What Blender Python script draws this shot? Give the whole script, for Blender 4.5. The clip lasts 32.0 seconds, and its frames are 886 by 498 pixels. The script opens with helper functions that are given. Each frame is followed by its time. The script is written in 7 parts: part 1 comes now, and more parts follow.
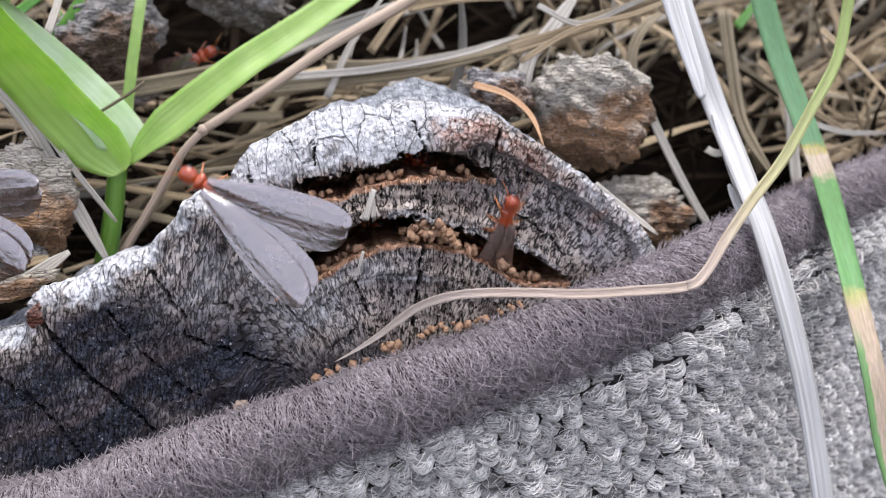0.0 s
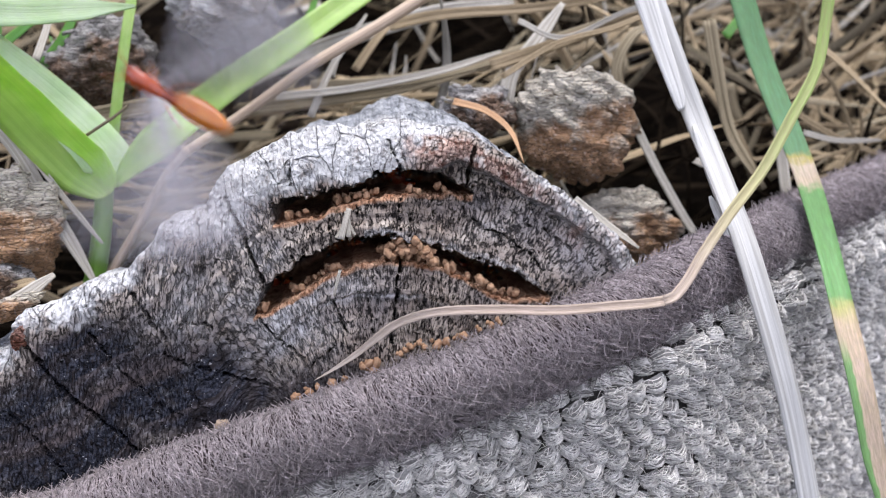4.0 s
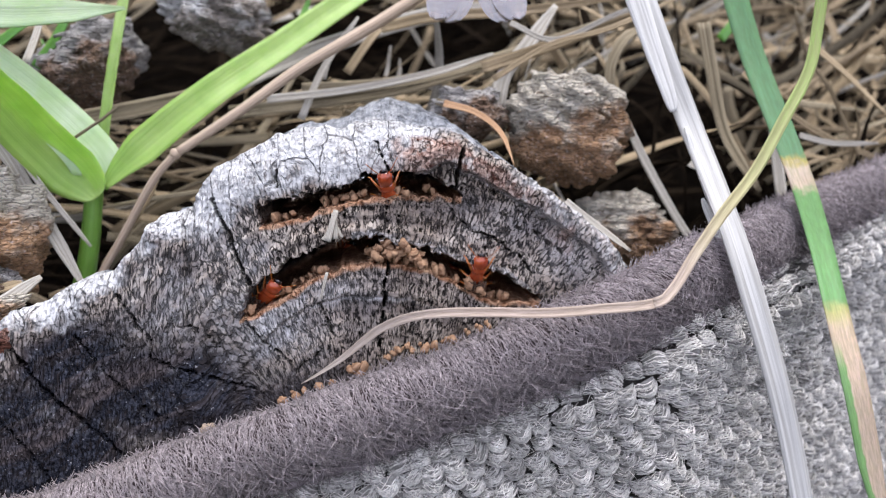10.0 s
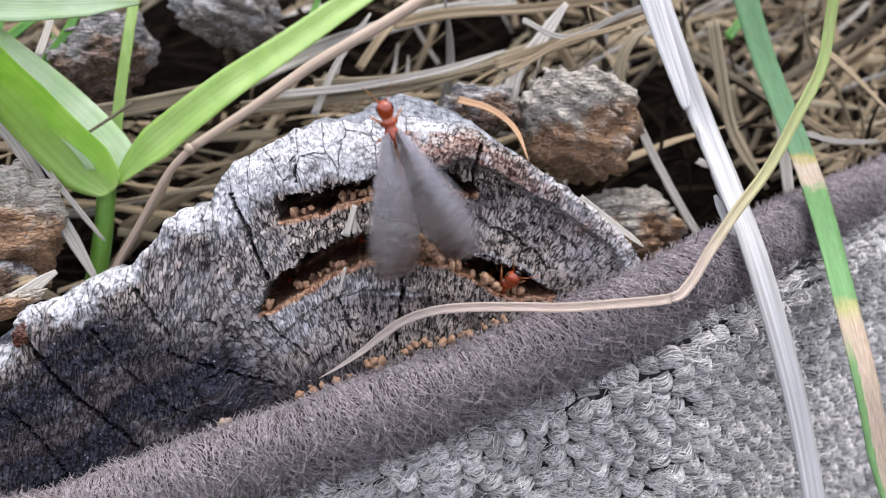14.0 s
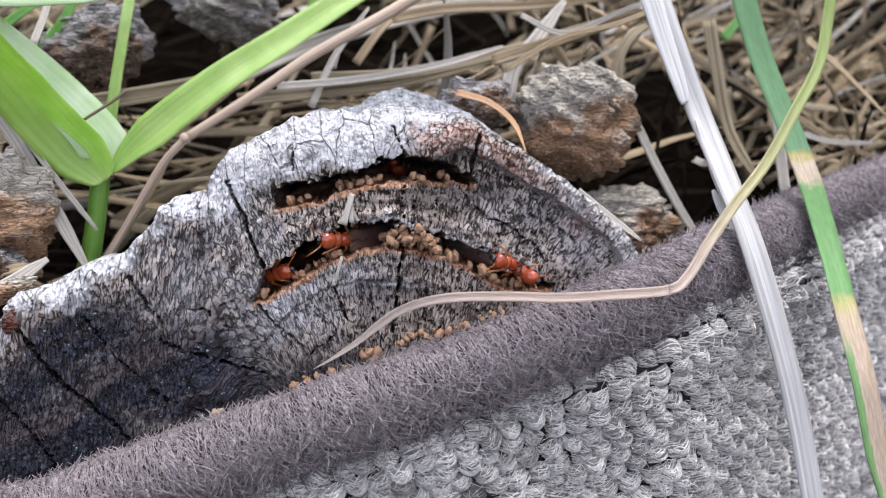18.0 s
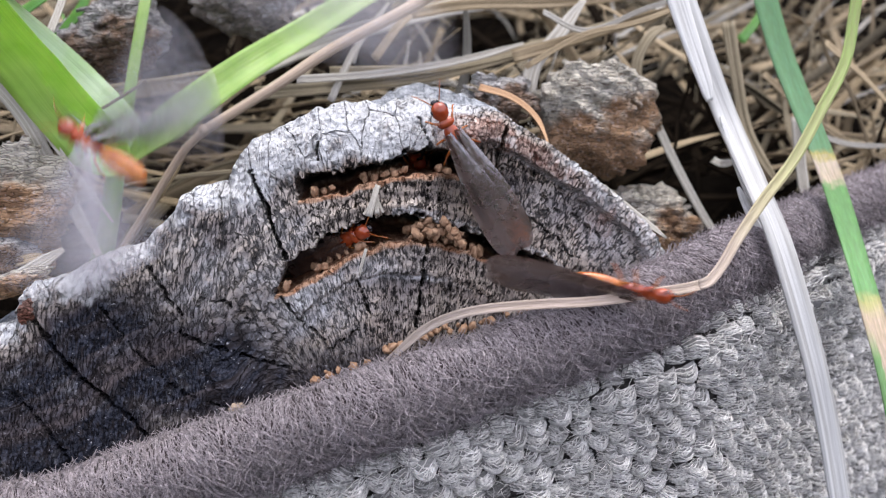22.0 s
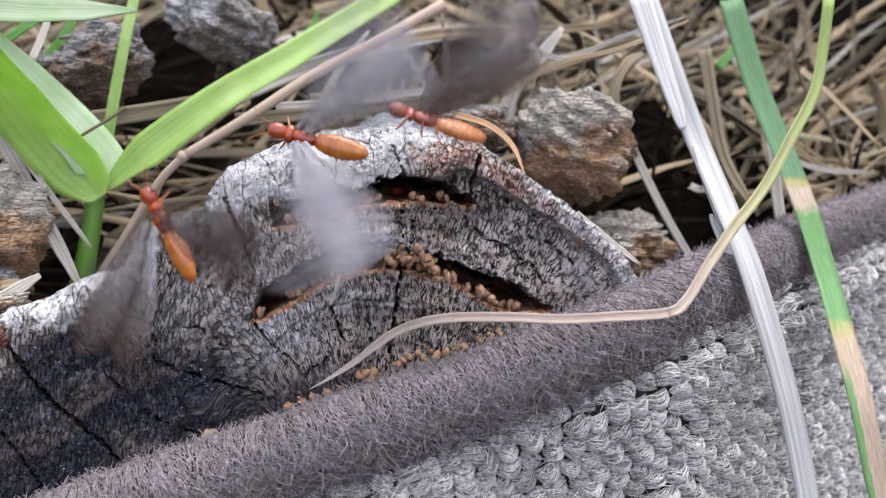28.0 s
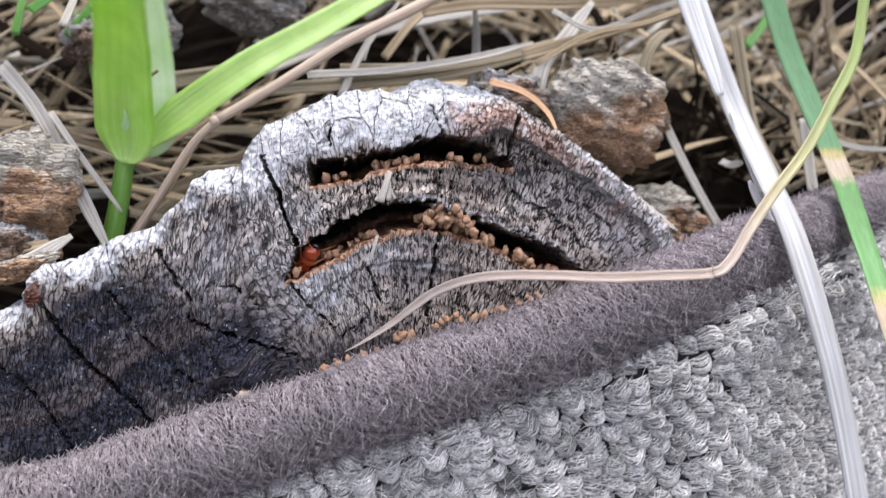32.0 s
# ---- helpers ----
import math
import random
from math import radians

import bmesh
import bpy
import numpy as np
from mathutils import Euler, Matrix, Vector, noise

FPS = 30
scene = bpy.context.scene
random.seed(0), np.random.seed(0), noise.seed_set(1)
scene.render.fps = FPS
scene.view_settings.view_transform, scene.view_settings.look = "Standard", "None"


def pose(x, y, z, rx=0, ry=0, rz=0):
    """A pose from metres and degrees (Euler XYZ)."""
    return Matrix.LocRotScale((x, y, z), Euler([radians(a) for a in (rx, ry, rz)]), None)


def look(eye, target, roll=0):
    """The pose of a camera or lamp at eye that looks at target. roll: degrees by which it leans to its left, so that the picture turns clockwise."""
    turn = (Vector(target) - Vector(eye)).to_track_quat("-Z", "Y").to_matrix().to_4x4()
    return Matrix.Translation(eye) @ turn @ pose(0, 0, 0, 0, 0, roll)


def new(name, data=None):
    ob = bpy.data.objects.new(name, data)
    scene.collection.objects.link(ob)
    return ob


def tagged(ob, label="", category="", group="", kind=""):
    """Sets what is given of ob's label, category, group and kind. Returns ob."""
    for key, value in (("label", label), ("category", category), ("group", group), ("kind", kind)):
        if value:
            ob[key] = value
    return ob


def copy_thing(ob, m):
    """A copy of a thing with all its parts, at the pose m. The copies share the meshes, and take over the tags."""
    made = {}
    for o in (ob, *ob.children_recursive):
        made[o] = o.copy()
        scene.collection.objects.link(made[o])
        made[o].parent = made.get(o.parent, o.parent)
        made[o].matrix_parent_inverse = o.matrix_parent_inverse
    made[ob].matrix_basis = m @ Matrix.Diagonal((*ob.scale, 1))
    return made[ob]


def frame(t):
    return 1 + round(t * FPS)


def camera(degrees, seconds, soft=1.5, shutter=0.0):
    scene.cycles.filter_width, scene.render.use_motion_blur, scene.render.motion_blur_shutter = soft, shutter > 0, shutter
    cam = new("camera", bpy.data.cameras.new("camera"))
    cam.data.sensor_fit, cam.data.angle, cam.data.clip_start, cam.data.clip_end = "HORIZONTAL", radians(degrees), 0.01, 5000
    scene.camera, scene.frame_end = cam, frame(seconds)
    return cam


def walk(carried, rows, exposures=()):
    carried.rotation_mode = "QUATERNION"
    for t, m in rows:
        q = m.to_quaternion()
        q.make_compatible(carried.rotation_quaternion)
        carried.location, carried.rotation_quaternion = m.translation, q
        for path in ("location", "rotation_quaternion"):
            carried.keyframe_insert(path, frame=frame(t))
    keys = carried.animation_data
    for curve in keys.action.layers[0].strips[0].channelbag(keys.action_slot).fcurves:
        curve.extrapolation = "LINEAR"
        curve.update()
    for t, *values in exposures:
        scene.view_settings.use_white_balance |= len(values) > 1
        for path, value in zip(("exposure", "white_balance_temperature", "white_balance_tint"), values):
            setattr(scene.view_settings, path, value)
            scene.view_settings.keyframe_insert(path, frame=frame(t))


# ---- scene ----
cam = camera(60.0, 32.0, soft=1.15, shutter=0.8)

cam.data.dof.use_dof, cam.data.dof.focus_distance, cam.data.dof.aperture_fstop = True, 0.0755, 28.0

# The face of the log is the plane y = 0 of its own frame (x along it, z up it, y into the log).
# W leans that frame back, so that the log's cut end looks up at the camera.
W = pose(0, 0, 0, -32, 0, 0)
PATH = [
    (0, (-0.00694, -0.07632, 0.01261), (0.00228, 0.00201, -0.00076), 0.40),
    (0.5, (-0.00686, -0.07605, 0.01274), (0.00224, 0.00226, -0.00089), 0.29),
    (1, (-0.00517, -0.07627, 0.01280), (0.00355, 0.00214, -0.00044), 0.09),
    (1.5, (-0.00441, -0.07640, 0.01303), (0.00383, 0.00204, -0.00035), -0.09),
    (2, (-0.00291, -0.07676, 0.01387), (0.00503, 0.00176, 0.00076), -0.29),
    (2.5, (-0.00318, -0.07688, 0.01352), (0.00439, 0.00169, 0.00052), -0.38),
    (3, (-0.00288, -0.07625, 0.01301), (0.00437, 0.00235, 0.00000), -0.56),
    (3.5, (-0.00253, -0.07682, 0.01336), (0.00446, 0.00187, 0.00076), -0.67),
    (5.5, (-0.00148, -0.07671, 0.01341), (0.00491, 0.00210, 0.00127), -0.82),
    (6, (-0.00153, -0.07676, 0.01332), (0.00488, 0.00207, 0.00128), -0.74),
    (6.5, (-0.00146, -0.07671, 0.01355), (0.00493, 0.00211, 0.00145), -0.76),
    (7, (-0.00162, -0.07644, 0.01253), (0.00450, 0.00245, 0.00074), -0.77),
    (7.5, (-0.00146, -0.07629, 0.01265), (0.00485, 0.00257, 0.00073), -0.75),
    (8, (-0.00029, -0.07661, 0.01321), (0.00603, 0.00228, 0.00150), -0.68),
    (8.5, (-0.00009, -0.07628, 0.01280), (0.00607, 0.00261, 0.00105), -0.77),
    (9, (-0.00212, -0.07632, 0.01228), (0.00399, 0.00257, 0.00053), -0.74),
    (9.5, (-0.00062, -0.07645, 0.01329), (0.00565, 0.00243, 0.00151), -0.79),
    (10, (-0.00035, -0.07628, 0.01268), (0.00584, 0.00264, 0.00114), -0.76),
    (10.5, (-0.00126, -0.07621, 0.01252), (0.00499, 0.00269, 0.00088), -0.69),
    (11, (-0.00169, -0.07646, 0.01246), (0.00459, 0.00244, 0.00079), -0.66),
    (11.5, (-0.00210, -0.07659, 0.01266), (0.00446, 0.00230, 0.00116), -0.62),
    (12, (-0.00321, -0.07652, 0.01233), (0.00351, 0.00233, 0.00063), -0.62),
    (12.5, (-0.00374, -0.07651, 0.01199), (0.00328, 0.00233, 0.00036), -0.58),
    (13, (-0.00321, -0.07647, 0.01218), (0.00398, 0.00235, 0.00056), -0.57),
    (13.5, (-0.00334, -0.07656, 0.01246), (0.00402, 0.00224, 0.00076), -0.57),
    (15.5, (-0.00354, -0.07633, 0.01126), (0.00428, 0.00247, -0.00006), -0.34),
    (16, (-0.00446, -0.07617, 0.00963), (0.00344, 0.00269, -0.00120), -0.13),
    (16.5, (-0.00509, -0.07629, 0.00983), (0.00313, 0.00257, -0.00089), -0.04),
    (17, (-0.00488, -0.07631, 0.01020), (0.00346, 0.00254, -0.00050), 0.12),
    (17.5, (-0.00491, -0.07618, 0.00990), (0.00360, 0.00267, -0.00063), 0.23),
    (18, (-0.00416, -0.07622, 0.00996), (0.00438, 0.00266, -0.00025), 0.16),
    (18.5, (-0.00456, -0.07633, 0.00981), (0.00393, 0.00256, -0.00043), 0.21),
    (19, (-0.00491, -0.07608, 0.00940), (0.00372, 0.00282, -0.00056), 0.29),
    (19.5, (-0.00545, -0.07598, 0.00900), (0.00316, 0.00297, -0.00066), 0.34),
    (20, (-0.00595, -0.07623, 0.00930), (0.00296, 0.00270, -0.00025), 0.46),
    (20.5, (-0.00571, -0.07594, 0.00885), (0.00324, 0.00301, -0.00051), 0.50),
    (21, (-0.00608, -0.07576, 0.00878), (0.00306, 0.00319, -0.00028), 0.68),
    (21.5, (-0.00768, -0.07451, 0.00738), (0.00164, 0.00445, -0.00141), 0.73),
    (22, (-0.00758, -0.07494, 0.00779), (0.00205, 0.00399, -0.00100), 0.82),
    (22.5, (-0.00583, -0.07526, 0.00856), (0.00398, 0.00370, 0.00031), 0.67),
    (23, (-0.00564, -0.07552, 0.00885), (0.00402, 0.00347, 0.00065), 0.73),
    (23.5, (-0.00521, -0.07559, 0.00951), (0.00446, 0.00340, 0.00128), 0.71),
    (24, (-0.00538, -0.07560, 0.00938), (0.00435, 0.00340, 0.00129), 0.78),
    (24.5, (-0.00558, -0.07575, 0.00940), (0.00417, 0.00324, 0.00138), 0.78),
    (25, (-0.00490, -0.07565, 0.00921), (0.00483, 0.00338, 0.00146), 0.72),
    (25.5, (-0.00511, -0.07565, 0.00902), (0.00434, 0.00342, 0.00137), 0.70),
    (27.5, (-0.00477, -0.07576, 0.00920), (0.00507, 0.00331, 0.00205), 0.88),
    (28, (-0.00514, -0.07581, 0.00879), (0.00462, 0.00329, 0.00185), 0.93),
    (28.5, (-0.00473, -0.07531, 0.00805), (0.00489, 0.00380, 0.00102), 0.85),
    (29, (-0.00553, -0.07542, 0.00780), (0.00411, 0.00370, 0.00089), 0.81),
    (29.5, (-0.00483, -0.07533, 0.00772), (0.00473, 0.00381, 0.00102), 0.74),
    (30, (-0.00434, -0.07532, 0.00785), (0.00536, 0.00383, 0.00138), 0.70),
    (30.5, (-0.00508, -0.07541, 0.00716), (0.00456, 0.00377, 0.00102), 0.65),
    (31, (-0.00469, -0.07445, 0.00550), (0.00494, 0.00478, -0.00000), 0.80),
    (31.5, (-0.00913, -0.07390, 0.00157), (0.00051, 0.00533, -0.00389), 1.00),
    (32, (-0.00887, -0.07470, 0.00328), (0.00101, 0.00451, -0.00208), 1.23),
]
walk(cam, [(t, W @ look(eye, aim, roll)) for t, eye, aim, roll in PATH], [(0, 0.96), (31.2, 0.96), (32, 1.12)])

# ---- light: an even, overcast sky ----
world = bpy.data.worlds.new("overcast_sky")
scene.world = world
world.use_nodes = True
wn = world.node_tree.nodes
sky = wn.new("ShaderNodeTexSky")
sky.sky_type = "NISHITA"
sky.sun_disc = False
sky.sun_elevation = radians(52)
sky.sun_rotation = radians(20)
sky.dust_density = 4.0
sky.air_density = 1.0
soften = wn.new("ShaderNodeMix")
soften.data_type = "RGBA"
soften.inputs[0].default_value = 0.8
soften.inputs[7].default_value = (8.5, 8.75, 11.0, 1)
world.node_tree.links.new(sky.outputs[0], soften.inputs[6])
world.node_tree.links.new(soften.outputs[2], wn["Background"].inputs[0])
wn["Background"].inputs[1].default_value = 0.108

sun = new("sun", bpy.data.lights.new("sun", "SUN"))
sun.data.energy = 1.5
sun.data.angle = radians(40)
sun.data.color = (1.0, 0.97, 0.93)
sun.matrix_world = look((0.1, 0.25, 0.6), (0, 0, 0))

# ---- helpers ----
CM = 0.01


def v3(p):
    return Vector(p) * CM


class Build:
    """Collects tubes, strips and lumps, in centimetres of the log's frame, for one mesh."""

    def __init__(self):
        self.v, self.f, self.tint, self.ac, self.al = [], [], [], [], []

    def add(self, verts, faces, tint=0.5, ac=None, al=None):
        n = len(self.v)
        self.v.extend([tuple(p) for p in verts])
        self.f.extend([tuple(n + i for i in q) for q in faces])
        self.tint.extend([tint] * len(verts))
        self.ac.extend(ac or [0.0] * len(verts))
        self.al.extend(al or [0.0] * len(verts))

    def tube(self, path, radii, sides=5, tint=0.5, cap=True):
        path = [Vector(p) for p in path]
        rings, up = [], Vector((0.3, -0.9, 0.2))
        for i, p in enumerate(path):
            d = (path[min(i + 1, len(path) - 1)] - path[max(i - 1, 0)])
            d = d.normalized() if d.length > 1e-9 else Vector((0, 0, 1))
            a = up - d * up.dot(d)
            a = a.normalized() if a.length > 1e-6 else d.orthogonal().normalized()
            up = a
            b = d.cross(a)
            r = radii[i] if isinstance(radii, (list, tuple)) else radii
            rings.append([p + (a * math.cos(k * 2 * math.pi / sides) + b * math.sin(k * 2 * math.pi / sides)) * r for k in range(sides)])
        verts = [p for ring in rings for p in ring]
        faces = [(i * sides + k, i * sides + (k + 1) % sides, (i + 1) * sides + (k + 1) % sides, (i + 1) * sides + k)
                 for i in range(len(rings) - 1) for k in range(sides)]
        if cap:
            faces.append(tuple(reversed(range(sides))))
            faces.append(tuple((len(rings) - 1) * sides + k for k in range(sides)))
        far = [0.0]
        for p, q in zip(path[:-1], path[1:]):
            far.append(far[-1] + (q - p).length)
        self.add(verts, faces, tint, [2.0 * abs(2 * k / sides - 1) for _ in rings for k in range(sides)], [d for d in far for _ in range(sides)])

    def strip(self, path, widths, face=(0, -1, 0), fold=0.15, thick=0.012, twist=0.0, tint=0.5, across=4):
        """A blade: a strip that looks along face, folded along its midrib, with thickness."""
        path = [Vector(p) for p in path]
        n, top, low = len(path), [], []
        for i, p in enumerate(path):
            d = (path[min(i + 1, n - 1)] - path[max(i - 1, 0)]).normalized()
            q = Vector(face)
            q = (q - d * q.dot(d))
            q = q.normalized() if q.length > 1e-6 else d.orthogonal().normalized()
            s = d.cross(q)
            if twist:
                turn = Matrix.Rotation(twist * i / max(1, n - 1), 3, d)
                q, s = turn @ q, turn @ s
            w = widths[i] if isinstance(widths, (list, tuple)) else widths
            for j in range(across + 1):
                u = 2 * j / across - 1
                c = p + s * (u * w * 0.5) - q * (fold * w * (1 - abs(u)))
                top.append(c + q * thick * 0.5)
                low.append(c - q * thick * 0.5)
        m, k = across + 1, len(top)
        faces = []
        for i in range(n - 1):
            for j in range(across):
                a = i * m + j
                faces.append((a, a + 1, a + m + 1, a + m))
                faces.append((k + a, k + a + m, k + a + m + 1, k + a + 1))
            for j in (0, across):
                a = i * m + j
                q4 = (a, a + m, k + a + m, k + a)
                faces.append(q4 if j == 0 else tuple(reversed(q4)))
        for i in (0, n - 1):
            for j in range(across):
                a = i * m + j
                q4 = (a, k + a, k + a + 1, a + 1)
                faces.append(q4 if i == 0 else tuple(reversed(q4)))
        far = [0.0]
        for p, q in zip(path[:-1], path[1:]):
            far.append(far[-1] + (q - p).length)
        self.add(top + low, faces, tint, [2 * j / across - 1 for _ in path for j in range(m)] * 2, [d for d in far for _ in range(m)] * 2)

    def lump(self, at, size, seed=0, rough=0.25, freq=1.6, rings=10, segs=14, spin=None, tint=0.5):
        """A rough lump: a ball pushed about by noise."""
        verts, faces = [], []
        off = Vector((seed * 3.1, seed * 1.7, seed * 5.3))
        for i in range(rings + 1):
            th = math.pi * i / rings
            for k in range(segs):
                ph = 2 * math.pi * k / segs
                d = Vector((math.sin(th) * math.cos(ph), math.sin(th) * math.sin(ph), math.cos(th)))
                r = 1 + rough * (noise.noise(d * freq + off) + 0.5 * noise.noise(d * freq * 2.7 + off) + 0.3 * noise.noise(d * freq * 6 + off))
                p = Vector((d.x * size[0], d.y * size[1], d.z * size[2])) * r
                verts.append(Vector(at) + (spin @ p if spin else p))
        for i in range(rings):
            for k in range(segs):
                a, b = i * segs + k, i * segs + (k + 1) % segs
                faces.append((a, a + segs, b + segs, b))
        self.add(verts, faces, tint)

    def mesh(self, name, material, base=(0, 0, 0), smooth=True):
        me = bpy.data.meshes.new(name)
        b = Vector(base)
        me.from_pydata([(Vector(p) - b) * CM for p in self.v], [], self.f)
        me.materials.append(material)
        me.attributes.new("tint", "FLOAT", "POINT").data.foreach_set("value", self.tint)
        me.attributes.new("across", "FLOAT", "POINT").data.foreach_set("value", self.ac)
        me.attributes.new("along", "FLOAT", "POINT").data.foreach_set("value", self.al)
        me.polygons.foreach_set("use_smooth", [smooth] * len(me.polygons))
        me.update()
        return me


def thing(name, base, label, category, group="", kind=""):
    """An Empty at a thing's base, in the log's frame, to carry its parts."""
    ob = new(name)
    ob.empty_display_size = 0.003
    ob.matrix_world = W @ Matrix.Translation(v3(base))
    ob["at"] = tuple(base)
    return tagged(ob, label, category, group, kind)


def part(name, build, material, parent, label="", base=None, smooth=True, kind=""):
    """Links what was built as one mesh under a thing or a part."""
    b = tuple(parent["at"]) if base is None else base
    ob = new(name, build.mesh(name, material, b, smooth))
    ob.parent = parent
    ob["at"] = b
    return tagged(ob, label, kind=kind)


def single(name, build, material, base, label, category, group="", kind="", smooth=True):
    """A thing of one mesh."""
    ob = new(name, build.mesh(name, material, base, smooth))
    ob.matrix_world = W @ Matrix.Translation(v3(base))
    return tagged(ob, label, category, group, kind)


def smooth_path(points, steps=6):
    """A flowing line through control points."""
    p = [Vector(q) for q in points]
    p = [p[0] * 2 - p[1]] + p + [p[-1] * 2 - p[-2]]
    out = []
    for i in range(1, len(p) - 2):
        a, b, c, d = p[i - 1:i + 3]
        for k in range(steps):
            t = k / steps
            out.append(0.5 * ((2 * b) + (c - a) * t + (2 * a - 5 * b + 4 * c - d) * t * t + (3 * b - a - 3 * c + d) * t ** 3))
    out.append(p[-2])
    return out


def taper(n, w0, w1, end=0.15, start=1.0):
    """Widths along a blade that swells from its start and thins to its end."""
    out = []
    for i in range(n):
        u = i / (n - 1)
        w = w0 + (w1 - w0) * u
        out.append(w * min(1.0, start + u * 4) * min(1.0, end + (1 - u) * 3.0))
    return out


# ---- materials ----
class Mat:
    """A node material with a Principled surface and short ways to make its nodes."""

    def __init__(self, name, rough=0.7, spec=0.3):
        self.m = bpy.data.materials.new(name)
        self.m.use_nodes = True
        self.t = self.m.node_tree
        self.s = self.t.nodes["Principled BSDF"]
        self.s.inputs["Roughness"].default_value = rough
        self.s.inputs["Specular IOR Level"].default_value = spec
        self.pos = self.node("ShaderNodeTexCoord").outputs["Object"]

    def node(self, kind, **fields):
        n = self.t.nodes.new(kind)
        for key, value in fields.items():
            setattr(n, key, value)
        return n

    def link(self, a, b):
        self.t.links.new(a, b)

    def put(self, socket, value):
        if hasattr(value, "is_linked"):
            self.link(value, socket)
        else:
            socket.default_value = value

    def noise(self, scale, detail=4, rough=0.6, vec=None, dist=0.0):
        n = self.node("ShaderNodeTexNoise")
        n.inputs["Scale"].default_value, n.inputs["Detail"].default_value = scale, detail
        n.inputs["Roughness"].default_value, n.inputs["Distortion"].default_value = rough, dist
        self.link(vec or self.pos, n.inputs["Vector"])
        return n.outputs["Fac"]

    def voronoi(self, scale, vec=None, feature="F1", out="Distance", rand=1.0):
        n = self.node("ShaderNodeTexVoronoi", feature=feature)
        n.inputs["Scale"].default_value = scale
        n.inputs["Randomness"].default_value = rand
        self.link(vec or self.pos, n.inputs["Vector"])
        return n.outputs[out]

    def ramp(self, fac, stops):
        n = self.node("ShaderNodeValToRGB")
        e = n.color_ramp.elements
        while len(e) < len(stops):
            e.new(0.5)
        for el, (at, c) in zip(e, stops):
            el.position = at
            el.color = (*c, 1) if isinstance(c, tuple) else (c, c, c, 1)
        self.link(fac, n.inputs[0])
        return n.outputs[0]

    def mix(self, fac, a, b, blend="MIX"):
        n = self.node("ShaderNodeMix", data_type="RGBA", blend_type=blend)
        for socket, value in ((n.inputs[0], fac), (n.inputs[6], a), (n.inputs[7], b)):
            if isinstance(value, tuple):
                value = (*value, 1)
            self.put(socket, value)
        return n.outputs[2]

    def math(self, op, a, b=0.5):
        n = self.node("ShaderNodeMath", operation=op)
        self.put(n.inputs[0], a)
        self.put(n.inputs[1], b)
        return n.outputs[0]

    def attr(self, name):
        return self.node("ShaderNodeAttribute", attribute_name=name).outputs["Fac"]

    def scaled(self, vec, s, turn=(0, 0, 0), shift=(0, 0, 0)):
        n = self.node("ShaderNodeMapping")
        n.inputs["Scale"].default_value, n.inputs["Rotation"].default_value = s, turn
        n.inputs["Location"].default_value = shift
        self.link(vec, n.inputs["Vector"])
        return n.outputs[0]

    def streaks(self, fine=5.0, detail=4):
        """Lengthwise grain of a blade: it changes fast across it and slowly along it."""
        n = self.node("ShaderNodeCombineXYZ")
        self.link(self.math("MULTIPLY", self.attr("across"), fine), n.inputs[0])
        self.link(self.math("MULTIPLY", self.attr("along"), 0.35), n.inputs[1])
        self.link(self.math("MULTIPLY", self.attr("tint"), 37.0), n.inputs[2])
        return self.noise(1.0, detail, 0.65, n.outputs[0])

    def bump(self, height, strength=0.5, dist=0.0005):
        n = self.node("ShaderNodeBump")
        n.inputs["Strength"].default_value, n.inputs["Distance"].default_value = strength, dist
        self.link(height, n.inputs["Height"])
        if self.s.inputs["Normal"].is_linked:
            self.link(self.s.inputs["Normal"].links[0].from_socket, n.inputs["Normal"])
        self.link(n.outputs[0], self.s.inputs["Normal"])

    def colour(self, c):
        self.put(self.s.inputs["Base Color"], (*c, 1) if isinstance(c, tuple) else c)


def plain(name, light, dark, rough=0.7, spec=0.3, scale=900, sub=0.0, grain=0.0):
    """A simple natural surface in two tones, with grain and a piece's own tint."""
    m = Mat(name, rough, spec)
    g = m.streaks(grain) if grain else m.noise(scale, 5, 0.65)
    g2 = m.noise(scale * 0.17, 3, 0.5)
    c = m.mix(m.ramp(g, [(0.36, 0.0), (0.6, 1.0)]), dark, light)
    c = m.mix(m.math("MULTIPLY", g2, 0.4), c, tuple(x * 0.6 for x in dark))
    t = m.attr("tint")
    hue = m.node("ShaderNodeHueSaturation")
    m.link(c, hue.inputs["Color"])
    m.link(m.math("ADD", m.math("MULTIPLY", t, 0.9), 0.55), hue.inputs["Value"])
    m.colour(hue.outputs[0])
    m.bump(g, 0.4, 0.0002)
    if sub:
        m.s.inputs["Subsurface Weight"].default_value = sub
        m.s.inputs["Subsurface Radius"].default_value = (0.0012, 0.0008, 0.0004)
        m.s.inputs["Subsurface Scale"].default_value = 0.6
    return m
# the heart of the log, round which its rings run
PITH = (-0.20, -1.71)



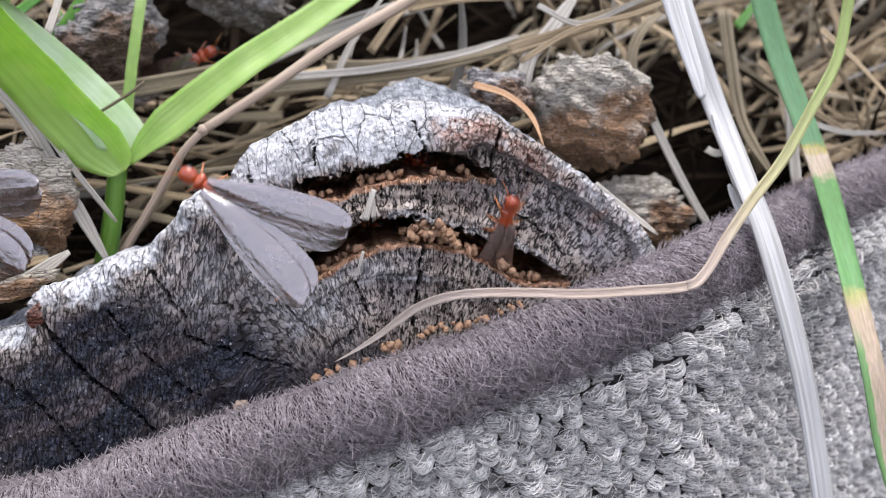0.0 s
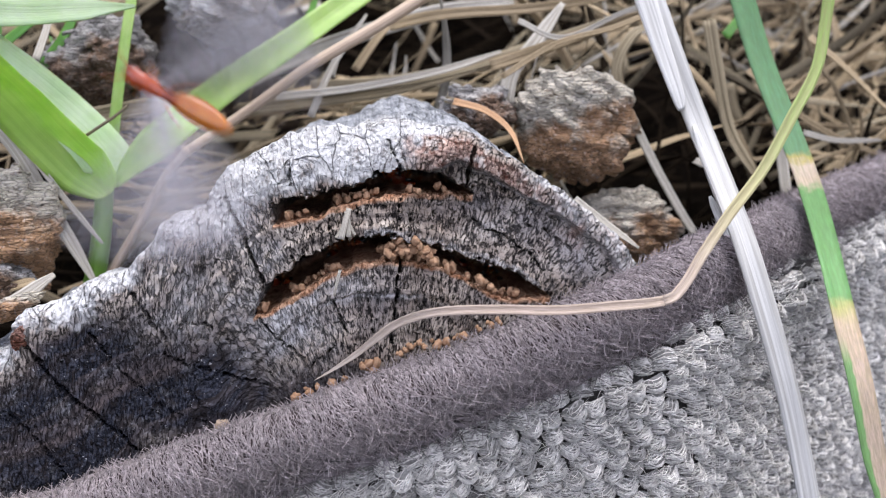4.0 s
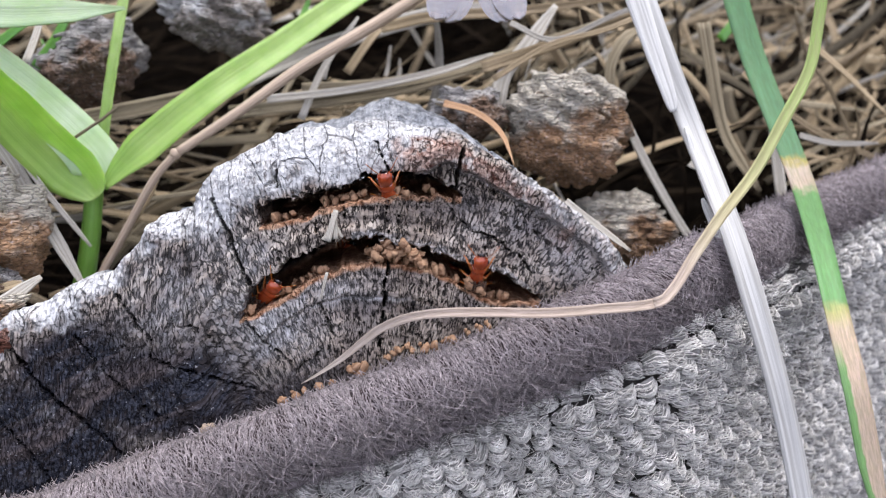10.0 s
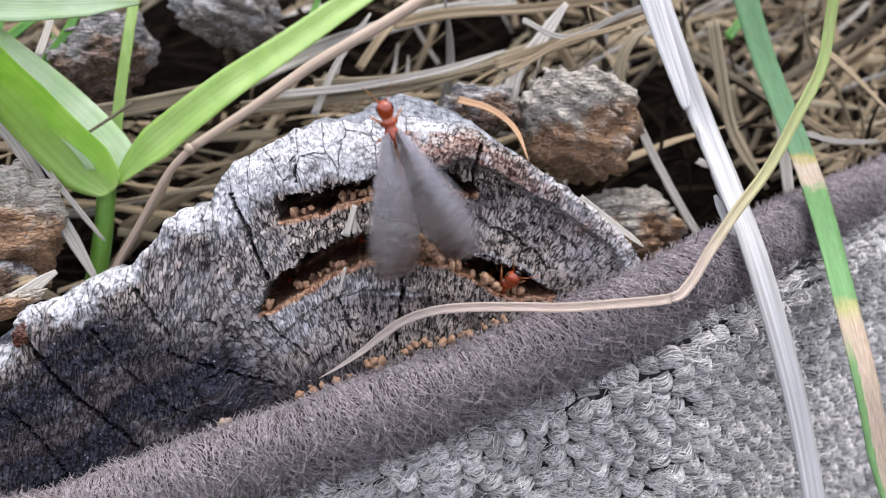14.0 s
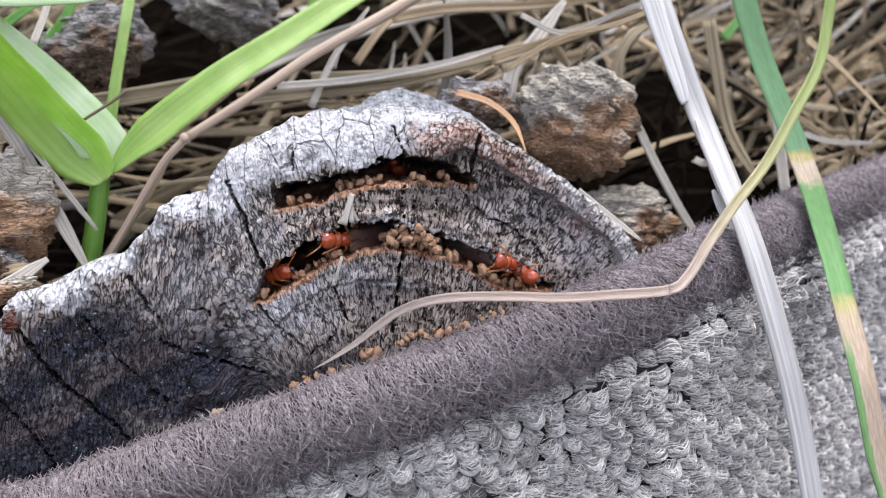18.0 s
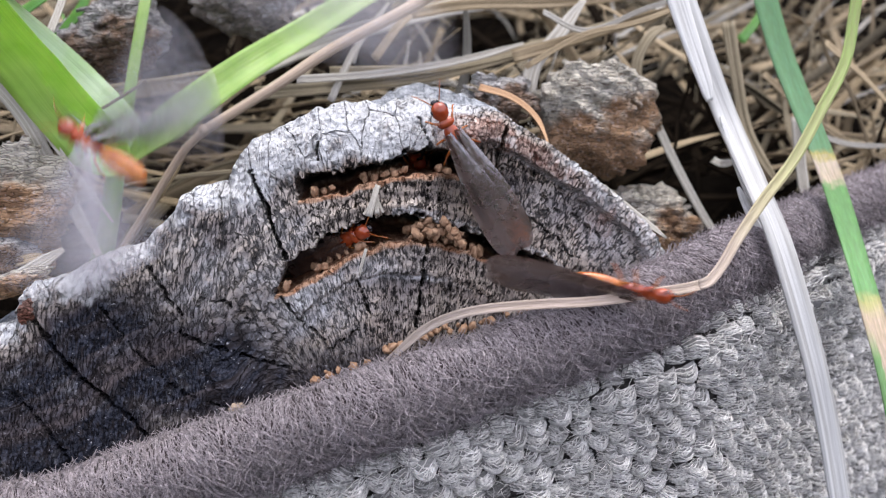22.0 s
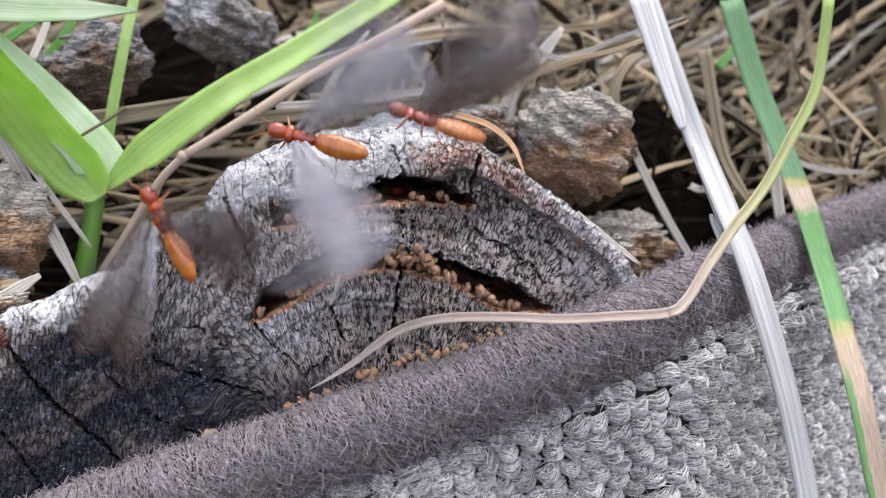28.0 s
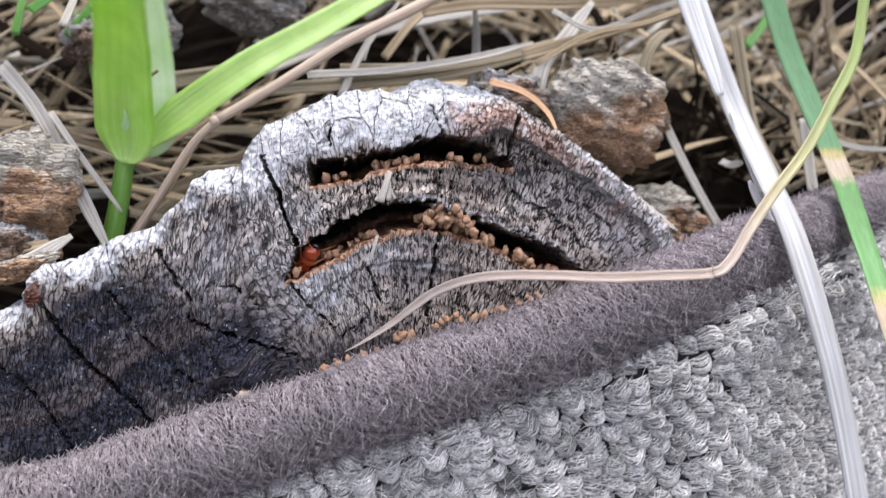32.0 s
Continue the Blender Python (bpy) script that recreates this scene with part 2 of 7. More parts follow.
def wood_face():
    """Weathered end grain: checked into small radial cells, with rings, crust, char, rust, gnawed lips and painted
    gallery shade.
    """
    m = Mat("weathered_end_grain", 0.92, 0.06)
    sep = m.node("ShaderNodeSeparateXYZ")
    m.link(m.pos, sep.inputs[0])
    wob = m.math("MULTIPLY", m.math("SUBTRACT", m.noise(330, 3, 0.5), 0.5), 0.0009)
    tear = m.math("MULTIPLY", m.math("SUBTRACT", m.noise(2300, 3, 0.6), 0.5), 0.00026)
    arc = m.math("ADD", m.math("ADD", m.attr("arc_at"), wob), tear)
    rr = m.math("ADD", m.attr("ring_at"), m.math("MULTIPLY", m.math("SUBTRACT", m.noise(160, 3), 0.5), 0.002))

    def polar(radial):
        n = m.node("ShaderNodeCombineXYZ")
        m.link(arc, n.inputs[0])
        m.link(m.math("MULTIPLY", rr, radial), n.inputs[1])
        m.link(m.math("MULTIPLY", sep.outputs[1], 0.4), n.inputs[2])
        return n.outputs[0]

    grain = m.noise(3300, 5, 0.72)
    patch = m.noise(250, 4, 0.6)
    # small cells between the checks, some torn wide, some closed
    cells = m.voronoi(3300, polar(0.25), "DISTANCE_TO_EDGE")
    own = m.voronoi(3300, polar(0.25), "F1", "Color")
    ragged = m.math("ADD", cells, m.math("MULTIPLY", m.math("SUBTRACT", m.noise(1700, 4, 0.7, polar(0.6)), 0.475), 0.85))
    check = m.ramp(ragged, [(0.0, 0.0), (0.13, 1.0)])
    plates = m.voronoi(430, polar(0.28), "DISTANCE_TO_EDGE")
    plate = m.ramp(m.math("ADD", plates, m.math("MULTIPLY", m.math("SUBTRACT", m.noise(1100, 3), 0.5), 0.05)), [(0.0, 0.0), (0.022, 1.0)])
    ringv = m.node("ShaderNodeCombineXYZ")
    m.link(rr, ringv.inputs[1])
    m.link(m.math("MULTIPLY", m.attr("arc_at"), 0.06), ringv.inputs[0])
    rings = m.noise(1150, 3, 0.7, ringv.outputs[0])
    rings2 = m.noise(330, 2, 0.5, ringv.outputs[0])

    lone = m.node("ShaderNodeSeparateColor")
    m.link(own, lone.inputs[0])
    warm = m.mix(m.ramp(patch, [(0.34, 0.0), (0.64, 1.0)]), (0.44, 0.352, 0.280), (0.64, 0.565, 0.485))
    warm = m.mix(m.math("MULTIPLY", lone.outputs[0], 0.4), warm, (0.22, 0.175, 0.15))
    warm = m.mix(m.ramp(grain, [(0.54, 0.0), (0.76, 0.45)]), warm, (0.60, 0.56, 0.53))
    warm = m.mix(m.ramp(rings, [(0.36, 0.55), (0.52, 0.0)]), warm, (0.13, 0.108, 0.10))
    warm = m.mix(m.ramp(rings2, [(0.40, 0.35), (0.50, 0.0)]), warm, (0.16, 0.125, 0.12))
    warm = m.mix(m.ramp(m.noise(120, 3, 0.5), [(0.54, 0.0), (0.68, 0.55)]), warm, (0.145, 0.118, 0.118))
    warm = m.mix(m.attr("band"), warm, (0.085, 0.068, 0.062))
    char = m.mix(m.ramp(grain, [(0.42, 0.0), (0.72, 1.0)]), (0.012, 0.0135, 0.020), (0.095, 0.10, 0.125))
    char = m.mix(m.ramp(rings2, [(0.50, 0.0), (0.66, 0.6)]), char, (0.115, 0.092, 0.09))
    char = m.mix(m.ramp(m.noise(240, 5, 0.72), [(0.55, 0.0), (0.68, 0.5)]), char, (0.34, 0.335, 0.35))
    c = m.mix(m.attr("char"), warm, char)
    c = m.mix(m.math("MULTIPLY", m.attr("band"), m.math("MULTIPLY", m.attr("char"), 0.6)), c, (0.17, 0.135, 0.125))
    bleached = m.mix(m.ramp(grain, [(0.35, 0.0), (0.65, 1.0)]), (0.41, 0.402, 0.402), (0.71, 0.702, 0.705))
    c = m.mix(m.math("MULTIPLY", m.attr("bleach"), m.ramp(m.noise(620, 4, 0.7), [(0.34, 0.1), (0.6, 1.0)])), c, bleached)
    split = m.math("MULTIPLY", m.ramp(check, [(0.0, 0.95), (0.9, 0.0)]), m.math("SUBTRACT", 1.0, m.math("MULTIPLY", m.attr("char"), 0.45)))
    mottle = m.ramp(m.noise(1450, 5, 0.78, polar(0.7)), [(0.42, 0.85), (0.49, 0.0)])
    c = m.mix(mottle, c, (0.028, 0.023, 0.023))
    c = m.mix(split, c, (0.011, 0.009, 0.009))
    c = m.mix(m.math("MULTIPLY", m.attr("bleach"), 0.42), c, bleached)
    # the silvered crust, split into plates, pitted and thin enough to show the wood
    pale = m.mix(m.ramp(m.noise(520, 4, 0.65), [(0.36, 0.0), (0.60, 1.0)]), (0.43, 0.425, 0.42), (0.65, 0.645, 0.637))
    pale = m.mix(m.ramp(m.noise(170, 3, 0.6), [(0.42, 0.0), (0.62, 0.8)]), pale, (0.75, 0.745, 0.737))
    pits = m.ramp(m.noise(1900, 4, 0.7, polar(0.55)), [(0.36, 0.85), (0.45, 0.0)])
    pale = m.mix(m.math("MULTIPLY", pits, m.ramp(m.noise(300, 3), [(0.40, 0.1), (0.58, 1.0)])), pale, (0.13, 0.115, 0.105))
    pale = m.mix(m.ramp(check, [(0.0, 0.22), (0.35, 0.0)]), pale, (0.24, 0.23, 0.225))
    pale = m.mix(m.ramp(plate, [(0.0, 0.7), (1.0, 0.0)]), pale, (0.06, 0.055, 0.052))
    held = m.math("MULTIPLY", m.attr("silver"), m.ramp(m.noise(420, 5, 0.7), [(0.28, 0.25), (0.44, 1.0)]))
    c = m.mix(held, c, pale)
    rust = m.mix(m.ramp(m.noise(1400, 5, 0.75), [(0.38, 0.0), (0.62, 1.0)]), (0.11, 0.042, 0.028), (0.62, 0.45, 0.37))
    rust = m.mix(m.ramp(m.noise(700, 3, 0.6), [(0.54, 0.0), (0.64, 0.9)]), rust, (0.62, 0.55, 0.50))
    c = m.mix(m.attr("rust"), c, m.mix(m.ramp(check, [(0.0, 0.6), (0.6, 0.0)]), rust, (0.04, 0.016, 0.012)))
    # the log's long side behind the rim
    side = m.noise(900, 5, 0.7, m.scaled(m.pos, (1.0, 0.16, 1.0), (0, 0, 0.35)))
    flank = m.mix(m.ramp(side, [(0.38, 0.0), (0.62, 1.0)]), (0.15, 0.16, 0.175), (0.47, 0.48, 0.495))
    flank = m.mix(m.ramp(m.noise(210, 4, 0.65), [(0.53, 0.0), (0.64, 0.85)]), flank, (0.055, 0.06, 0.07))
    c = m.mix(m.attr("flank"), c, flank)
    tan = m.mix(m.ramp(m.noise(900, 4), [(0.35, 0.0), (0.65, 1.0)]), (0.30, 0.135, 0.07), (0.62, 0.39, 0.255))
    c = m.mix(m.attr("lip"), c, tan)
    # near-black galleries: the shade of their depth is put into the colour
    c = m.mix(m.attr("gallery_shade"), c, (0.014, 0.007, 0.005))
    specks = m.ramp(m.voronoi(650), [(0.045, 1.0), (0.075, 0.0)])
    some = m.ramp(m.noise(140, 2), [(0.5, 0.0), (0.62, 0.7)])
    c = m.mix(m.math("MULTIPLY", specks, some), c, (0.62, 0.61, 0.62))
    dust = m.ramp(m.noise(2500, 3, 0.6), [(0.66, 0.0), (0.72, 0.75)])
    c = m.mix(m.math("MULTIPLY", dust, m.math("ADD", m.math("MULTIPLY", m.attr("char"), 0.85), 0.10)), c, (0.47, 0.465, 0.48))
    m.colour(c)
    relief = m.mix(m.math("MULTIPLY", m.attr("silver"), 0.75), check, (1.0, 1.0, 1.0))
    m.bump(relief, 1.0, 0.00055)
    m.bump(m.mix(m.attr("silver"), (1.0, 1.0, 1.0), plate), 0.8, 0.0005)
    m.bump(rings, 0.35, 0.0004)
    m.bump(grain, 0.35, 0.0002)
    m.bump(m.noise(900, 5, 0.7), 0.35, 0.0006)
    return m.m


def rotten(name, pale, brown, dark):
    m = Mat(name, 0.95, 0.06)
    lay = m.scaled(m.pos, (1, 1.6, 4.5), (0.4, 0.5, 0.3))
    a = m.noise(420, 6, 0.75, lay)
    b = m.noise(120, 4, 0.6)
    d = m.voronoi(560, lay, "DISTANCE_TO_EDGE")
    sep = m.node("ShaderNodeSeparateXYZ")
    m.link(m.pos, sep.inputs[0])
    low = m.math("ADD", m.math("MULTIPLY", m.math("SUBTRACT", b, 0.5), 1.6), m.math("MULTIPLY", sep.outputs[2], -70.0))
    c = m.mix(m.ramp(m.math("ADD", low, 0.5), [(0.42, 0.0), (0.6, 1.0)]), pale, brown)
    pits = m.ramp(m.voronoi(800, lay), [(0.10, 0.8), (0.26, 0.0)])
    c = m.mix(m.math("MULTIPLY", pits, m.ramp(m.noise(300, 3), [(0.5, 0.0), (0.6, 1.0)])), c, tuple(x * 0.25 for x in dark))
    c = m.mix(m.ramp(a, [(0.34, 1.0), (0.46, 0.0)]), c, dark)
    c = m.mix(m.ramp(m.noise(2600, 4, 0.7), [(0.55, 0.0), (0.75, 0.6)]), c, tuple(min(1, x * 1.9) for x in pale))
    c = m.mix(m.ramp(d, [(0.0, 0.7), (0.07, 0.0)]), c, tuple(x * 0.3 for x in dark))
    m.colour(c)
    m.bump(a, 0.9, 0.0012)
    m.bump(d, 0.9, 0.0012)
    return m.m


def yarn(name, light, dark, stretch):
    m = Mat(name, 0.95, 0.04)
    n = m.noise(2600, 4, 0.7, m.scaled(m.pos, stretch))
    t = m.attr("tint")
    c = m.mix(m.ramp(n, [(0.3, 0.0), (0.7, 1.0)]), dark, light)
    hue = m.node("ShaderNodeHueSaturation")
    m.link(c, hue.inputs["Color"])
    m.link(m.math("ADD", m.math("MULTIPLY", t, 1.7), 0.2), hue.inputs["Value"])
    m.colour(hue.outputs[0])
    m.s.inputs["Sheen Weight"].default_value = 0.15
    m.bump(n, 0.6, 0.0002)
    return m.m


def leaf(name, base, tip, vein):
    """Living blades: fine lengthwise veins, a little light coming through."""
    m = Mat(name, 0.42, 0.45)
    n = m.noise(240, 3, 0.5)
    f = m.streaks(9.0, 3)
    c = m.mix(m.ramp(n, [(0.35, 0.0), (0.65, 1.0)]), base, tip)
    c = m.mix(m.ramp(f, [(0.42, 0.0), (0.70, 0.45)]), c, vein)
    spots = m.ramp(m.noise(330, 4, 0.7), [(0.70, 0.0), (0.76, 0.8)])
    c = m.mix(spots, c, (0.32, 0.2, 0.07))
    t = m.attr("tint")
    hue = m.node("ShaderNodeHueSaturation")
    m.link(c, hue.inputs["Color"])
    m.link(m.math("ADD", t, 0.5), hue.inputs["Value"])
    m.colour(hue.outputs[0])
    m.s.inputs["Subsurface Weight"].default_value = 0.35
    m.s.inputs["Subsurface Radius"].default_value = (0.001, 0.0018, 0.0004)
    m.s.inputs["Subsurface Scale"].default_value = 0.7
    m.bump(f, 0.6, 0.0002)
    return m.m


def banded_leaf():
    """A dying blade: green, with yellow and straw bands along it."""
    m = Mat("banded_blade", 0.5, 0.4)
    t = m.attr("tint")
    wob = m.math("MULTIPLY", m.math("SUBTRACT", m.noise(500, 3), 0.5), 0.05)
    c = m.ramp(m.math("ADD", t, wob), [(0.0, (0.12, 0.27, 0.11)), (0.36, (0.14, 0.30, 0.14)), (0.375, (0.5, 0.4, 0.12)), (0.385, (0.62, 0.5, 0.38)),
                                       (0.425, (0.6, 0.46, 0.33)), (0.44, (0.16, 0.35, 0.11)), (0.64, (0.16, 0.36, 0.12)), (0.66, (0.48, 0.45, 0.17)),
                                       (0.69, (0.6, 0.45, 0.32)), (0.9, (0.58, 0.44, 0.33))])
    f = m.streaks(7.0, 3)
    rib = m.math("MULTIPLY", m.ramp(t, [(0.71, 0.0), (0.76, 1.0)]), m.ramp(m.math("SUBTRACT", m.math("MULTIPLY", m.math("SUBTRACT", m.noise(700, 3), 0.5), 0.5), m.math("SUBTRACT", m.attr("across"), 0.6)), [(0.25, 1.0), (0.4, 0.0)]))
    c = m.mix(rib, c, (0.19, 0.37, 0.13))
    m.colour(m.mix(m.ramp(f, [(0.4, 0.35), (0.65, 0.0)]), c, (0.10, 0.13, 0.05)))
    m.s.inputs["Subsurface Weight"].default_value = 0.25
    m.s.inputs["Subsurface Radius"].default_value = (0.001, 0.0012, 0.0005)
    m.bump(f, 0.4, 0.0002)
    return m.m


def fading_leaf():
    """A thin blade that goes from green through yellow to bleached straw."""
    m = Mat("fading_blade", 0.5, 0.4)
    t = m.attr("tint")
    f = m.streaks(4.0, 3)
    c = m.ramp(t, [(0.0, (0.28, 0.44, 0.09)), (0.14, (0.36, 0.47, 0.14)), (0.24, (0.52, 0.48, 0.24)), (0.34, (0.62, 0.50, 0.40)), (0.6, (0.54, 0.42, 0.345)), (1.0, (0.62, 0.55, 0.48))])
    m.colour(m.mix(m.ramp(f, [(0.4, 0.45), (0.65, 0.0)]), c, (0.30, 0.22, 0.13)))
    m.bump(f, 0.5, 0.0002)
    return m.m


def chitin(name, light, dark, rough=0.22):
    m = Mat(name, rough, 0.6)
    n = m.noise(700, 3, 0.5)
    m.colour(m.mix(m.ramp(n, [(0.35, 0.0), (0.65, 1.0)]), light, dark))
    m.s.inputs["Subsurface Weight"].default_value = 0.3
    m.s.inputs["Subsurface Radius"].default_value = (0.0009, 0.0004, 0.0002)
    m.s.inputs["Subsurface Scale"].default_value = 0.5
    m.s.inputs["Coat Weight"].default_value = 0.4
    m.s.inputs["Coat Roughness"].default_value = 0.12
    m.bump(n, 0.15, 0.0002)
    return m.m


def membrane():
    """Smoky wings: see-through, wrinkled lengthwise, with darker veins and a sheen."""
    m = Mat("smoky_wing", 0.35, 0.5)
    long = m.scaled(m.pos, (0.12, 2.6, 1))
    vein = m.noise(480, 2, 0.5, long)
    v = m.ramp(vein, [(0.45, 0.0), (0.5, 1.0), (0.55, 0.0)])
    net = m.voronoi(1500, m.scaled(m.pos, (0.6, 1.2, 1)), "DISTANCE_TO_EDGE")
    cloud = m.noise(260, 4, 0.6)
    c = m.mix(m.ramp(cloud, [(0.35, 0.0), (0.65, 1.0)]), (0.085, 0.042, 0.03), (0.16, 0.095, 0.075))
    m.colour(m.mix(v, c, (0.03, 0.013, 0.009)))
    m.put(m.s.inputs["Alpha"], m.math("ADD", m.math("MULTIPLY", v, 0.16), m.math("ADD", m.math("MULTIPLY", cloud, 0.22), 0.48)))
    m.s.inputs["Coat Weight"].default_value = 1.0
    m.s.inputs["Coat IOR"].default_value = 3.5
    m.put(m.s.inputs["Coat Roughness"], m.math("ADD", m.math("MULTIPLY", cloud, 0.25), 0.14))
    m.bump(vein, 0.35, 0.0003)
    m.bump(net, 0.25, 0.0002)
    m.link(m.s.inputs["Normal"].links[0].from_socket, m.s.inputs["Coat Normal"])
    return m.m


def soil():
    m = Mat("shade_soil", 1.0, 0.0)
    n = m.noise(300, 6, 0.7)
    # near black, so that the soil's colour carries the thatch's shade
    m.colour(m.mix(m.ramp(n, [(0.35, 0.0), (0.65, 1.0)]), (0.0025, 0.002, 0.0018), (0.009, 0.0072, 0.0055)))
    m.bump(n, 0.8, 0.002)
    return m.m


M_WOOD = wood_face()
M_ROT = rotten("rotten_wood", (0.76, 0.69, 0.57), (0.56, 0.34, 0.195), (0.14, 0.095, 0.06))
M_ROT_GREY = rotten("grey_rotten_wood", (0.56, 0.53, 0.50), (0.30, 0.20, 0.14), (0.08, 0.066, 0.054))
M_ROT_PALE = rotten("bleached_rotten_wood", (0.72, 0.71, 0.69), (0.40, 0.35, 0.30), (0.12, 0.1, 0.085))
M_RUST = rotten("reddish_bark", (0.45, 0.27, 0.22), (0.30, 0.13, 0.09), (0.1, 0.04, 0.03))
M_SOIL = soil()
M_KNIT = yarn("grey_wool", (0.86, 0.83, 0.775), (0.34, 0.32, 0.292), (1, 1, 1))
# same wool darkened: stands for the shade in the stitch gaps
M_UNDER = yarn("shaded_wool_ground", (0.10, 0.092, 0.084), (0.03, 0.027, 0.025), (1, 1, 1))
# core far darker than its fuzz, as shade between the fibres
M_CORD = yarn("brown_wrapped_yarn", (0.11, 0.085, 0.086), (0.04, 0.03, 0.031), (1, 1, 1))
M_FUZZ = yarn("brown_fibre", (0.45, 0.395, 0.396), (0.125, 0.101, 0.102), (1, 1, 1))
M_STRAW = plain("dry_straw", (0.52, 0.405, 0.25), (0.17, 0.122, 0.068), 0.65, 0.2, 900, 0, 5.0).m
M_STRAW_PALE = plain("bleached_straw", (0.60, 0.56, 0.48), (0.25, 0.225, 0.185), 0.65, 0.2, 700, 0, 6.0).m
M_STRAW_GREY = plain("grey_straw", (0.38, 0.315, 0.21), (0.09, 0.072, 0.043), 0.7, 0.15, 900, 0, 5.0).m
# litter blackened to stand for the shade deep in the thatch
M_LITTER = plain("shade_litter", (0.03, 0.022, 0.015), (0.008, 0.006, 0.004), 1.0, 0.0, 900, 0, 4.0).m
M_SPLINTER = plain("white_splinter", (0.66, 0.65, 0.615), (0.40, 0.385, 0.35), 0.6, 0.3, 700, 0, 3.0).m
M_STALK = plain("tan_stalk", (0.54, 0.42, 0.31), (0.34, 0.25, 0.175), 0.55, 0.4, 900, 0, 4.0).m
M_STALK_ORANGE = plain("orange_stalk", (0.60, 0.36, 0.19), (0.36, 0.19, 0.09), 0.55, 0.4, 900, 0, 4.0).m
M_FRASS = plain("frass_pellet", (0.50, 0.32, 0.20), (0.27, 0.145, 0.08), 0.8, 0.2, 1600).m
M_GREEN = leaf("young_green_leaf", (0.205, 0.35, 0.062), (0.295, 0.45, 0.115), (0.145, 0.275, 0.042))
M_GREEN_PALE = leaf("pale_green_leaf", (0.33, 0.49, 0.23), (0.46, 0.60, 0.37), (0.27, 0.43, 0.18))
M_GREEN_DARK = leaf("dark_green_leaf", (0.07, 0.22, 0.03), (0.14, 0.33, 0.05), (0.06, 0.18, 0.02))
M_GREEN_STEM = leaf("green_stem", (0.12, 0.26, 0.03), (0.17, 0.34, 0.05), (0.09, 0.2, 0.025))
M_BAND = banded_leaf()
M_FADE = fading_leaf()
M_RED = chitin("amber_red_chitin", (0.46, 0.085, 0.023), (0.25, 0.036, 0.013), 0.17)
M_AMBER = chitin("amber_chitin", (0.62, 0.22, 0.035), (0.42, 0.11, 0.02))
M_EYE = chitin("dark_eye", (0.02, 0.012, 0.012), (0.012, 0.008, 0.008), 0.1)
M_LIMB = chitin("pale_amber_limb", (0.45, 0.16, 0.04), (0.28, 0.08, 0.02))
M_WING = membrane()


# dark surface of the added, unseen tree ring
def foliage():
    m = Mat("unseen_foliage", 0.8, 0.2)
    n = m.noise(1.2, 6, 0.7)
    m.colour(m.mix(m.ramp(n, [(0.35, 0.0), (0.65, 1.0)]), (0.012, 0.02, 0.008), (0.06, 0.085, 0.03)))
    return m.m


M_UNSEEN_TREES = foliage()

# ---- ground: one sheet, a bank behind the log that falls away before it ----



def ground_sheet():
    xs = [-60, -20, -6, -2, -0.8, -0.4] + [i * 0.012 for i in range(-20, 21)] + [0.4, 0.8, 2, 6, 20, 60]
    ys = [-60, -20, -6, -2, -0.8, -0.3] + [i * 0.012 for i in range(-12, 26)] + [0.4, 0.6, 1, 2, 6, 20, 60]
    verts, faces = [], []
    for y in ys:
        for x in xs:
            u = min(1, max(0, (y + 0.045) / 0.06))
            u = u * u * (3 - 2 * u)
            z = -0.085 + 0.055 * u
            dip = math.exp(-((x - 0.045) ** 2) / 0.0006 - (y - 0.03) ** 2 / 0.0008)
            near = math.exp(-(x * x + y * y) / 0.06)
            z += near * 0.006 * noise.noise(Vector((x * 45, y * 45, 0))) - 0.012 * dip
            away = min(1, max(0, (x - 0.03) / 0.02)) * min(1, max(0, (0.05 - y) / 0.02))
            verts.append((x, y, z - 0.03 * away))
    n = len(xs)
    for j in range(len(ys) - 1):
        for i in range(n - 1):
            a = j * n + i
            faces.append((a, a + 1, a + n + 1, a + n))
    me = bpy.data.meshes.new("ground")
    me.from_pydata(verts, [], faces)
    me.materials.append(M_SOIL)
    me.polygons.foreach_set("use_smooth", [True] * len(me.polygons))
    tagged(new("ground", me), "crumbly soil under dry grass thatch, its shade coloured in", "ground", kind="structure")


def added_tree_line():
    """An unseen ring of trees, added to block low sky light and darken reflections."""
    verts, faces, n = [], [], 160
    for i in range(n):
        a = 2 * math.pi * i / n
        d = Vector((math.cos(a), math.sin(a), 0))
        top = 9.5 + 3 * noise.noise(d * 3) + 2.5 * noise.noise(d * 11)
        for k in range(9):
            u = k / 8
            r = 24 - 3.5 * math.sin(u * math.pi) + 1.5 * noise.noise(d * 9 + Vector((0, 0, u * 5)))
            verts.append((d.x * r, d.y * r, -0.5 + top * u))
        verts.append((d.x * 30, d.y * 30, -0.5))
    for i in range(n):
        for k in range(9):
            a, b = i * 10 + k, (i + 1) % n * 10 + k
            faces.append((a, a + 1, b + 1, b))
    me = bpy.data.meshes.new("backdrop")
    me.from_pydata(verts, [], faces)
    me.materials.append(M_UNSEEN_TREES)
    tagged(new("backdrop", me), "added ring of far trees, unseen, that blocks low sky light", "trees", kind="structure")


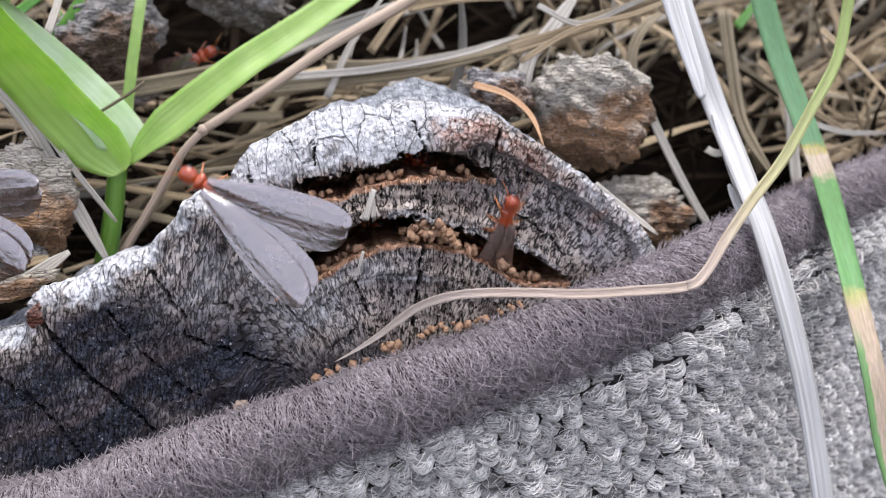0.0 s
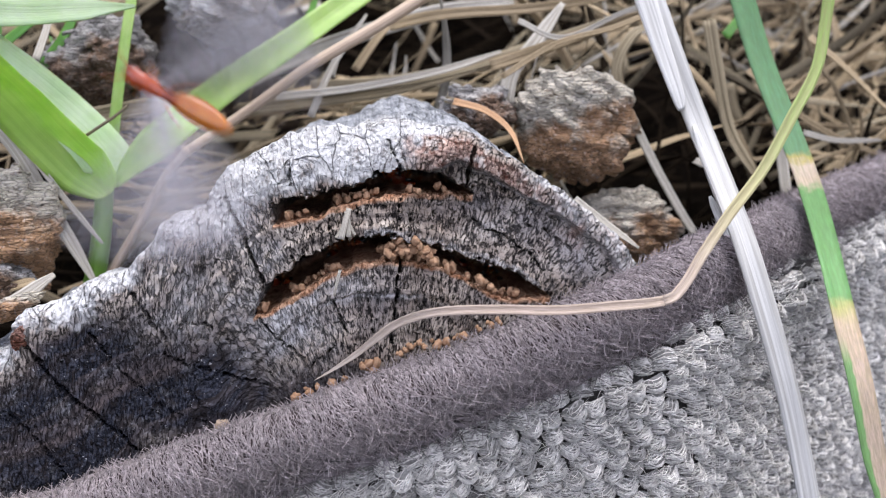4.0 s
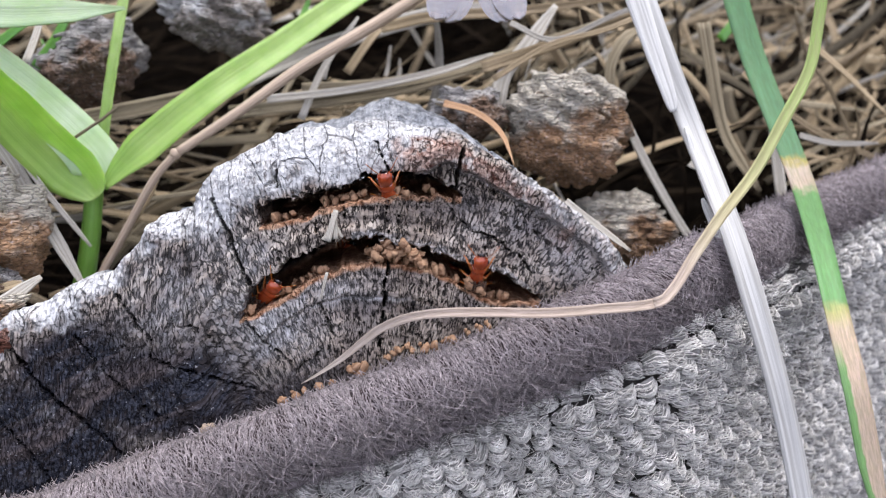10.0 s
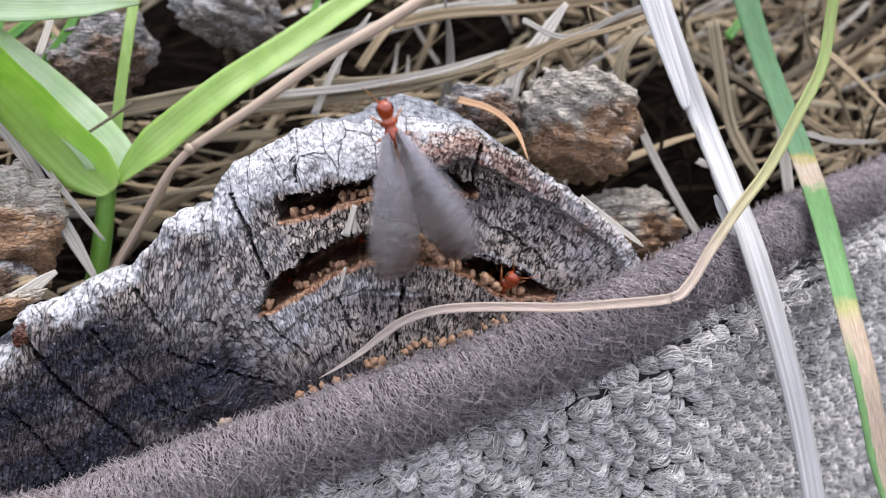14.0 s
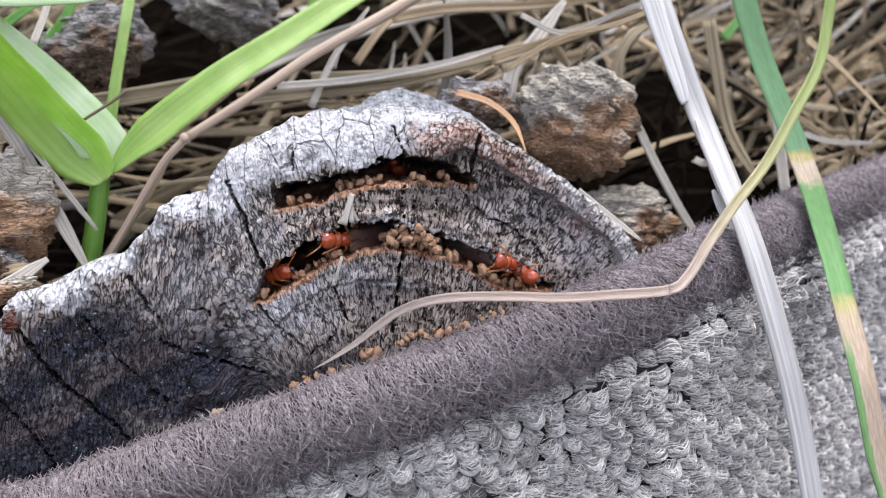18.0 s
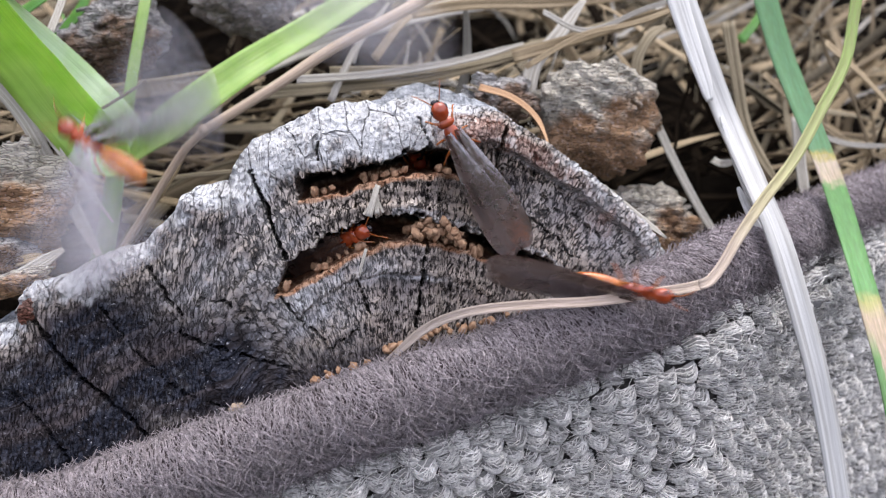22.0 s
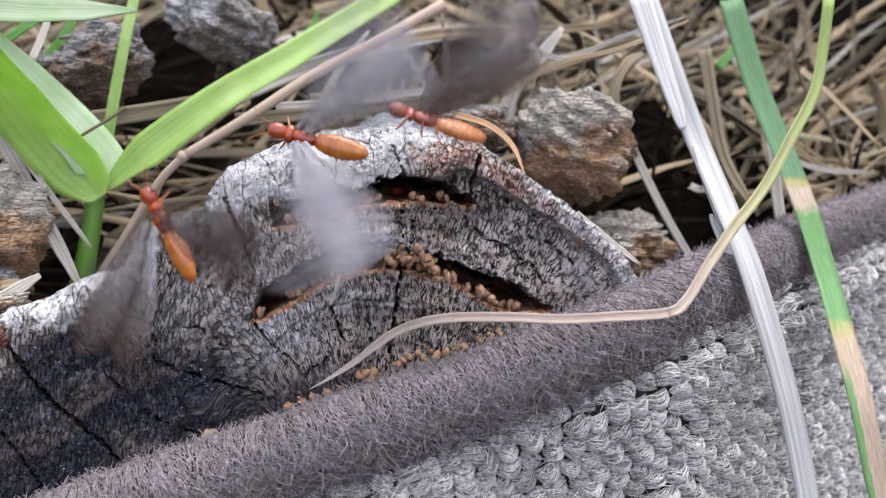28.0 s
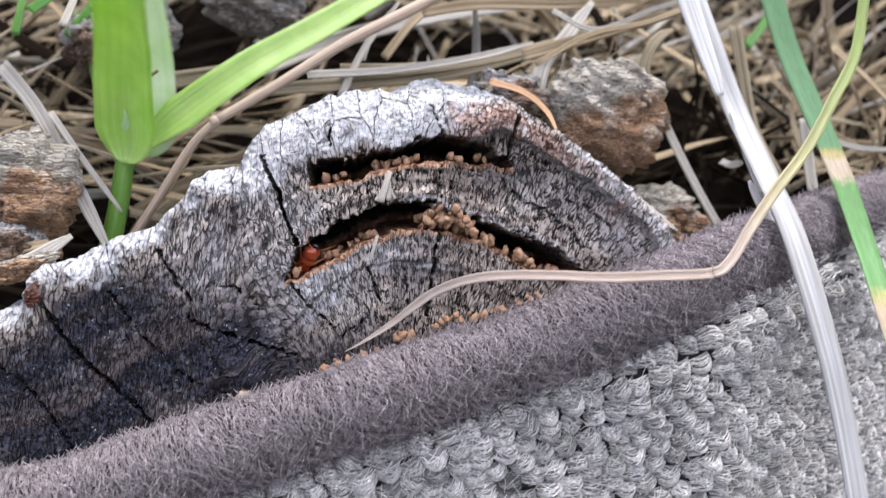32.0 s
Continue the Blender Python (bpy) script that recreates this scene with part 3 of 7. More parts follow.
# ---- the log: its cut end, with two termite galleries, cracks and a silvered rim ----
CORD = [(-4.77, -0.35, -2.74), (-4.15, -0.35, -2.6), (-3.43, -0.35, -2.45), (-2.63, -0.35, -2.19), (-1.56, -0.35, -1.83), (-0.74, -0.35, -1.57), (0.29, -0.33, -1.25), (1.52, -0.3, -0.82), (2.17, -0.2, -0.57), (3.19, 0.15, -0.22), (4.11, 0.75, 0.01), (5.15, 1.4, 0.25), (6.39, 2.0, 0.57), (8.44, 2.8, 1.08), (10.51, 3.2, 1.6), (14.1, 3.6, 2.62)]
RIM = [(-8.08, -2.37), (-4.79, -1.02), (-4.2, -0.86), (-3.92, -0.76), (-3.86, -0.56), (-3.74, -0.40), (-3.41, -0.28), (-3.07, -0.14), (-2.72, -0.03), (-2.63, 0.13), (-2.42, 0.3), (-2.36, 0.46), (-1.96, 0.58), (-1.82, 0.89), (-1.69, 1.02), (-1.32, 1.15), (-1.09, 1.29), (-0.86, 1.34), (-0.63, 1.39), (-0.07, 1.41), (0.28, 1.38), (0.68, 1.31), (1.09, 1.09), (1.38, 0.92), (1.68, 0.73), (2.05, 0.43), (2.3, 0.18), (2.49, -0.11), (2.62, -0.49), (2.83, -1.12), (3.34, -2.98)]
GALLERY_TOP = ([(-1.22, 0.63), (-0.86, 0.7), (-0.42, 0.8), (-0.19, 0.91), (0.25, 0.92), (0.48, 0.84), (0.73, 0.74)], [(-1.45, -0.43), (-1.37, -0.2), (-1.11, -0.03), (-0.83, 0.15), (-0.54, 0.26), (-0.1, 0.26), (0.24, 0.19), (0.47, 0.09), (0.82, -0.0), (1.16, -0.14), (1.4, -0.3), (1.58, -0.43)])
GALLERY_LOW = ([(-1.23, 0.4), (-0.87, 0.48), (-0.42, 0.63), (-0.09, 0.68), (0.25, 0.69), (0.73, 0.67)], [(-1.46, -0.52), (-1.3, -0.43), (-1.01, -0.26), (-0.72, -0.12), (-0.44, -0.01), (-0.16, 0.03), (0.13, -0.0), (0.47, -0.11), (0.81, -0.27), (1.05, -0.43), (1.58, -0.46)])
# cracks and pits: width, depth and line
CRACKS_CROWN = [
    (0.045, 0.35, [(-1.71, 0.68), (-1.61, 0.45), (-1.54, 0.26), (-1.45, 0.02), (-1.37, -0.16)]),
    (0.05, 0.4, [(0.78, 1.14), (0.75, 0.89), (0.72, 0.59)]),
    (0.032, 0.3, [(-0.0, 0.02), (-0.04, -0.3), (-0.09, -0.85)]),
    (0.02, 0.15, [(0.74, 0.43), (0.87, 0.32), (1.06, 0.25), (1.4, 0.01), (1.54, -0.17)]),
    (0.02, 0.15, [(1.06, 0.25), (1.01, 0.08), (0.93, -0.04)]),
    (0.018, 0.15, [(0.03, 0.65), (0.01, 0.33)]),
    (0.018, 0.12, [(0.14, 0.49), (0.11, 0.25)]),
    (0.018, 0.12, [(0.69, 0.52), (0.67, 0.26)]),
    (0.022, 0.15, [(-1.45, -0.52), (-1.25, -0.74), (-0.93, -1.06)]),
    (0.03, 0.2, [(-2.66, -0.21), (-2.49, -0.51), (-2.36, -0.69)]),
]
CRACKS_HEART = [
    (0.03, 0.2, [(-2.37, -0.85), (-2.19, -0.98), (-1.83, -1.09), (-1.39, -1.22)]),
    (0.045, 0.3, [(-3.73, -0.69), (-3.51, -1.05), (-3.29, -1.33), (-2.9, -1.67), (-2.66, -1.96)]),
    (0.03, 0.2, [(-4.15, -1.26), (-3.85, -1.5), (-3.58, -1.87), (-3.43, -2.12)]),
    (0.025, 0.2, [(-1.07, 1.01), (-1.07, 0.82)]),
    (0.022, 0.15, [(-0.7, -0.37), (-0.62, -0.57), (-0.56, -0.69)]),
    (0.02, 0.12, [(-3.1, -0.64), (-2.78, -1.08), (-2.36, -1.48), (-2.03, -1.6)]),
    (0.02, 0.1, [(-0.71, 0.47), (-0.72, 0.35)]),
    (0.02, 0.12, [(-0.42, 0.63), (-0.41, 0.5)]),
    (0.02, 0.12, [(-0.07, 1.23), (0.04, 0.94)]),
    (0.018, 0.1, [(-2.19, -0.52), (-1.92, -0.59), (-1.7, -0.77)]),
]
CRACKS_LOBE = [
    (0.018, 0.1, [(0.59, 0.78), (0.61, 0.63)]),
    (0.02, 0.1, [(-0.93, -1.03), (-0.69, -0.86)]),
    (0.055, 0.045, [(1.54, 0.27), (1.59, 0.24)]),
    (0.05, 0.045, [(1.81, 0.09), (1.85, 0.06)]),
    (0.045, 0.045, [(1.36, 0.33), (1.4, 0.3)]),
    (0.04, 0.045, [(1.63, 0.41), (1.65, 0.39)]),
    (0.045, 0.045, [(1.69, 0.17), (1.72, 0.15)]),
    (0.04, 0.045, [(1.22, 0.47), (1.24, 0.45)]),
    (0.04, 0.045, [(1.08, 0.71), (1.1, 0.69)]),
    (0.045, 0.045, [(1.39, 0.59), (1.44, 0.56)]),
    (0.015, 0.1, [(-1.18, 0.36), (-1.11, 0.13), (-1.03, -0.04)]),
    (0.015, 0.1, [(0.24, -0.36), (0.26, -0.6), (0.24, -0.78)]),
    (0.015, 0.1, [(-0.34, -0.35), (-0.3, -0.55), (-0.29, -0.76)]),
]
CRACKS_FLANK = [
    (0.018, 0.12, [(1.22, 0.08), (1.28, -0.1)]),
    (0.015, 0.1, [(0.36, 0.64), (0.37, 0.44), (0.35, 0.3)]),
]
CRACKS = CRACKS_CROWN + CRACKS_HEART + CRACKS_LOBE + CRACKS_FLANK
# dark, charred-looking stains: centre, spread and strength
CHAR = [(-2.2, -1.2, 1.1, 0.65, 0.8), (-3.6, -1.7, 1.2, 1.1, 0.75), (-3.2, -0.9, 1.2, 0.5, 0.7), (-1.3, -1.3, 0.9, 0.35, 0.6), (-3.2, -2.8, 2.0, 0.9, 0.85), (-1.7, -0.5, 0.5, 0.4, 0.4)]


def value_noise(X, Z, freq, seed):
    """Smooth random values over a grid, about -1 to 1."""
    table = np.random.RandomState(seed).uniform(-1, 1, (512, 512))
    u, v = X * freq + 200.0, Z * freq + 200.0
    i, j = np.floor(u).astype(int), np.floor(v).astype(int)
    a, b = u - i, v - j
    a, b = a * a * (3 - 2 * a), b * b * (3 - 2 * b)
    i0, i1, j0, j1 = i % 512, (i + 1) % 512, j % 512, (j + 1) % 512
    return (table[j0, i0] * (1 - a) + table[j0, i1] * a) * (1 - b) + (table[j1, i0] * (1 - a) + table[j1, i1] * a) * b


def log_body():
    x0, x1, nx = -5.4, 3.3, 960
    low_rows, face_rows = 16, 470
    xs = np.linspace(x0, x1, nx)
    top = np.interp(xs, [p[0] for p in RIM], [p[1] for p in RIM])
    top += 0.035 * value_noise(xs, xs * 0, 5, 31) + 0.018 * value_noise(xs, xs * 0, 17, 32)
    # a coarse foot under the cord, a fine face above it
    foot = np.minimum(np.interp(xs, [p[0] for p in CORD], [p[2] for p in CORD]) - 0.45, top - 0.4)
    z_low = -5.0 + (foot[None] + 5.0) * np.linspace(0, 1, low_rows, endpoint=False)[:, None]
    z_face = foot[None] + (top - foot)[None] * np.linspace(0, 1, face_rows)[:, None]
    Z = np.concatenate([z_low, z_face], 0)
    nz = low_rows + face_rows
    X = np.repeat(xs[None], nz, 0)
    Y = np.zeros_like(X)
    thin = slice(None, None, 4)
    dist = np.zeros_like(X)
    for j in range(nz):
        dist[j] = np.sqrt(((xs[thin][None] - X[j][:, None]) ** 2 + (top[thin][None] - Z[j][:, None]) ** 2).min(1))
    # rings run round the heart, but along the rim in the log's flat lobe
    flat = np.clip((-1.2 - X) / 1.0, 0, 1)
    flat = flat * flat * (3 - 2 * flat)
    R = np.hypot(X - PITH[0], Z - PITH[1]) * (1 - flat) + (3.1 - dist) * flat
    arc_at = 3.2 * np.arctan2(X - PITH[0], np.maximum(Z + 2.9, 0.3)) * (1 - flat) + (-1.45 + (X + 1.7) * 0.9) * flat
    wav, fine, rag = value_noise(X, Z, 1.6, 1), value_noise(X, Z, 9.0, 2), value_noise(X, Z, 24.0, 3)
    crumb = value_noise(X, Z, 48.0, 4)
    # the rim rolls back, wider over the crown than at the ends
    roll = np.interp(xs, [-5.4, -3.2, -2.4, -1.5, -0.4, 0.5, 1.2, 2.4], [0.22, 0.26, 0.2, 0.36, 0.42, 0.26, 0.10, 0.08])[None]
    k = np.clip(1 - dist / (roll + 1e-6), 0, 1)
    Y += 0.42 * roll * (k ** 2.2) * 1.6
    ring = R + 0.04 * wav + 0.012 * fine
    Y += 0.03 * wav + (0.010 * fine + 0.007 * rag + 0.004 * crumb) * (1 + 2.2 * k)
    # rings weathered into low steps
    for r0, h in ((1.02, 0.03), (1.42, -0.05), (1.62, 0.02), (2.12, 0.04), (2.36, 0.03)):
        Y += h * 0.5 * (1 + np.tanh((ring - r0) / 0.018)) * (X > -2.0)
    # the bark layer of the shoulder stands proud of the wood under it
    ledge = np.interp(X, [0.15, 0.7, 1.3, 2.3], [0.52, 0.29, 0.25, 0.18]) + 0.02 * fine
    shoulder = np.clip((X - 0.1) / 0.12, 0, 1)
    Y += 0.17 * shoulder * 0.5 * (1 + np.tanh((dist - ledge) / 0.012))
    lip, deep, gallery_shade, brow = np.zeros_like(X), np.zeros_like(X), np.zeros_like(X), np.zeros_like(X)
    roofs = []
    for g, (t, b) in enumerate(zip(GALLERY_TOP, GALLERY_LOW)):
        tx, tz = np.array([p[0] for p in t]), np.array([p[1] for p in t])
        bx, bz = np.array([p[0] for p in b]), np.array([p[1] for p in b])
        zt = np.interp(xs, tx, tz)[None] + 0.03 * value_noise(X, Z * 0, 7.0, 11 + g) + 0.035 * rag + 0.015 * crumb
        zl = np.interp(xs, bx, bz)[None] + 0.02 * value_noise(X, Z * 0, 9.0, 13 + g) + 0.02 * rag
        roofs.append(zt)
        ends = np.minimum(X - max(tx[0], bx[0]), min(tx[-1], bx[-1]) - X) + 0.03 + 0.03 * rag + 0.03 * fine
        inside = np.minimum(np.minimum(zt - Z, Z - zl), ends)
        inx = ends > 0
        carve = np.clip((inside + 0.012) / 0.04, 0, 1)
        deep = np.maximum(deep, carve)
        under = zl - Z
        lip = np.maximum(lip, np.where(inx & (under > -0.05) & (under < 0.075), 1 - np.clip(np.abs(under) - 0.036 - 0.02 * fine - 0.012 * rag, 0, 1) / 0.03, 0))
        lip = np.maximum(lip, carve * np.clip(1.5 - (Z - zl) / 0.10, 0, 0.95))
        # mask of the shade painted inside the gallery, above its floor
        gallery_shade = np.maximum(gallery_shade, carve * np.clip((Z - zl - 0.07 + 0.04 * rag) / 0.08, 0, 0.95))
        if g == 1:
            over = Z - zt
            brow = np.clip(1 - np.abs(over - 0.045) / 0.05, 0, 1) * (X > -0.35) * (X < 1.5)
            Y -= 0.03 * np.clip(1 - np.abs(over - 0.05) / 0.07, 0, 1) * (X > -0.35) * (X < 1.5)
    lip = np.clip(lip, 0, 1)
    Y += deep * 1.7
    crack = np.zeros_like(X)
    for width, depth, line in CRACKS:
        for (ax, az), (bx, bz) in zip(line[:-1], line[1:]):
            ux, uz = bx - ax, bz - az
            t = np.clip(((X - ax) * ux + (Z - az) * uz) / (ux * ux + uz * uz), 0, 1)
            d = np.hypot(X - ax - t * ux + 0.022 * fine, Z - az - t * uz + 0.022 * rag) + 0.010 * crumb + 0.008 * rag
            crack = np.maximum(crack, np.clip(1.3 - d / (0.42 * width), 0, 1) * depth)
    Y += crack * 2.2
    # masks of the surface's colours
    open_wood = deep < 0.3
    edge = np.interp(X, [-5.4, -3.7, -3.0, -2.5, -2.0, -1.6, -1.1, -0.1, 0.15, 0.35, 0.6, 2.4], [0.26, 0.27, 0.27, 0.24, 0.28, 0.42, 0.62, 0.60, 0.42, 0.22, 0.07, 0.06])
    silver = np.clip((edge - dist + 0.10 * wav + 0.07 * fine + 0.05 * rag) / 0.14, 0, 1)
    silver *= np.where((X > -1.3) & (X < 0.8), np.clip((Z - roofs[0] + 0.02) / 0.04, 0, 1), 1) * open_wood
    lobe = np.clip((X - 1.15) / 0.3, 0, 1) * np.clip((ledge + 0.03 - dist) / 0.05, 0, 1) * np.clip(0.55 + 0.9 * fine + 0.5 * rag, 0, 1)
    silver = np.maximum(silver, 0.85 * lobe)
    bleach = np.zeros_like(X)
    for cx, cz, w, h, v in ((-1.15, -0.55, 0.45, 0.34, 1.0), (-2.0, -0.35, 0.55, 0.30, 0.7), (-0.75, -0.28, 0.45, 0.16, 0.6), (-1.7, 0.25, 0.35, 0.35, 0.45), (-2.25, -0.05, 0.3, 0.25, 0.5), (-1.35, 0.05, 0.25, 0.3, 0.4), (1.95, 0.15, 0.45, 0.4, 0.55), (1.3, 0.35, 0.5, 0.25, 0.25)):
        bleach = np.maximum(bleach, v * np.exp(-((X - cx) / w) ** 2 - ((Z - cz) / h) ** 2))
    step_line = np.exp(-((ring - 1.40) / 0.028) ** 2) * np.clip((X + 0.95) / 0.2, 0, 1) * np.clip((0.35 - X) / 0.3, 0, 1)
    ridge = np.exp(-((dist - ledge) / 0.022) ** 2) * shoulder
    bleach = np.clip(np.maximum.reduce([bleach * (1 + 0.5 * wav + 0.5 * fine), 0.8 * step_line, 0.6 * brow, 0.95 * ridge]), 0, 1) * open_wood
    rust = np.clip((ledge - dist) / 0.05 + 0.2, 0, 1) * np.clip((X - 0.12 + 0.15 * fine) * 5, 0, 1) * np.clip((dist - 0.05) / 0.05, 0, 1) * np.clip(1.0 + 0.4 * fine - np.clip(X - 1.1, 0, 2) * 1.2, 0.0, 1) * open_wood
    rust = np.maximum(rust, np.clip(np.exp(-((X - 2.0) / 0.25) ** 2 - ((Z - 0.22) / 0.2) ** 2) * (0.4 + fine), 0, 0.8))
    char = np.zeros_like(X)
    for cx, cz, w, h, v in CHAR:
        char = np.maximum(char, v * np.exp(-((X - cx) / w) ** 2 - ((Z - cz) / h) ** 2))
    char = np.clip(1.75 * char + 0.16 * wav + 0.12 * fine + 0.02, 0, 1) * np.clip((dist - 0.15) / 0.2, 0, 1) * (X < 0.2)
    soot = 0.4 * np.exp(-((X - 0.85) / 0.3) ** 2 - ((Z - 0.52) / 0.22) ** 2) + 0.3 * np.exp(-((X - 0.4) / 0.35) ** 2 - ((Z - 0.55) / 0.12) ** 2)
    char = np.maximum(char, np.clip(soot * (1 + 0.6 * fine), 0, 0.8)) * open_wood
    # dark late wood under each ring; step shade painted in, also below the ledge
    band = np.zeros_like(X)
    for r0, w, v in ((1.02, 0.05, 0.5), (1.36, 0.05, 0.75), (1.60, 0.06, 0.45), (2.06, 0.06, 0.6), (2.20, 0.05, 0.4), (2.34, 0.06, 0.55), (2.62, 0.06, 0.4), (2.95, 0.05, 0.5), (3.3, 0.08, 0.5), (3.75, 0.10, 0.5)):
        band = np.maximum(band, v * np.where(ring < r0, np.exp(-((ring - r0) / w) ** 2), np.exp(-((ring - r0) / 0.012) ** 2)))
    band = np.maximum(band, 0.5 * np.exp(-((dist - ledge - 0.03) / 0.03) ** 2) * shoulder * (dist > ledge))
    band = np.clip(band * (1 + 0.5 * wav + 0.4 * fine), 0, 0.9) * open_wood * (1 - 0.5 * np.clip(X, 0, 1))
    zero = np.zeros_like(X)
    rows = [np.stack([X, Y, Z], -1)]
    masks = [np.stack([silver, lip, char, rust, gallery_shade, bleach, zero, band, R * CM, arc_at * CM], -1)]
    # the weathered side of the log runs back from the rim
    last = rows[0][-1]
    hump = np.exp(-((xs - 0.15) / 0.85) ** 2)
    back = []
    o = np.zeros((1, nx))
    for dy, up in ((0.06, 0.012), (0.14, 0.03), (0.25, 0.05), (0.4, 0.08), (0.6, 0.12), (0.85, 0.17), (1.2, 0.24), (1.7, 0.28), (2.4, 0.1), (3.4, -0.5), (5, -2.0), (6, -5)):
        row = last.copy()
        row[:, 1] += dy
        row[:, 2] += up * (0.25 + 0.95 * hump) - 0.10 * dy * (1 - hump)
        row[:, 2] += 0.07 * min(1, dy * 2) * value_noise(xs, xs * 0 + dy * 1.5, 2.2, 41) + 0.025 * value_noise(xs, xs * 0 + dy * 3, 11, 42)
        back.append(row)
        worn = np.clip((dy - 0.02 - np.interp(xs, [-1.0, 0.0, 0.5, 1.2], [0.30, 0.16, 0.02, 0.0])) / 0.12, 0, 1)[None]
        masks.append(np.stack([o + 0.95, o, o, o, o, o, worn, o, (R[-1:] + dy) * CM, arc_at[-1:] * CM], -1))
    V = np.concatenate([rows[0], np.array(back)], 0)
    Mk = np.concatenate(masks, 0)
    n = V.shape[0]
    idx = np.arange(n * nx).reshape(n, nx)
    F = np.stack([idx[:-1, :-1], idx[:-1, 1:], idx[1:, 1:], idx[1:, :-1]], -1).reshape(-1, 4)
    me = bpy.data.meshes.new("log")
    me.from_pydata((V.reshape(-1, 3) * CM).tolist(), [], F.tolist())
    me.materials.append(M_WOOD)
    for q, name in enumerate(("silver", "lip", "char", "rust", "gallery_shade", "bleach", "flank", "band", "ring_at", "arc_at")):
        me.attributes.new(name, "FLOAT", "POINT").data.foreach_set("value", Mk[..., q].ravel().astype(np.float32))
    me.polygons.foreach_set("use_smooth", [True] * len(me.polygons))
    ob = new("rotting_log", me)
    ob.matrix_world = W
    return tagged(ob, "weathered grey log end with termite galleries and silvered rim", "log")


# ---- the knitted cloth with its wrapped cord hem ----
CORD_R = 0.33


def cord_frame():
    """Centre, direction, upward and outward axes along the cord."""
    path = smooth_path(CORD, 10)
    out, far = [], 0.0
    for i, p in enumerate(path):
        d = (path[min(i + 1, len(path) - 1)] - path[max(i - 1, 0)]).normalized()
        front = Vector((0, -1, 0))
        front = (front - d * front.dot(d)).normalized()
        up = front.cross(d)
        if up.z < 0:
            up = -up
        if i:
            far += (p - path[i - 1]).length
        out.append((far, p, d, up, front))
    return out


FRAME = cord_frame()


def along_cord(s):
    for a, b in zip(FRAME[:-1], FRAME[1:]):
        if a[0] <= s <= b[0]:
            t = (s - a[0]) / (b[0] - a[0])
            return [a[k].lerp(b[k], t) for k in range(1, 5)]
    return list(FRAME[-1][1:])


def cord_radius(s):
    return CORD_R * (1 - 0.22 * max(0, s - 8.5) / 4) * (1 + 0.03 * math.sin(s * 3.1) + 0.02 * math.sin(s * 7.7))


def cloth_point(s, v):
    """A point of the cloth: s along the cord, v down from it. Past the log's shoulder it falls away from the viewer."""
    c, d, up, front = along_cord(s)
    p = c - Vector((-0.34, 0.0, 0.94)) * v
    flat = -0.36 - 0.14 * math.exp(-(v - 0.55) ** 2 * 4)
    drop = max(0.0, p.x - 2.75)
    fall = flat + min(2.6, 0.62 * drop * drop / (drop + 0.25))
    u = min(1.0, v / 0.7)
    u = u * u * (3 - 2 * u)
    p.y = (c.y + 0.1) * (1 - u) + fall * u + 0.06 * noise.noise(Vector((p.x * 0.9, p.z * 0.9, 4)))
    return p


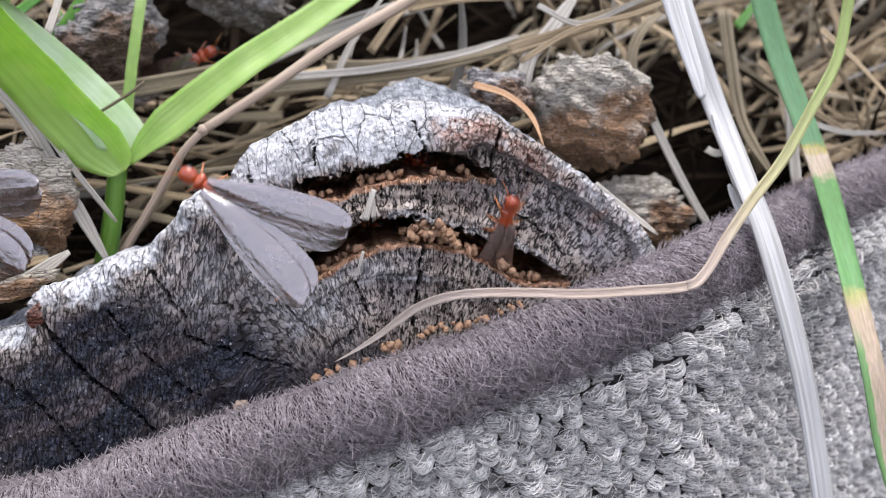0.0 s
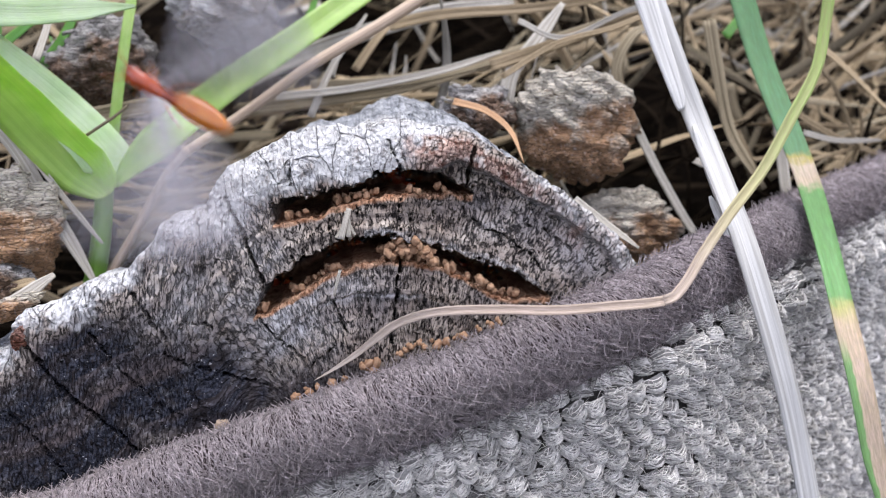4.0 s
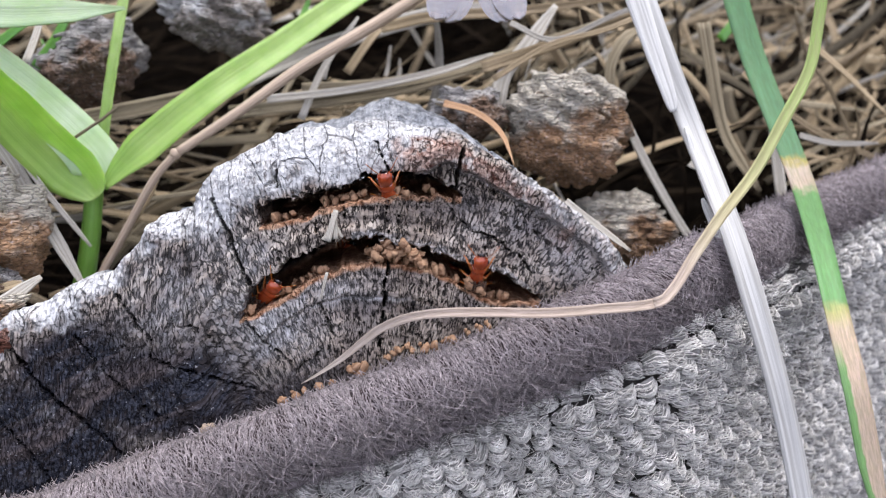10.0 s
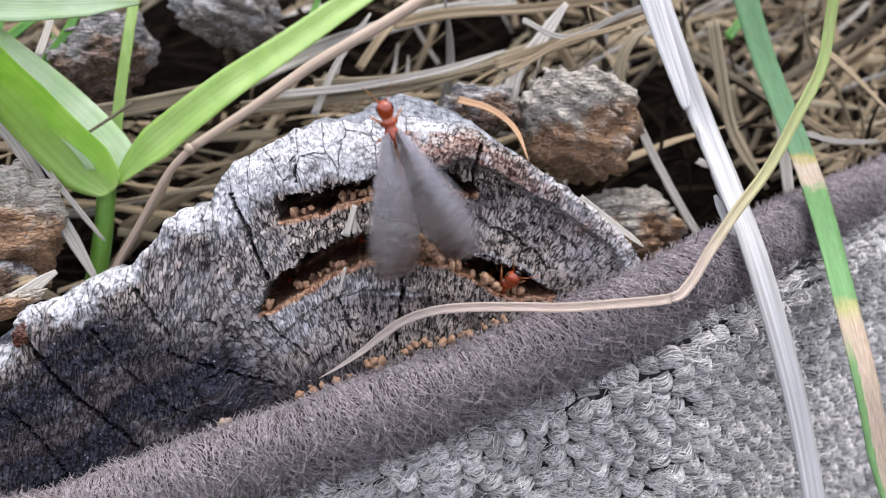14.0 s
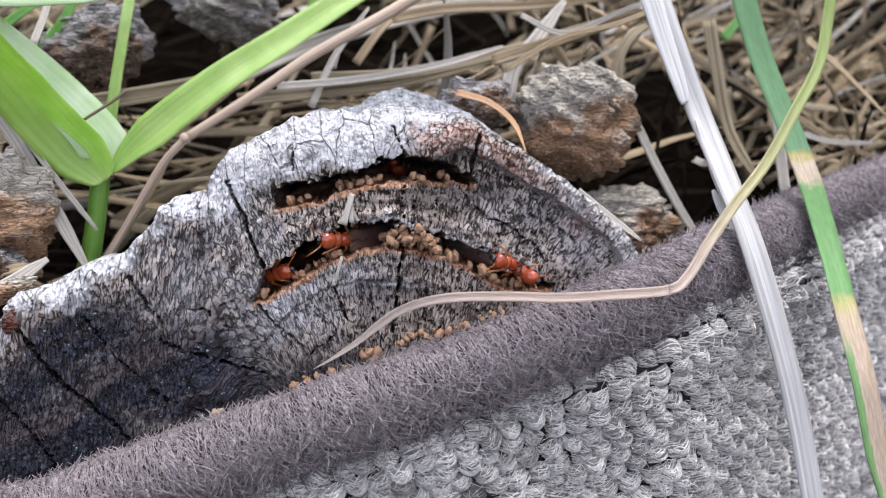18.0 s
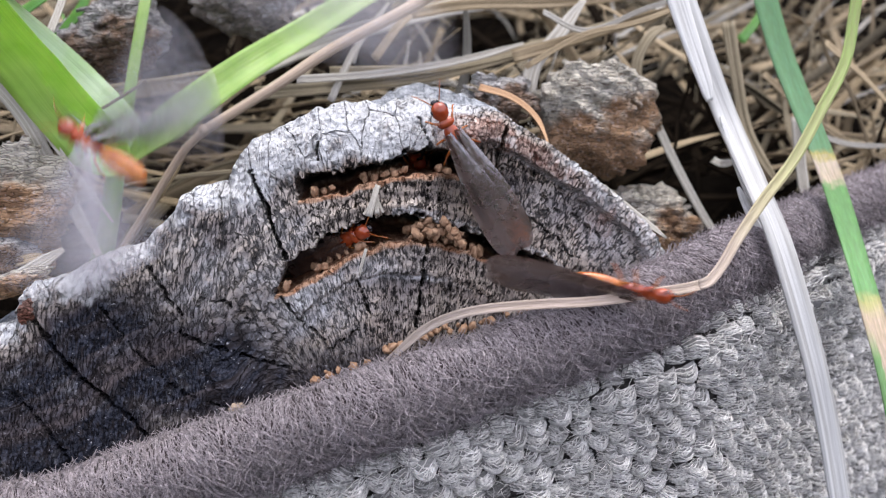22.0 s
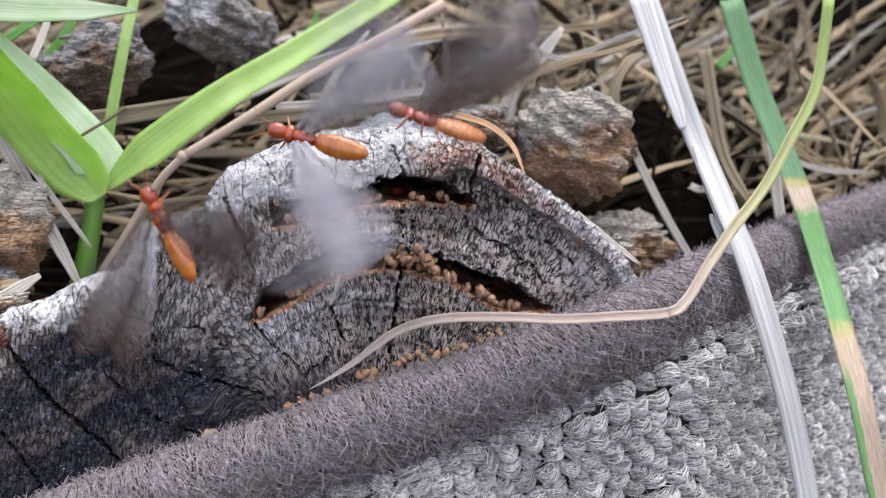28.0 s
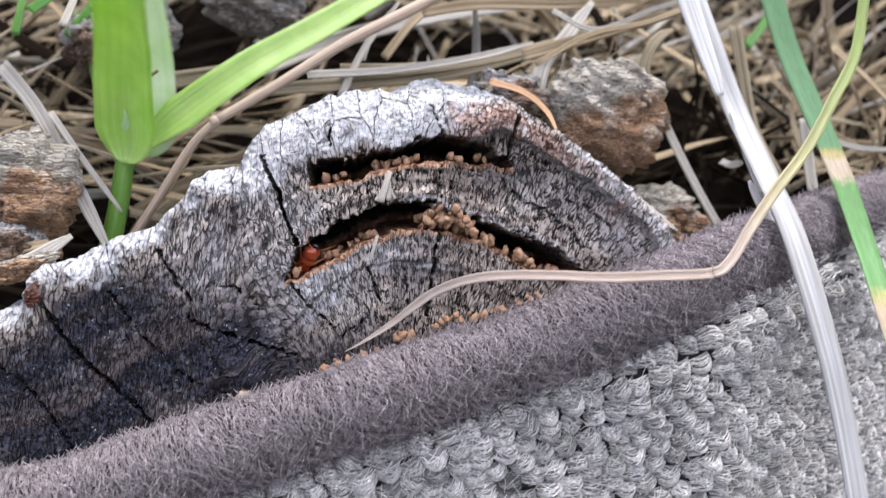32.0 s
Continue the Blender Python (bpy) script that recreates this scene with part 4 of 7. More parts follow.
def knitted_cloth():
    r = random.Random(21)
    root = thing("knitted_cloth", (2.0, 0.0, -3.0), "coarse grey wool knit cloth with a brown wrapped cord hem", "knitted cloth")
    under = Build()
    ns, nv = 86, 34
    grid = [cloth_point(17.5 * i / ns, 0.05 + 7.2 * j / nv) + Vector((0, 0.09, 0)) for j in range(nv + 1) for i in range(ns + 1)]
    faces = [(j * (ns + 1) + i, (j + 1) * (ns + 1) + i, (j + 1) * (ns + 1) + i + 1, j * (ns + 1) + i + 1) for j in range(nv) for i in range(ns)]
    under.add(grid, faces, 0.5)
    # the backing's dark colour paints the shade between the loops
    part("backing", under, M_UNDER, root, "wool backing, coloured dark for shade between the stitches")
    loops, loops_core = Build(), Build()
    row, v = 0, 0.20
    while v < 6.4:
        s = 0.115 * (row % 2) + 0.04 * math.sin(row * 1.7)
        while s < 16.0:
            at = (s + r.uniform(-0.025, 0.025), v + r.uniform(-0.02, 0.02) + 0.03 * math.sin(s * 2.3 + row))
            s += 0.23
            p = cloth_point(*at)
            if p.z < -4.2 or p.x > 8.2 or p.x < -3.5:
                continue
            # axes of the cloth at this stitch
            along = (cloth_point(at[0] + 0.1, at[1]) - p).normalized()
            down = (cloth_point(at[0], at[1] + 0.1) - p)
            front = along.cross(down).normalized()
            front = -front if front.y > 0 else front
            up = front.cross(along)
            up = -up if up.z < 0 else up
            near = p.x < 4.2
            grow = r.uniform(0.9, 1.15)
            tint = min(1, max(0, 0.5 + r.gauss(0, 0.10)))
            tilt = r.gauss(0, 0.22) + (0.1 if row % 2 else -0.25)
            ax, az = along * math.cos(tilt) + up * math.sin(tilt), up * math.cos(tilt) - along * math.sin(tilt)
            half, tall, bulge, sag = 0.118 * grow, 0.104 * grow, 0.128 * grow * r.uniform(0.75, 1.25), r.gauss(0.025 if row % 2 else -0.01, 0.02)

            def over(a, e, lift=1.0):
                """A point of the plump loop: a along it, e across it."""
                w = 1 - 0.30 * a * a
                return p + ax * (half * a) + az * (tall * e * w + sag * (a * a - 0.35)) + front * (bulge * math.sqrt(max(0.0, 1 - e * e * 0.96)) * (1 - 0.85 * a * a) * lift - 0.035)

            patch = [over(-1 + i / 3, -1 + j / 2, 0.86) for j in range(5) for i in range(7)]
            # filling's tint cut down: shade between the strands goes into the colour
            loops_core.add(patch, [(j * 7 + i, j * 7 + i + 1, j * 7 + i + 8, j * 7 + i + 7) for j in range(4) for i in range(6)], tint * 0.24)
            for k in range(24 if near else 12):
                e0, e1, wave = r.uniform(-1, 1), r.gauss(0, 0.34), r.uniform(-0.16, 0.16)
                a0, a1 = -r.uniform(0.65, 1.1), r.uniform(0.65, 1.1)
                hang = r.uniform(0.94, 1.10)
                path = []
                for q in range(6):
                    a = a0 + (a1 - a0) * q / 5
                    path.append(over(a, max(-1, min(1, e0 + e1 * a + wave * math.sin(q * 2.1))), hang))
                loops.tube(path, 0.0062 if near else 0.010, 3, min(1, max(0, tint + r.uniform(-.13, .14))), cap=False)
        v += 0.172
        row += 1
    part("stitch_filling", loops_core, M_KNIT, root, "dense wool inside the stitches, shade put into its tint", kind="stuff")
    part("stitches", loops, M_KNIT, root, "rows of grey wool stitches", kind="stuff")
    hair = Build()
    for _ in range(3600):
        p = cloth_point(r.uniform(0, 12), r.uniform(0.3, 3.6)) + Vector((0, -0.09, 0))
        a = r.uniform(0, 6.28)
        path = [p]
        for q in range(4):
            a += r.uniform(-0.7, 0.7)
            path.append(path[-1] + Vector((math.cos(a), r.uniform(-.5, .4), math.sin(a))) * r.uniform(0.02, 0.05))
        hair.tube(path, 0.0028, 3, r.uniform(0.4, 0.9), cap=False)
    part("loose_wool_hairs", hair, M_KNIT, root, "stray grey wool hairs", kind="stuff")
    core = Build()
    core.tube([f[1] for f in FRAME], [cord_radius(f[0]) for f in FRAME], 20, 0.5)
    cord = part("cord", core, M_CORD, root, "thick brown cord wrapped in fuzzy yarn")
    fib = Build()
    total = FRAME[-1][0]
    for i in range(21000):
        s = r.uniform(0.2, 14.0)
        c, d, up, front = along_cord(s)
        R = cord_radius(s)
        clump = noise.noise(Vector((s * 2.6, 0, 1.5)))
        a = r.uniform(-1.2, 3.0)
        span = r.uniform(0.3, 0.95)
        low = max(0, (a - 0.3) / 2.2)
        slant = r.gauss(0.05 + 0.08 * clump, 0.04 + 0.17 * low)
        fly = r.random() < 0.12 + 0.8 * low
        lift = (r.uniform(0.03, 0.12) if fly else r.uniform(0.0, 0.02)) * (0.6 + low)
        curl = r.uniform(-0.12, 0.12) * (0.15 + low * 2.2)
        path = []
        for q in range(6):
            u = q / 5
            b = a + span * u
            rad = R + 0.004 + 0.018 * math.sin(math.pi * u) + lift * u * u
            path.append(c + d * (slant * u + curl * math.sin(u * 3.6)) + (up * math.cos(b) + front * math.sin(b)) * rad)
        # tint falls towards the underside: shade painted into the fibres
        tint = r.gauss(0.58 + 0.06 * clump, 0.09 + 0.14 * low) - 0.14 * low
        thick = 1 + 0.45 * low
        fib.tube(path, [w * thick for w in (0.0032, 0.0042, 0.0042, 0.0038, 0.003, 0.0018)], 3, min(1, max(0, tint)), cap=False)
    # hairs off the top edge and curly tufts under the cord
    for i in range(7600):
        s = r.uniform(0.2, 13.0)
        c, d, up, front = along_cord(s)
        R = cord_radius(s)
        low = i > 1700
        b = r.uniform(1.5, 2.9) if low else r.uniform(-0.7, 0.5)
        if low and noise.noise(Vector((s * 2.6, 3.0, 0))) < r.uniform(-0.6, 0.25):
            continue
        out = (up * math.cos(b) + front * math.sin(b))
        p = c + out * R
        path, ln, turn, ang = [p], r.uniform(0.022, 0.048) if low else r.uniform(0.008, 0.026), r.uniform(-0.9, 0.9), r.uniform(-0.8, 0.8)
        for q in range(5):
            ang += turn + r.uniform(-0.4, 0.4)
            step = out * math.cos(ang * (0.8 if low else 0.3)) + d * math.sin(ang) - (up * 0.5 if low else up * 0.0)
            path.append(path[-1] + step * ln)
        # tufts below the cord get a darker tint, also as shade
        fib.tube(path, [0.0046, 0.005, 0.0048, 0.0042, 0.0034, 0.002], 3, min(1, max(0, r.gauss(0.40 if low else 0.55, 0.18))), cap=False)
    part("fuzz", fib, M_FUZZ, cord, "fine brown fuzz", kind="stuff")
    for turn in (0.0, math.pi):
        braid = Build()
        path, n = [], 420
        for i in range(n):
            s = 0.8 + (total - 4.0) * i / n
            c, d, up, front = along_cord(s)
            R = cord_radius(s)
            a = s * 16 + turn
            path.append(c - up * (R * 0.92 + 0.03) + front * 0.24 + (up * math.cos(a) + front * math.sin(a)) * 0.032)
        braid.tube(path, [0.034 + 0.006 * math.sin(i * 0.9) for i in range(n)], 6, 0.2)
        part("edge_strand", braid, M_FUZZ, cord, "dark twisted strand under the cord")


# ---- grass, straw and rotten wood round the log ----
def blade(name, points, w0, w1, material, label, category="grass blade", group="", fold=0.15, face=(0.1, -1, 0.25), twist=0.0, tint=0.5, steps=7, end=0.15, thick=0.014, start=1.0, graded=False, round_=False):
    path = smooth_path(points, steps)
    b = Build()
    if round_:
        n = len(path)
        b.tube(path, [(w0 + (w1 - w0) * i / (n - 1)) * 0.5 for i in range(n)], 8, tint)
    else:
        b.strip(path, taper(len(path), w0, w1, end, start), face, fold, thick, twist, tint)
    if graded:
        n, m = len(path), 5
        far = [0.0]
        for p, q in zip(path[:-1], path[1:]):
            far.append(far[-1] + (q - p).length)
        g = [far[i] / far[-1] for i in range(n) for _ in range(m)]
        b.tint = g + g
    return single(name, b, material, tuple(points[0]), label, category, group)


MOVING = {}


def grass():
    # the tall bleached splinter of straw, its torn side, and its chip
    big = thing("straw_splinter", [(4.27, -0.45, -2.67)][0], "wide bleached straw split with torn edges", "straw")
    b = Build()
    whole = smooth_path([(2.79, 1.00, 3.05), (3.09, 0.80, 2.11), (3.35, 0.65, 1.37), (3.49, 0.20, 0.65), (3.54, -0.30, 0.01), (3.79, -0.55, -1.04), (4.00, -0.60, -1.86), (4.21, -0.65, -2.87)], 7)
    b.strip(whole, [0.275 - 0.0012 * i for i in range(len(whole))], fold=0.10, thick=0.03, tint=0.55)
    part("blade", b, M_SPLINTER, big)
    b = Build()
    b.strip(smooth_path([(2.72, 0.98, 3.04), (2.93, 0.80, 2.29), (3.09, 0.66, 1.74), (3.15, 0.62, 1.51)], 6), taper(19, 0.26, 0.10, 0.7), fold=0.05, thick=0.03, tint=0.7)
    part("torn_strip", b, M_SPLINTER, big)
    b = Build()
    b.strip(smooth_path([(3.38, 0.33, 0.58), (3.46, 0.25, 0.35), (3.57, 0.12, 0.06)], 5), taper(11, 0.06, 0.10, 1.0, 0.4), fold=0.05, thick=0.025, tint=0.7)
    part("torn_chip", b, M_SPLINTER, big)
    b = Build()
    b.strip(smooth_path([(3.28, 0.60, 1.34), (3.39, 0.45, 0.88), (3.52, 0.25, 0.40)], 5), taper(11, 0.05, 0.09, 0.8, 0.5), fold=0.05, thick=0.025, tint=0.72)
    part("torn_edge", b, M_SPLINTER, big)

    blade("banded_grass", [(4.14, 1.60, 3.18), (4.40, 1.40, 2.17), (4.63, 1.10, 1.33), (4.77, 0.80, 0.66), (4.82, 0.45, -0.01), (4.74, -0.10, -0.73), (4.77, -0.40, -1.36), (4.91, -0.50, -2.12), (5.04, -0.55, -2.66)], 0.33, 0.27, M_BAND, "green grass blade with yellow and straw bands", graded=True, end=0.6, fold=0.12)
    curve = thing("curved_grass", [(4.59, 0.30, 2.91)][0], "thin yellow grass blade drying to straw, bent over the cord", "grass blade")
    whole = smooth_path([(4.59, 0.30, 2.91), (4.52, 0.25, 2.39), (4.39, 0.15, 1.90), (4.07, 0.00, 1.41), (3.72, -0.15, 0.90), (3.29, -0.35, 0.47), (2.97, -0.50, 0.11), (2.72, -0.62, -0.20), (2.51, -0.68, -0.32), (1.95, -0.72, -0.35), (1.46, -0.72, -0.37), (0.94, -0.66, -0.36), (0.47, -0.55, -0.38), (0.15, -0.40, -0.46), (-0.12, -0.25, -0.61), (-0.46, -0.12, -0.90), (-0.70, -0.06, -1.07), (-0.90, -0.03, -1.19)], 5)
    cut = 5 * 8
    for name, path, w0, w1, g0, g1, end in (("upper_blade", whole[:cut + 1], 0.135, 0.10, 0.0, 0.42, 1.0), ("dry_tip", whole[cut:], 0.10, 0.08, 0.42, 1.0, 0.06)):
        b = Build()
        n = len(path)
        b.strip(path, taper(n, w0, w1, end), (0.1, -1, 0.25), 0.2, 0.014)
        b.tint = [g0 + (g1 - g0) * i / (n - 1) for i in range(n) for _ in range(5)] * 2
        ob = part(name, b, M_FADE, curve, base=tuple(whole[cut]))
        ob.location = (whole[cut] - Vector(tuple(curve["at"]))) * CM
        MOVING[name] = ob

    # the young plant
    plant = thing("young_grass_plant", [(-3.63, 1.90, -0.50)][0], "young bright green grass shoot with broad leaves", "plant")
    b = Build()
    st = smooth_path([(-3.64, 1.72, -0.46), (-3.56, 1.7, -0.19), (-3.48, 1.7, 0.21), (-3.42, 1.7, 0.62), (-3.39, 1.72, 0.8)], 5)
    b.tube(st, [0.118 - 0.001 * i for i in range(len(st))], 12, 0.45)
    part("stem", b, M_GREEN_STEM, plant, "darker green stem")
    b = Build()
    b.strip(smooth_path([(-3.23, 1.5, 0.74), (-2.99, 1.52, 1.01), (-2.67, 1.55, 1.29), (-2.3, 1.65, 1.6), (-1.88, 1.9, 1.95), (-1.3, 2.3, 2.39), (-0.67, 2.8, 2.9), (0.08, 3.3, 3.48)], 7), [min(0.46 - 0.003 * i, 0.08 + 0.03 * i) for i in range(50)], face=(0.35, -0.75, 0.55), fold=0.16, tint=0.55, across=8)
    part("leaf_blade", b, M_GREEN, plant)
    left = part("outer_leaf", leaf_left(), M_GREEN, plant, "broad pale-edged young leaf", base=[(-3.31, 1.50, 0.69)][0])
    back = part("inner_leaf", leaf_behind(), M_GREEN_PALE, plant, "broad pale leaf behind", base=[(-3.29, 1.55, 0.75)][0])
    for ob, at in ((left, [(-3.31, 1.50, 0.69)][0]), (back, [(-3.29, 1.55, 0.75)][0])):
        ob.location = (Vector(at) - Vector(tuple(plant["at"]))) * CM
    MOVING["outer_leaf"], MOVING["inner_leaf"] = left, back
    b = Build()
    b.strip(smooth_path([(-3.33, 1.70, 0.88), (-3.29, 1.90, 1.54), (-3.25, 2.20, 2.22), (-3.20, 2.60, 3.02), (-3.16, 2.80, 3.40)], 6), 0.13, fold=0.2, tint=0.4)
    part("thin_leaf", b, M_GREEN, plant)
    b = Build()
    b.tube(smooth_path([(-3.44, 1.35, 1.32), (-3.25, 1.30, 1.43), (-3.11, 1.30, 1.52), (-2.96, 1.32, 1.64)], 5), 0.018, 5, 0.2)
    part("dry_thread", b, M_STRAW_GREY, plant, "grey dry thread across the leaf")

    # stalks that lie over the bank
    stalk = thing("dry_grass_stalk", [(-3.35, 1.50, -0.30)][0], "tan dry grass stalk with a joint", "grass stalk")
    b = Build()
    p = smooth_path([(-3.35, 1.50, -0.30), (-3.01, 1.45, 0.23), (-2.64, 1.40, 0.82), (-2.37, 1.40, 1.12)], 6)
    b.tube(p, 0.045, 8, 0.4)
    part("lower_stalk", b, M_STALK, stalk)
    b = Build()
    p = smooth_path([(-2.37, 1.40, 1.12), (-1.66, 1.45, 1.58), (-0.94, 1.60, 2.09), (-0.15, 1.80, 2.56), (0.63, 2.10, 3.07)], 6)
    b.tube(p, [0.052 + 0.001 * i for i in range(len(p))], 8, 0.62)
    part("upper_stalk", b, M_STALK, stalk)
    b = Build()
    b.lump([(-2.37, 1.40, 1.12)][0], (0.065, 0.065, 0.065), 3, 0.15)
    part("joint", b, M_STALK, stalk)

    words = {M_STRAW: "dry tan grass blade lying on the thatch", M_STRAW_PALE: "bleached dry grass blade lying on the thatch", M_STRAW_GREY: "grey dead grass blade lying on the thatch"}
    r = random.Random(5)

    def lay(kind, w, pts):
        blade("dry_straw", pts, w, w * 0.85, kind, words[kind], group="dry grass over the bank", fold=0.18, twist=r.uniform(-0.5, 0.5), tint=r.uniform(0.4, 0.65), end=0.4)

    lay(M_STRAW_PALE, 0.24, [(-2.03, 2.7, 1.92), (-1.32, 2.8, 2.25), (-0.43, 3.0, 2.59), (0.66, 3.3, 2.93), (1.82, 3.6, 3.14)])
    lay(M_STRAW_GREY, 0.22, [(-3.82, 2.20, 1.52), (-3.07, 2.20, 1.65), (-2.48, 2.30, 1.78), (-1.81, 2.50, 1.96)])
    lay(M_STRAW_GREY, 0.17, [(-1.92, 2.3, 1.61), (-1.01, 2.3, 1.71), (0.14, 2.4, 1.87), (1.19, 2.6, 2.17), (2.16, 2.9, 2.57)])
    lay(M_STRAW_GREY, 0.17, [(-1.01, 2.30, 1.88), (-0.02, 2.20, 1.93), (0.91, 2.20, 2.10), (1.86, 2.30, 2.38), (2.98, 2.60, 2.78)])
    lay(M_STRAW, 0.14, [(-0.00, 2.20, 2.62), (0.71, 2.30, 2.77), (1.83, 2.50, 2.87), (3.04, 2.80, 3.06)])
    lay(M_STRAW, 0.16, [(1.24, 2.00, 2.11), (1.80, 2.00, 2.28), (2.54, 2.10, 2.53), (3.55, 2.30, 2.87)])
    lay(M_STRAW_PALE, 0.20, [(1.40, 1.90, 1.63), (1.52, 2.00, 2.04), (1.84, 2.20, 2.41), (2.27, 2.50, 2.94)])
    lay(M_STRAW_PALE, 0.12, [(3.04, 2.00, 1.47), (3.35, 1.90, 0.83), (3.70, 1.80, 0.19), (3.93, 1.70, -0.17)])
    lay(M_STRAW_GREY, 0.15, [(2.95, 2.20, 1.70), (2.94, 2.30, 2.13), (3.18, 2.50, 2.51), (3.51, 2.80, 2.70)])
    lay(M_STRAW_GREY, 0.2, [(4.20, 2.40, 2.71), (4.30, 2.30, 2.05), (4.47, 2.20, 1.25), (4.87, 2.00, 0.51)])
    lay(M_STRAW_PALE, 0.16, [(4.95, 1.90, 1.45), (4.98, 1.80, 0.88), (4.98, 1.60, 0.32)])
    lay(M_STRAW, 0.09, [(4.86, 2.60, 2.07), (5.53, 2.60, 1.54), (6.14, 2.50, 1.15), (6.91, 2.40, 0.84)])
    lay(M_STRAW_PALE, 0.08, [(5.48, 2.20, 1.23), (5.95, 2.20, 1.12), (6.65, 2.30, 1.11)])
    lay(M_STRAW, 0.10, [(5.60, 2.40, 2.49), (6.11, 2.30, 2.04), (6.79, 2.30, 1.44)])
    lay(M_STRAW_PALE, 0.16, [(-4.65, 1.50, 1.67), (-4.23, 1.40, 1.16), (-3.84, 1.35, 0.39), (-3.45, 1.30, -0.39)])
    lay(M_STRAW_PALE, 0.07, [(-4.09, 1.35, 1.16), (-3.74, 1.30, 0.65), (-3.33, 1.25, 0.10)])
    lay(M_STRAW_PALE, 0.09, [(-4.18, 2.00, 2.21), (-4.13, 2.30, 2.64), (-4.11, 2.60, 3.15)])
    lay(M_STRAW, 0.10, [(-3.28, 1.50, -0.17), (-2.88, 1.50, 0.42), (-2.61, 1.55, 0.87)])
    lay(M_STRAW_PALE, 0.08, [(1.96, 0.60, 0.56), (2.28, 0.50, 0.30), (2.63, 0.40, 0.02)])
    lay(M_STRAW, 0.05, [(1.84, 0.90, 0.64), (2.21, 0.80, 0.32), (2.57, 0.70, 0.10)])
    lay(M_STRAW_PALE, 0.1, [(3.99, 2.20, 0.89), (4.08, 2.10, 0.84), (4.25, 2.10, 0.87)])
    lay(M_STRAW_PALE, 0.05, [(-0.72, 2.20, 2.00), (-0.63, 2.30, 2.29), (-0.47, 2.50, 2.59)])
    lay(M_STRAW, 0.12, [(-0.45, 2.60, 2.11), (-0.14, 2.70, 2.54), (0.16, 2.90, 2.86)])
    lay(M_STRAW_PALE, 0.16, [(-4.46, 0.55, -0.58), (-4.05, 0.55, -0.40), (-3.66, 0.70, -0.14)])
    lay(M_STRAW, 0.12, [(-4.54, 0.75, -0.38), (-4.13, 0.75, -0.27), (-3.91, 0.80, -0.21)])
    lay(M_STRAW_PALE, 0.10, [(-1.39, 1.90, 1.75), (-0.44, 1.95, 1.85), (0.60, 2.00, 2.05), (1.39, 2.10, 2.29)])
    lay(M_STRAW_PALE, 0.07, [(1.55, 1.80, 2.62), (2.11, 1.80, 2.42), (2.90, 1.90, 2.74), (3.72, 2.00, 3.02)])
    lay(M_STRAW, 0.07, [(1.33, 1.70, 1.95), (2.02, 1.75, 2.35), (2.80, 1.80, 2.56), (3.75, 1.90, 2.97)])
    lay(M_STRAW_PALE, 0.09, [(-0.99, 1.90, 1.51), (-0.71, 2.10, 2.13), (-0.28, 2.40, 2.78)])
    lay(M_STRAW_GREY, 0.08, [(0.63, 1.60, 1.69), (1.03, 1.50, 1.55), (1.31, 1.40, 1.38)])
    blade("orange_straw", [(0.69, 1.20, 1.65), (1.04, 1.10, 1.54), (1.31, 1.00, 1.31), (1.43, 0.80, 0.95)], 0.085, 0.05, M_STALK_ORANGE, "curled orange-brown dry grass blade", tint=0.6)
    blade("broad_grass", [(-4.70, 1.20, 2.69), (-4.05, 1.30, 2.66), (-3.53, 1.50, 2.71), (-2.94, 1.80, 2.79)], 0.5, 0.3, M_GREEN_PALE, "broad green leaf over the shoot", face=(0, -0.8, 0.6), tint=0.1)
    for pts, w in (([(-4.69, 2.40, 2.45), (-4.45, 2.50, 2.67), (-4.17, 2.70, 2.93)], 0.12), ([(-4.94, 2.60, 2.20), (-4.89, 2.70, 2.63), (-4.91, 2.90, 3.14)], 0.1), ([(-4.33, 2.60, 2.20), (-4.06, 2.70, 2.62), (-3.88, 2.90, 3.14)], 0.13), ([(-3.96, 2.60, 1.64), (-4.06, 2.60, 2.06), (-4.31, 2.80, 2.57)], 0.16), ([(4.71, 3.00, 2.57), (4.99, 3.10, 2.89), (5.19, 3.20, 3.29)], 0.14), ([(-1.19, 3.00, 2.59), (-1.04, 3.10, 2.89), (-0.92, 3.20, 3.20)], 0.1)):
        blade("green_grass", pts, w, w * 0.7, M_GREEN_DARK, "narrow dark green grass blade", group="green grass in the thatch")


def leaf_left():
    """The broad leaf that leans towards the viewer, folded along its rib."""
    b = Build()
    p = smooth_path([(-3.3, 1.45, 0.63), (-3.41, 1.4, 0.8), (-3.62, 1.3, 1.06), (-3.83, 1.12, 1.37), (-4.0, 0.9, 1.67), (-4.15, 0.6, 1.94), (-4.3, 0.3, 2.22)], 7)
    n = len(p)
    b.strip(p, [0.10 + 0.56 * math.sqrt(min(1.0, i / 11)) for i in range(n)], face=(-0.25, -0.85, 0.25), fold=0.2, tint=0.72, across=8)
    return b


def leaf_behind():
    b = Build()
    p = smooth_path([(-3.27, 1.58, 0.74), (-3.29, 1.56, 0.99), (-3.47, 1.54, 1.28), (-3.8, 1.48, 1.65), (-4.08, 1.35, 1.95), (-4.32, 1.15, 2.21), (-4.57, 0.9, 2.47)], 7)
    n = len(p)
    b.strip(p, [min(0.60, 0.14 + 0.06 * i) for i in range(n)], face=(0.2, -0.7, 0.6), fold=0.1, tint=0.62, across=8)
    return b


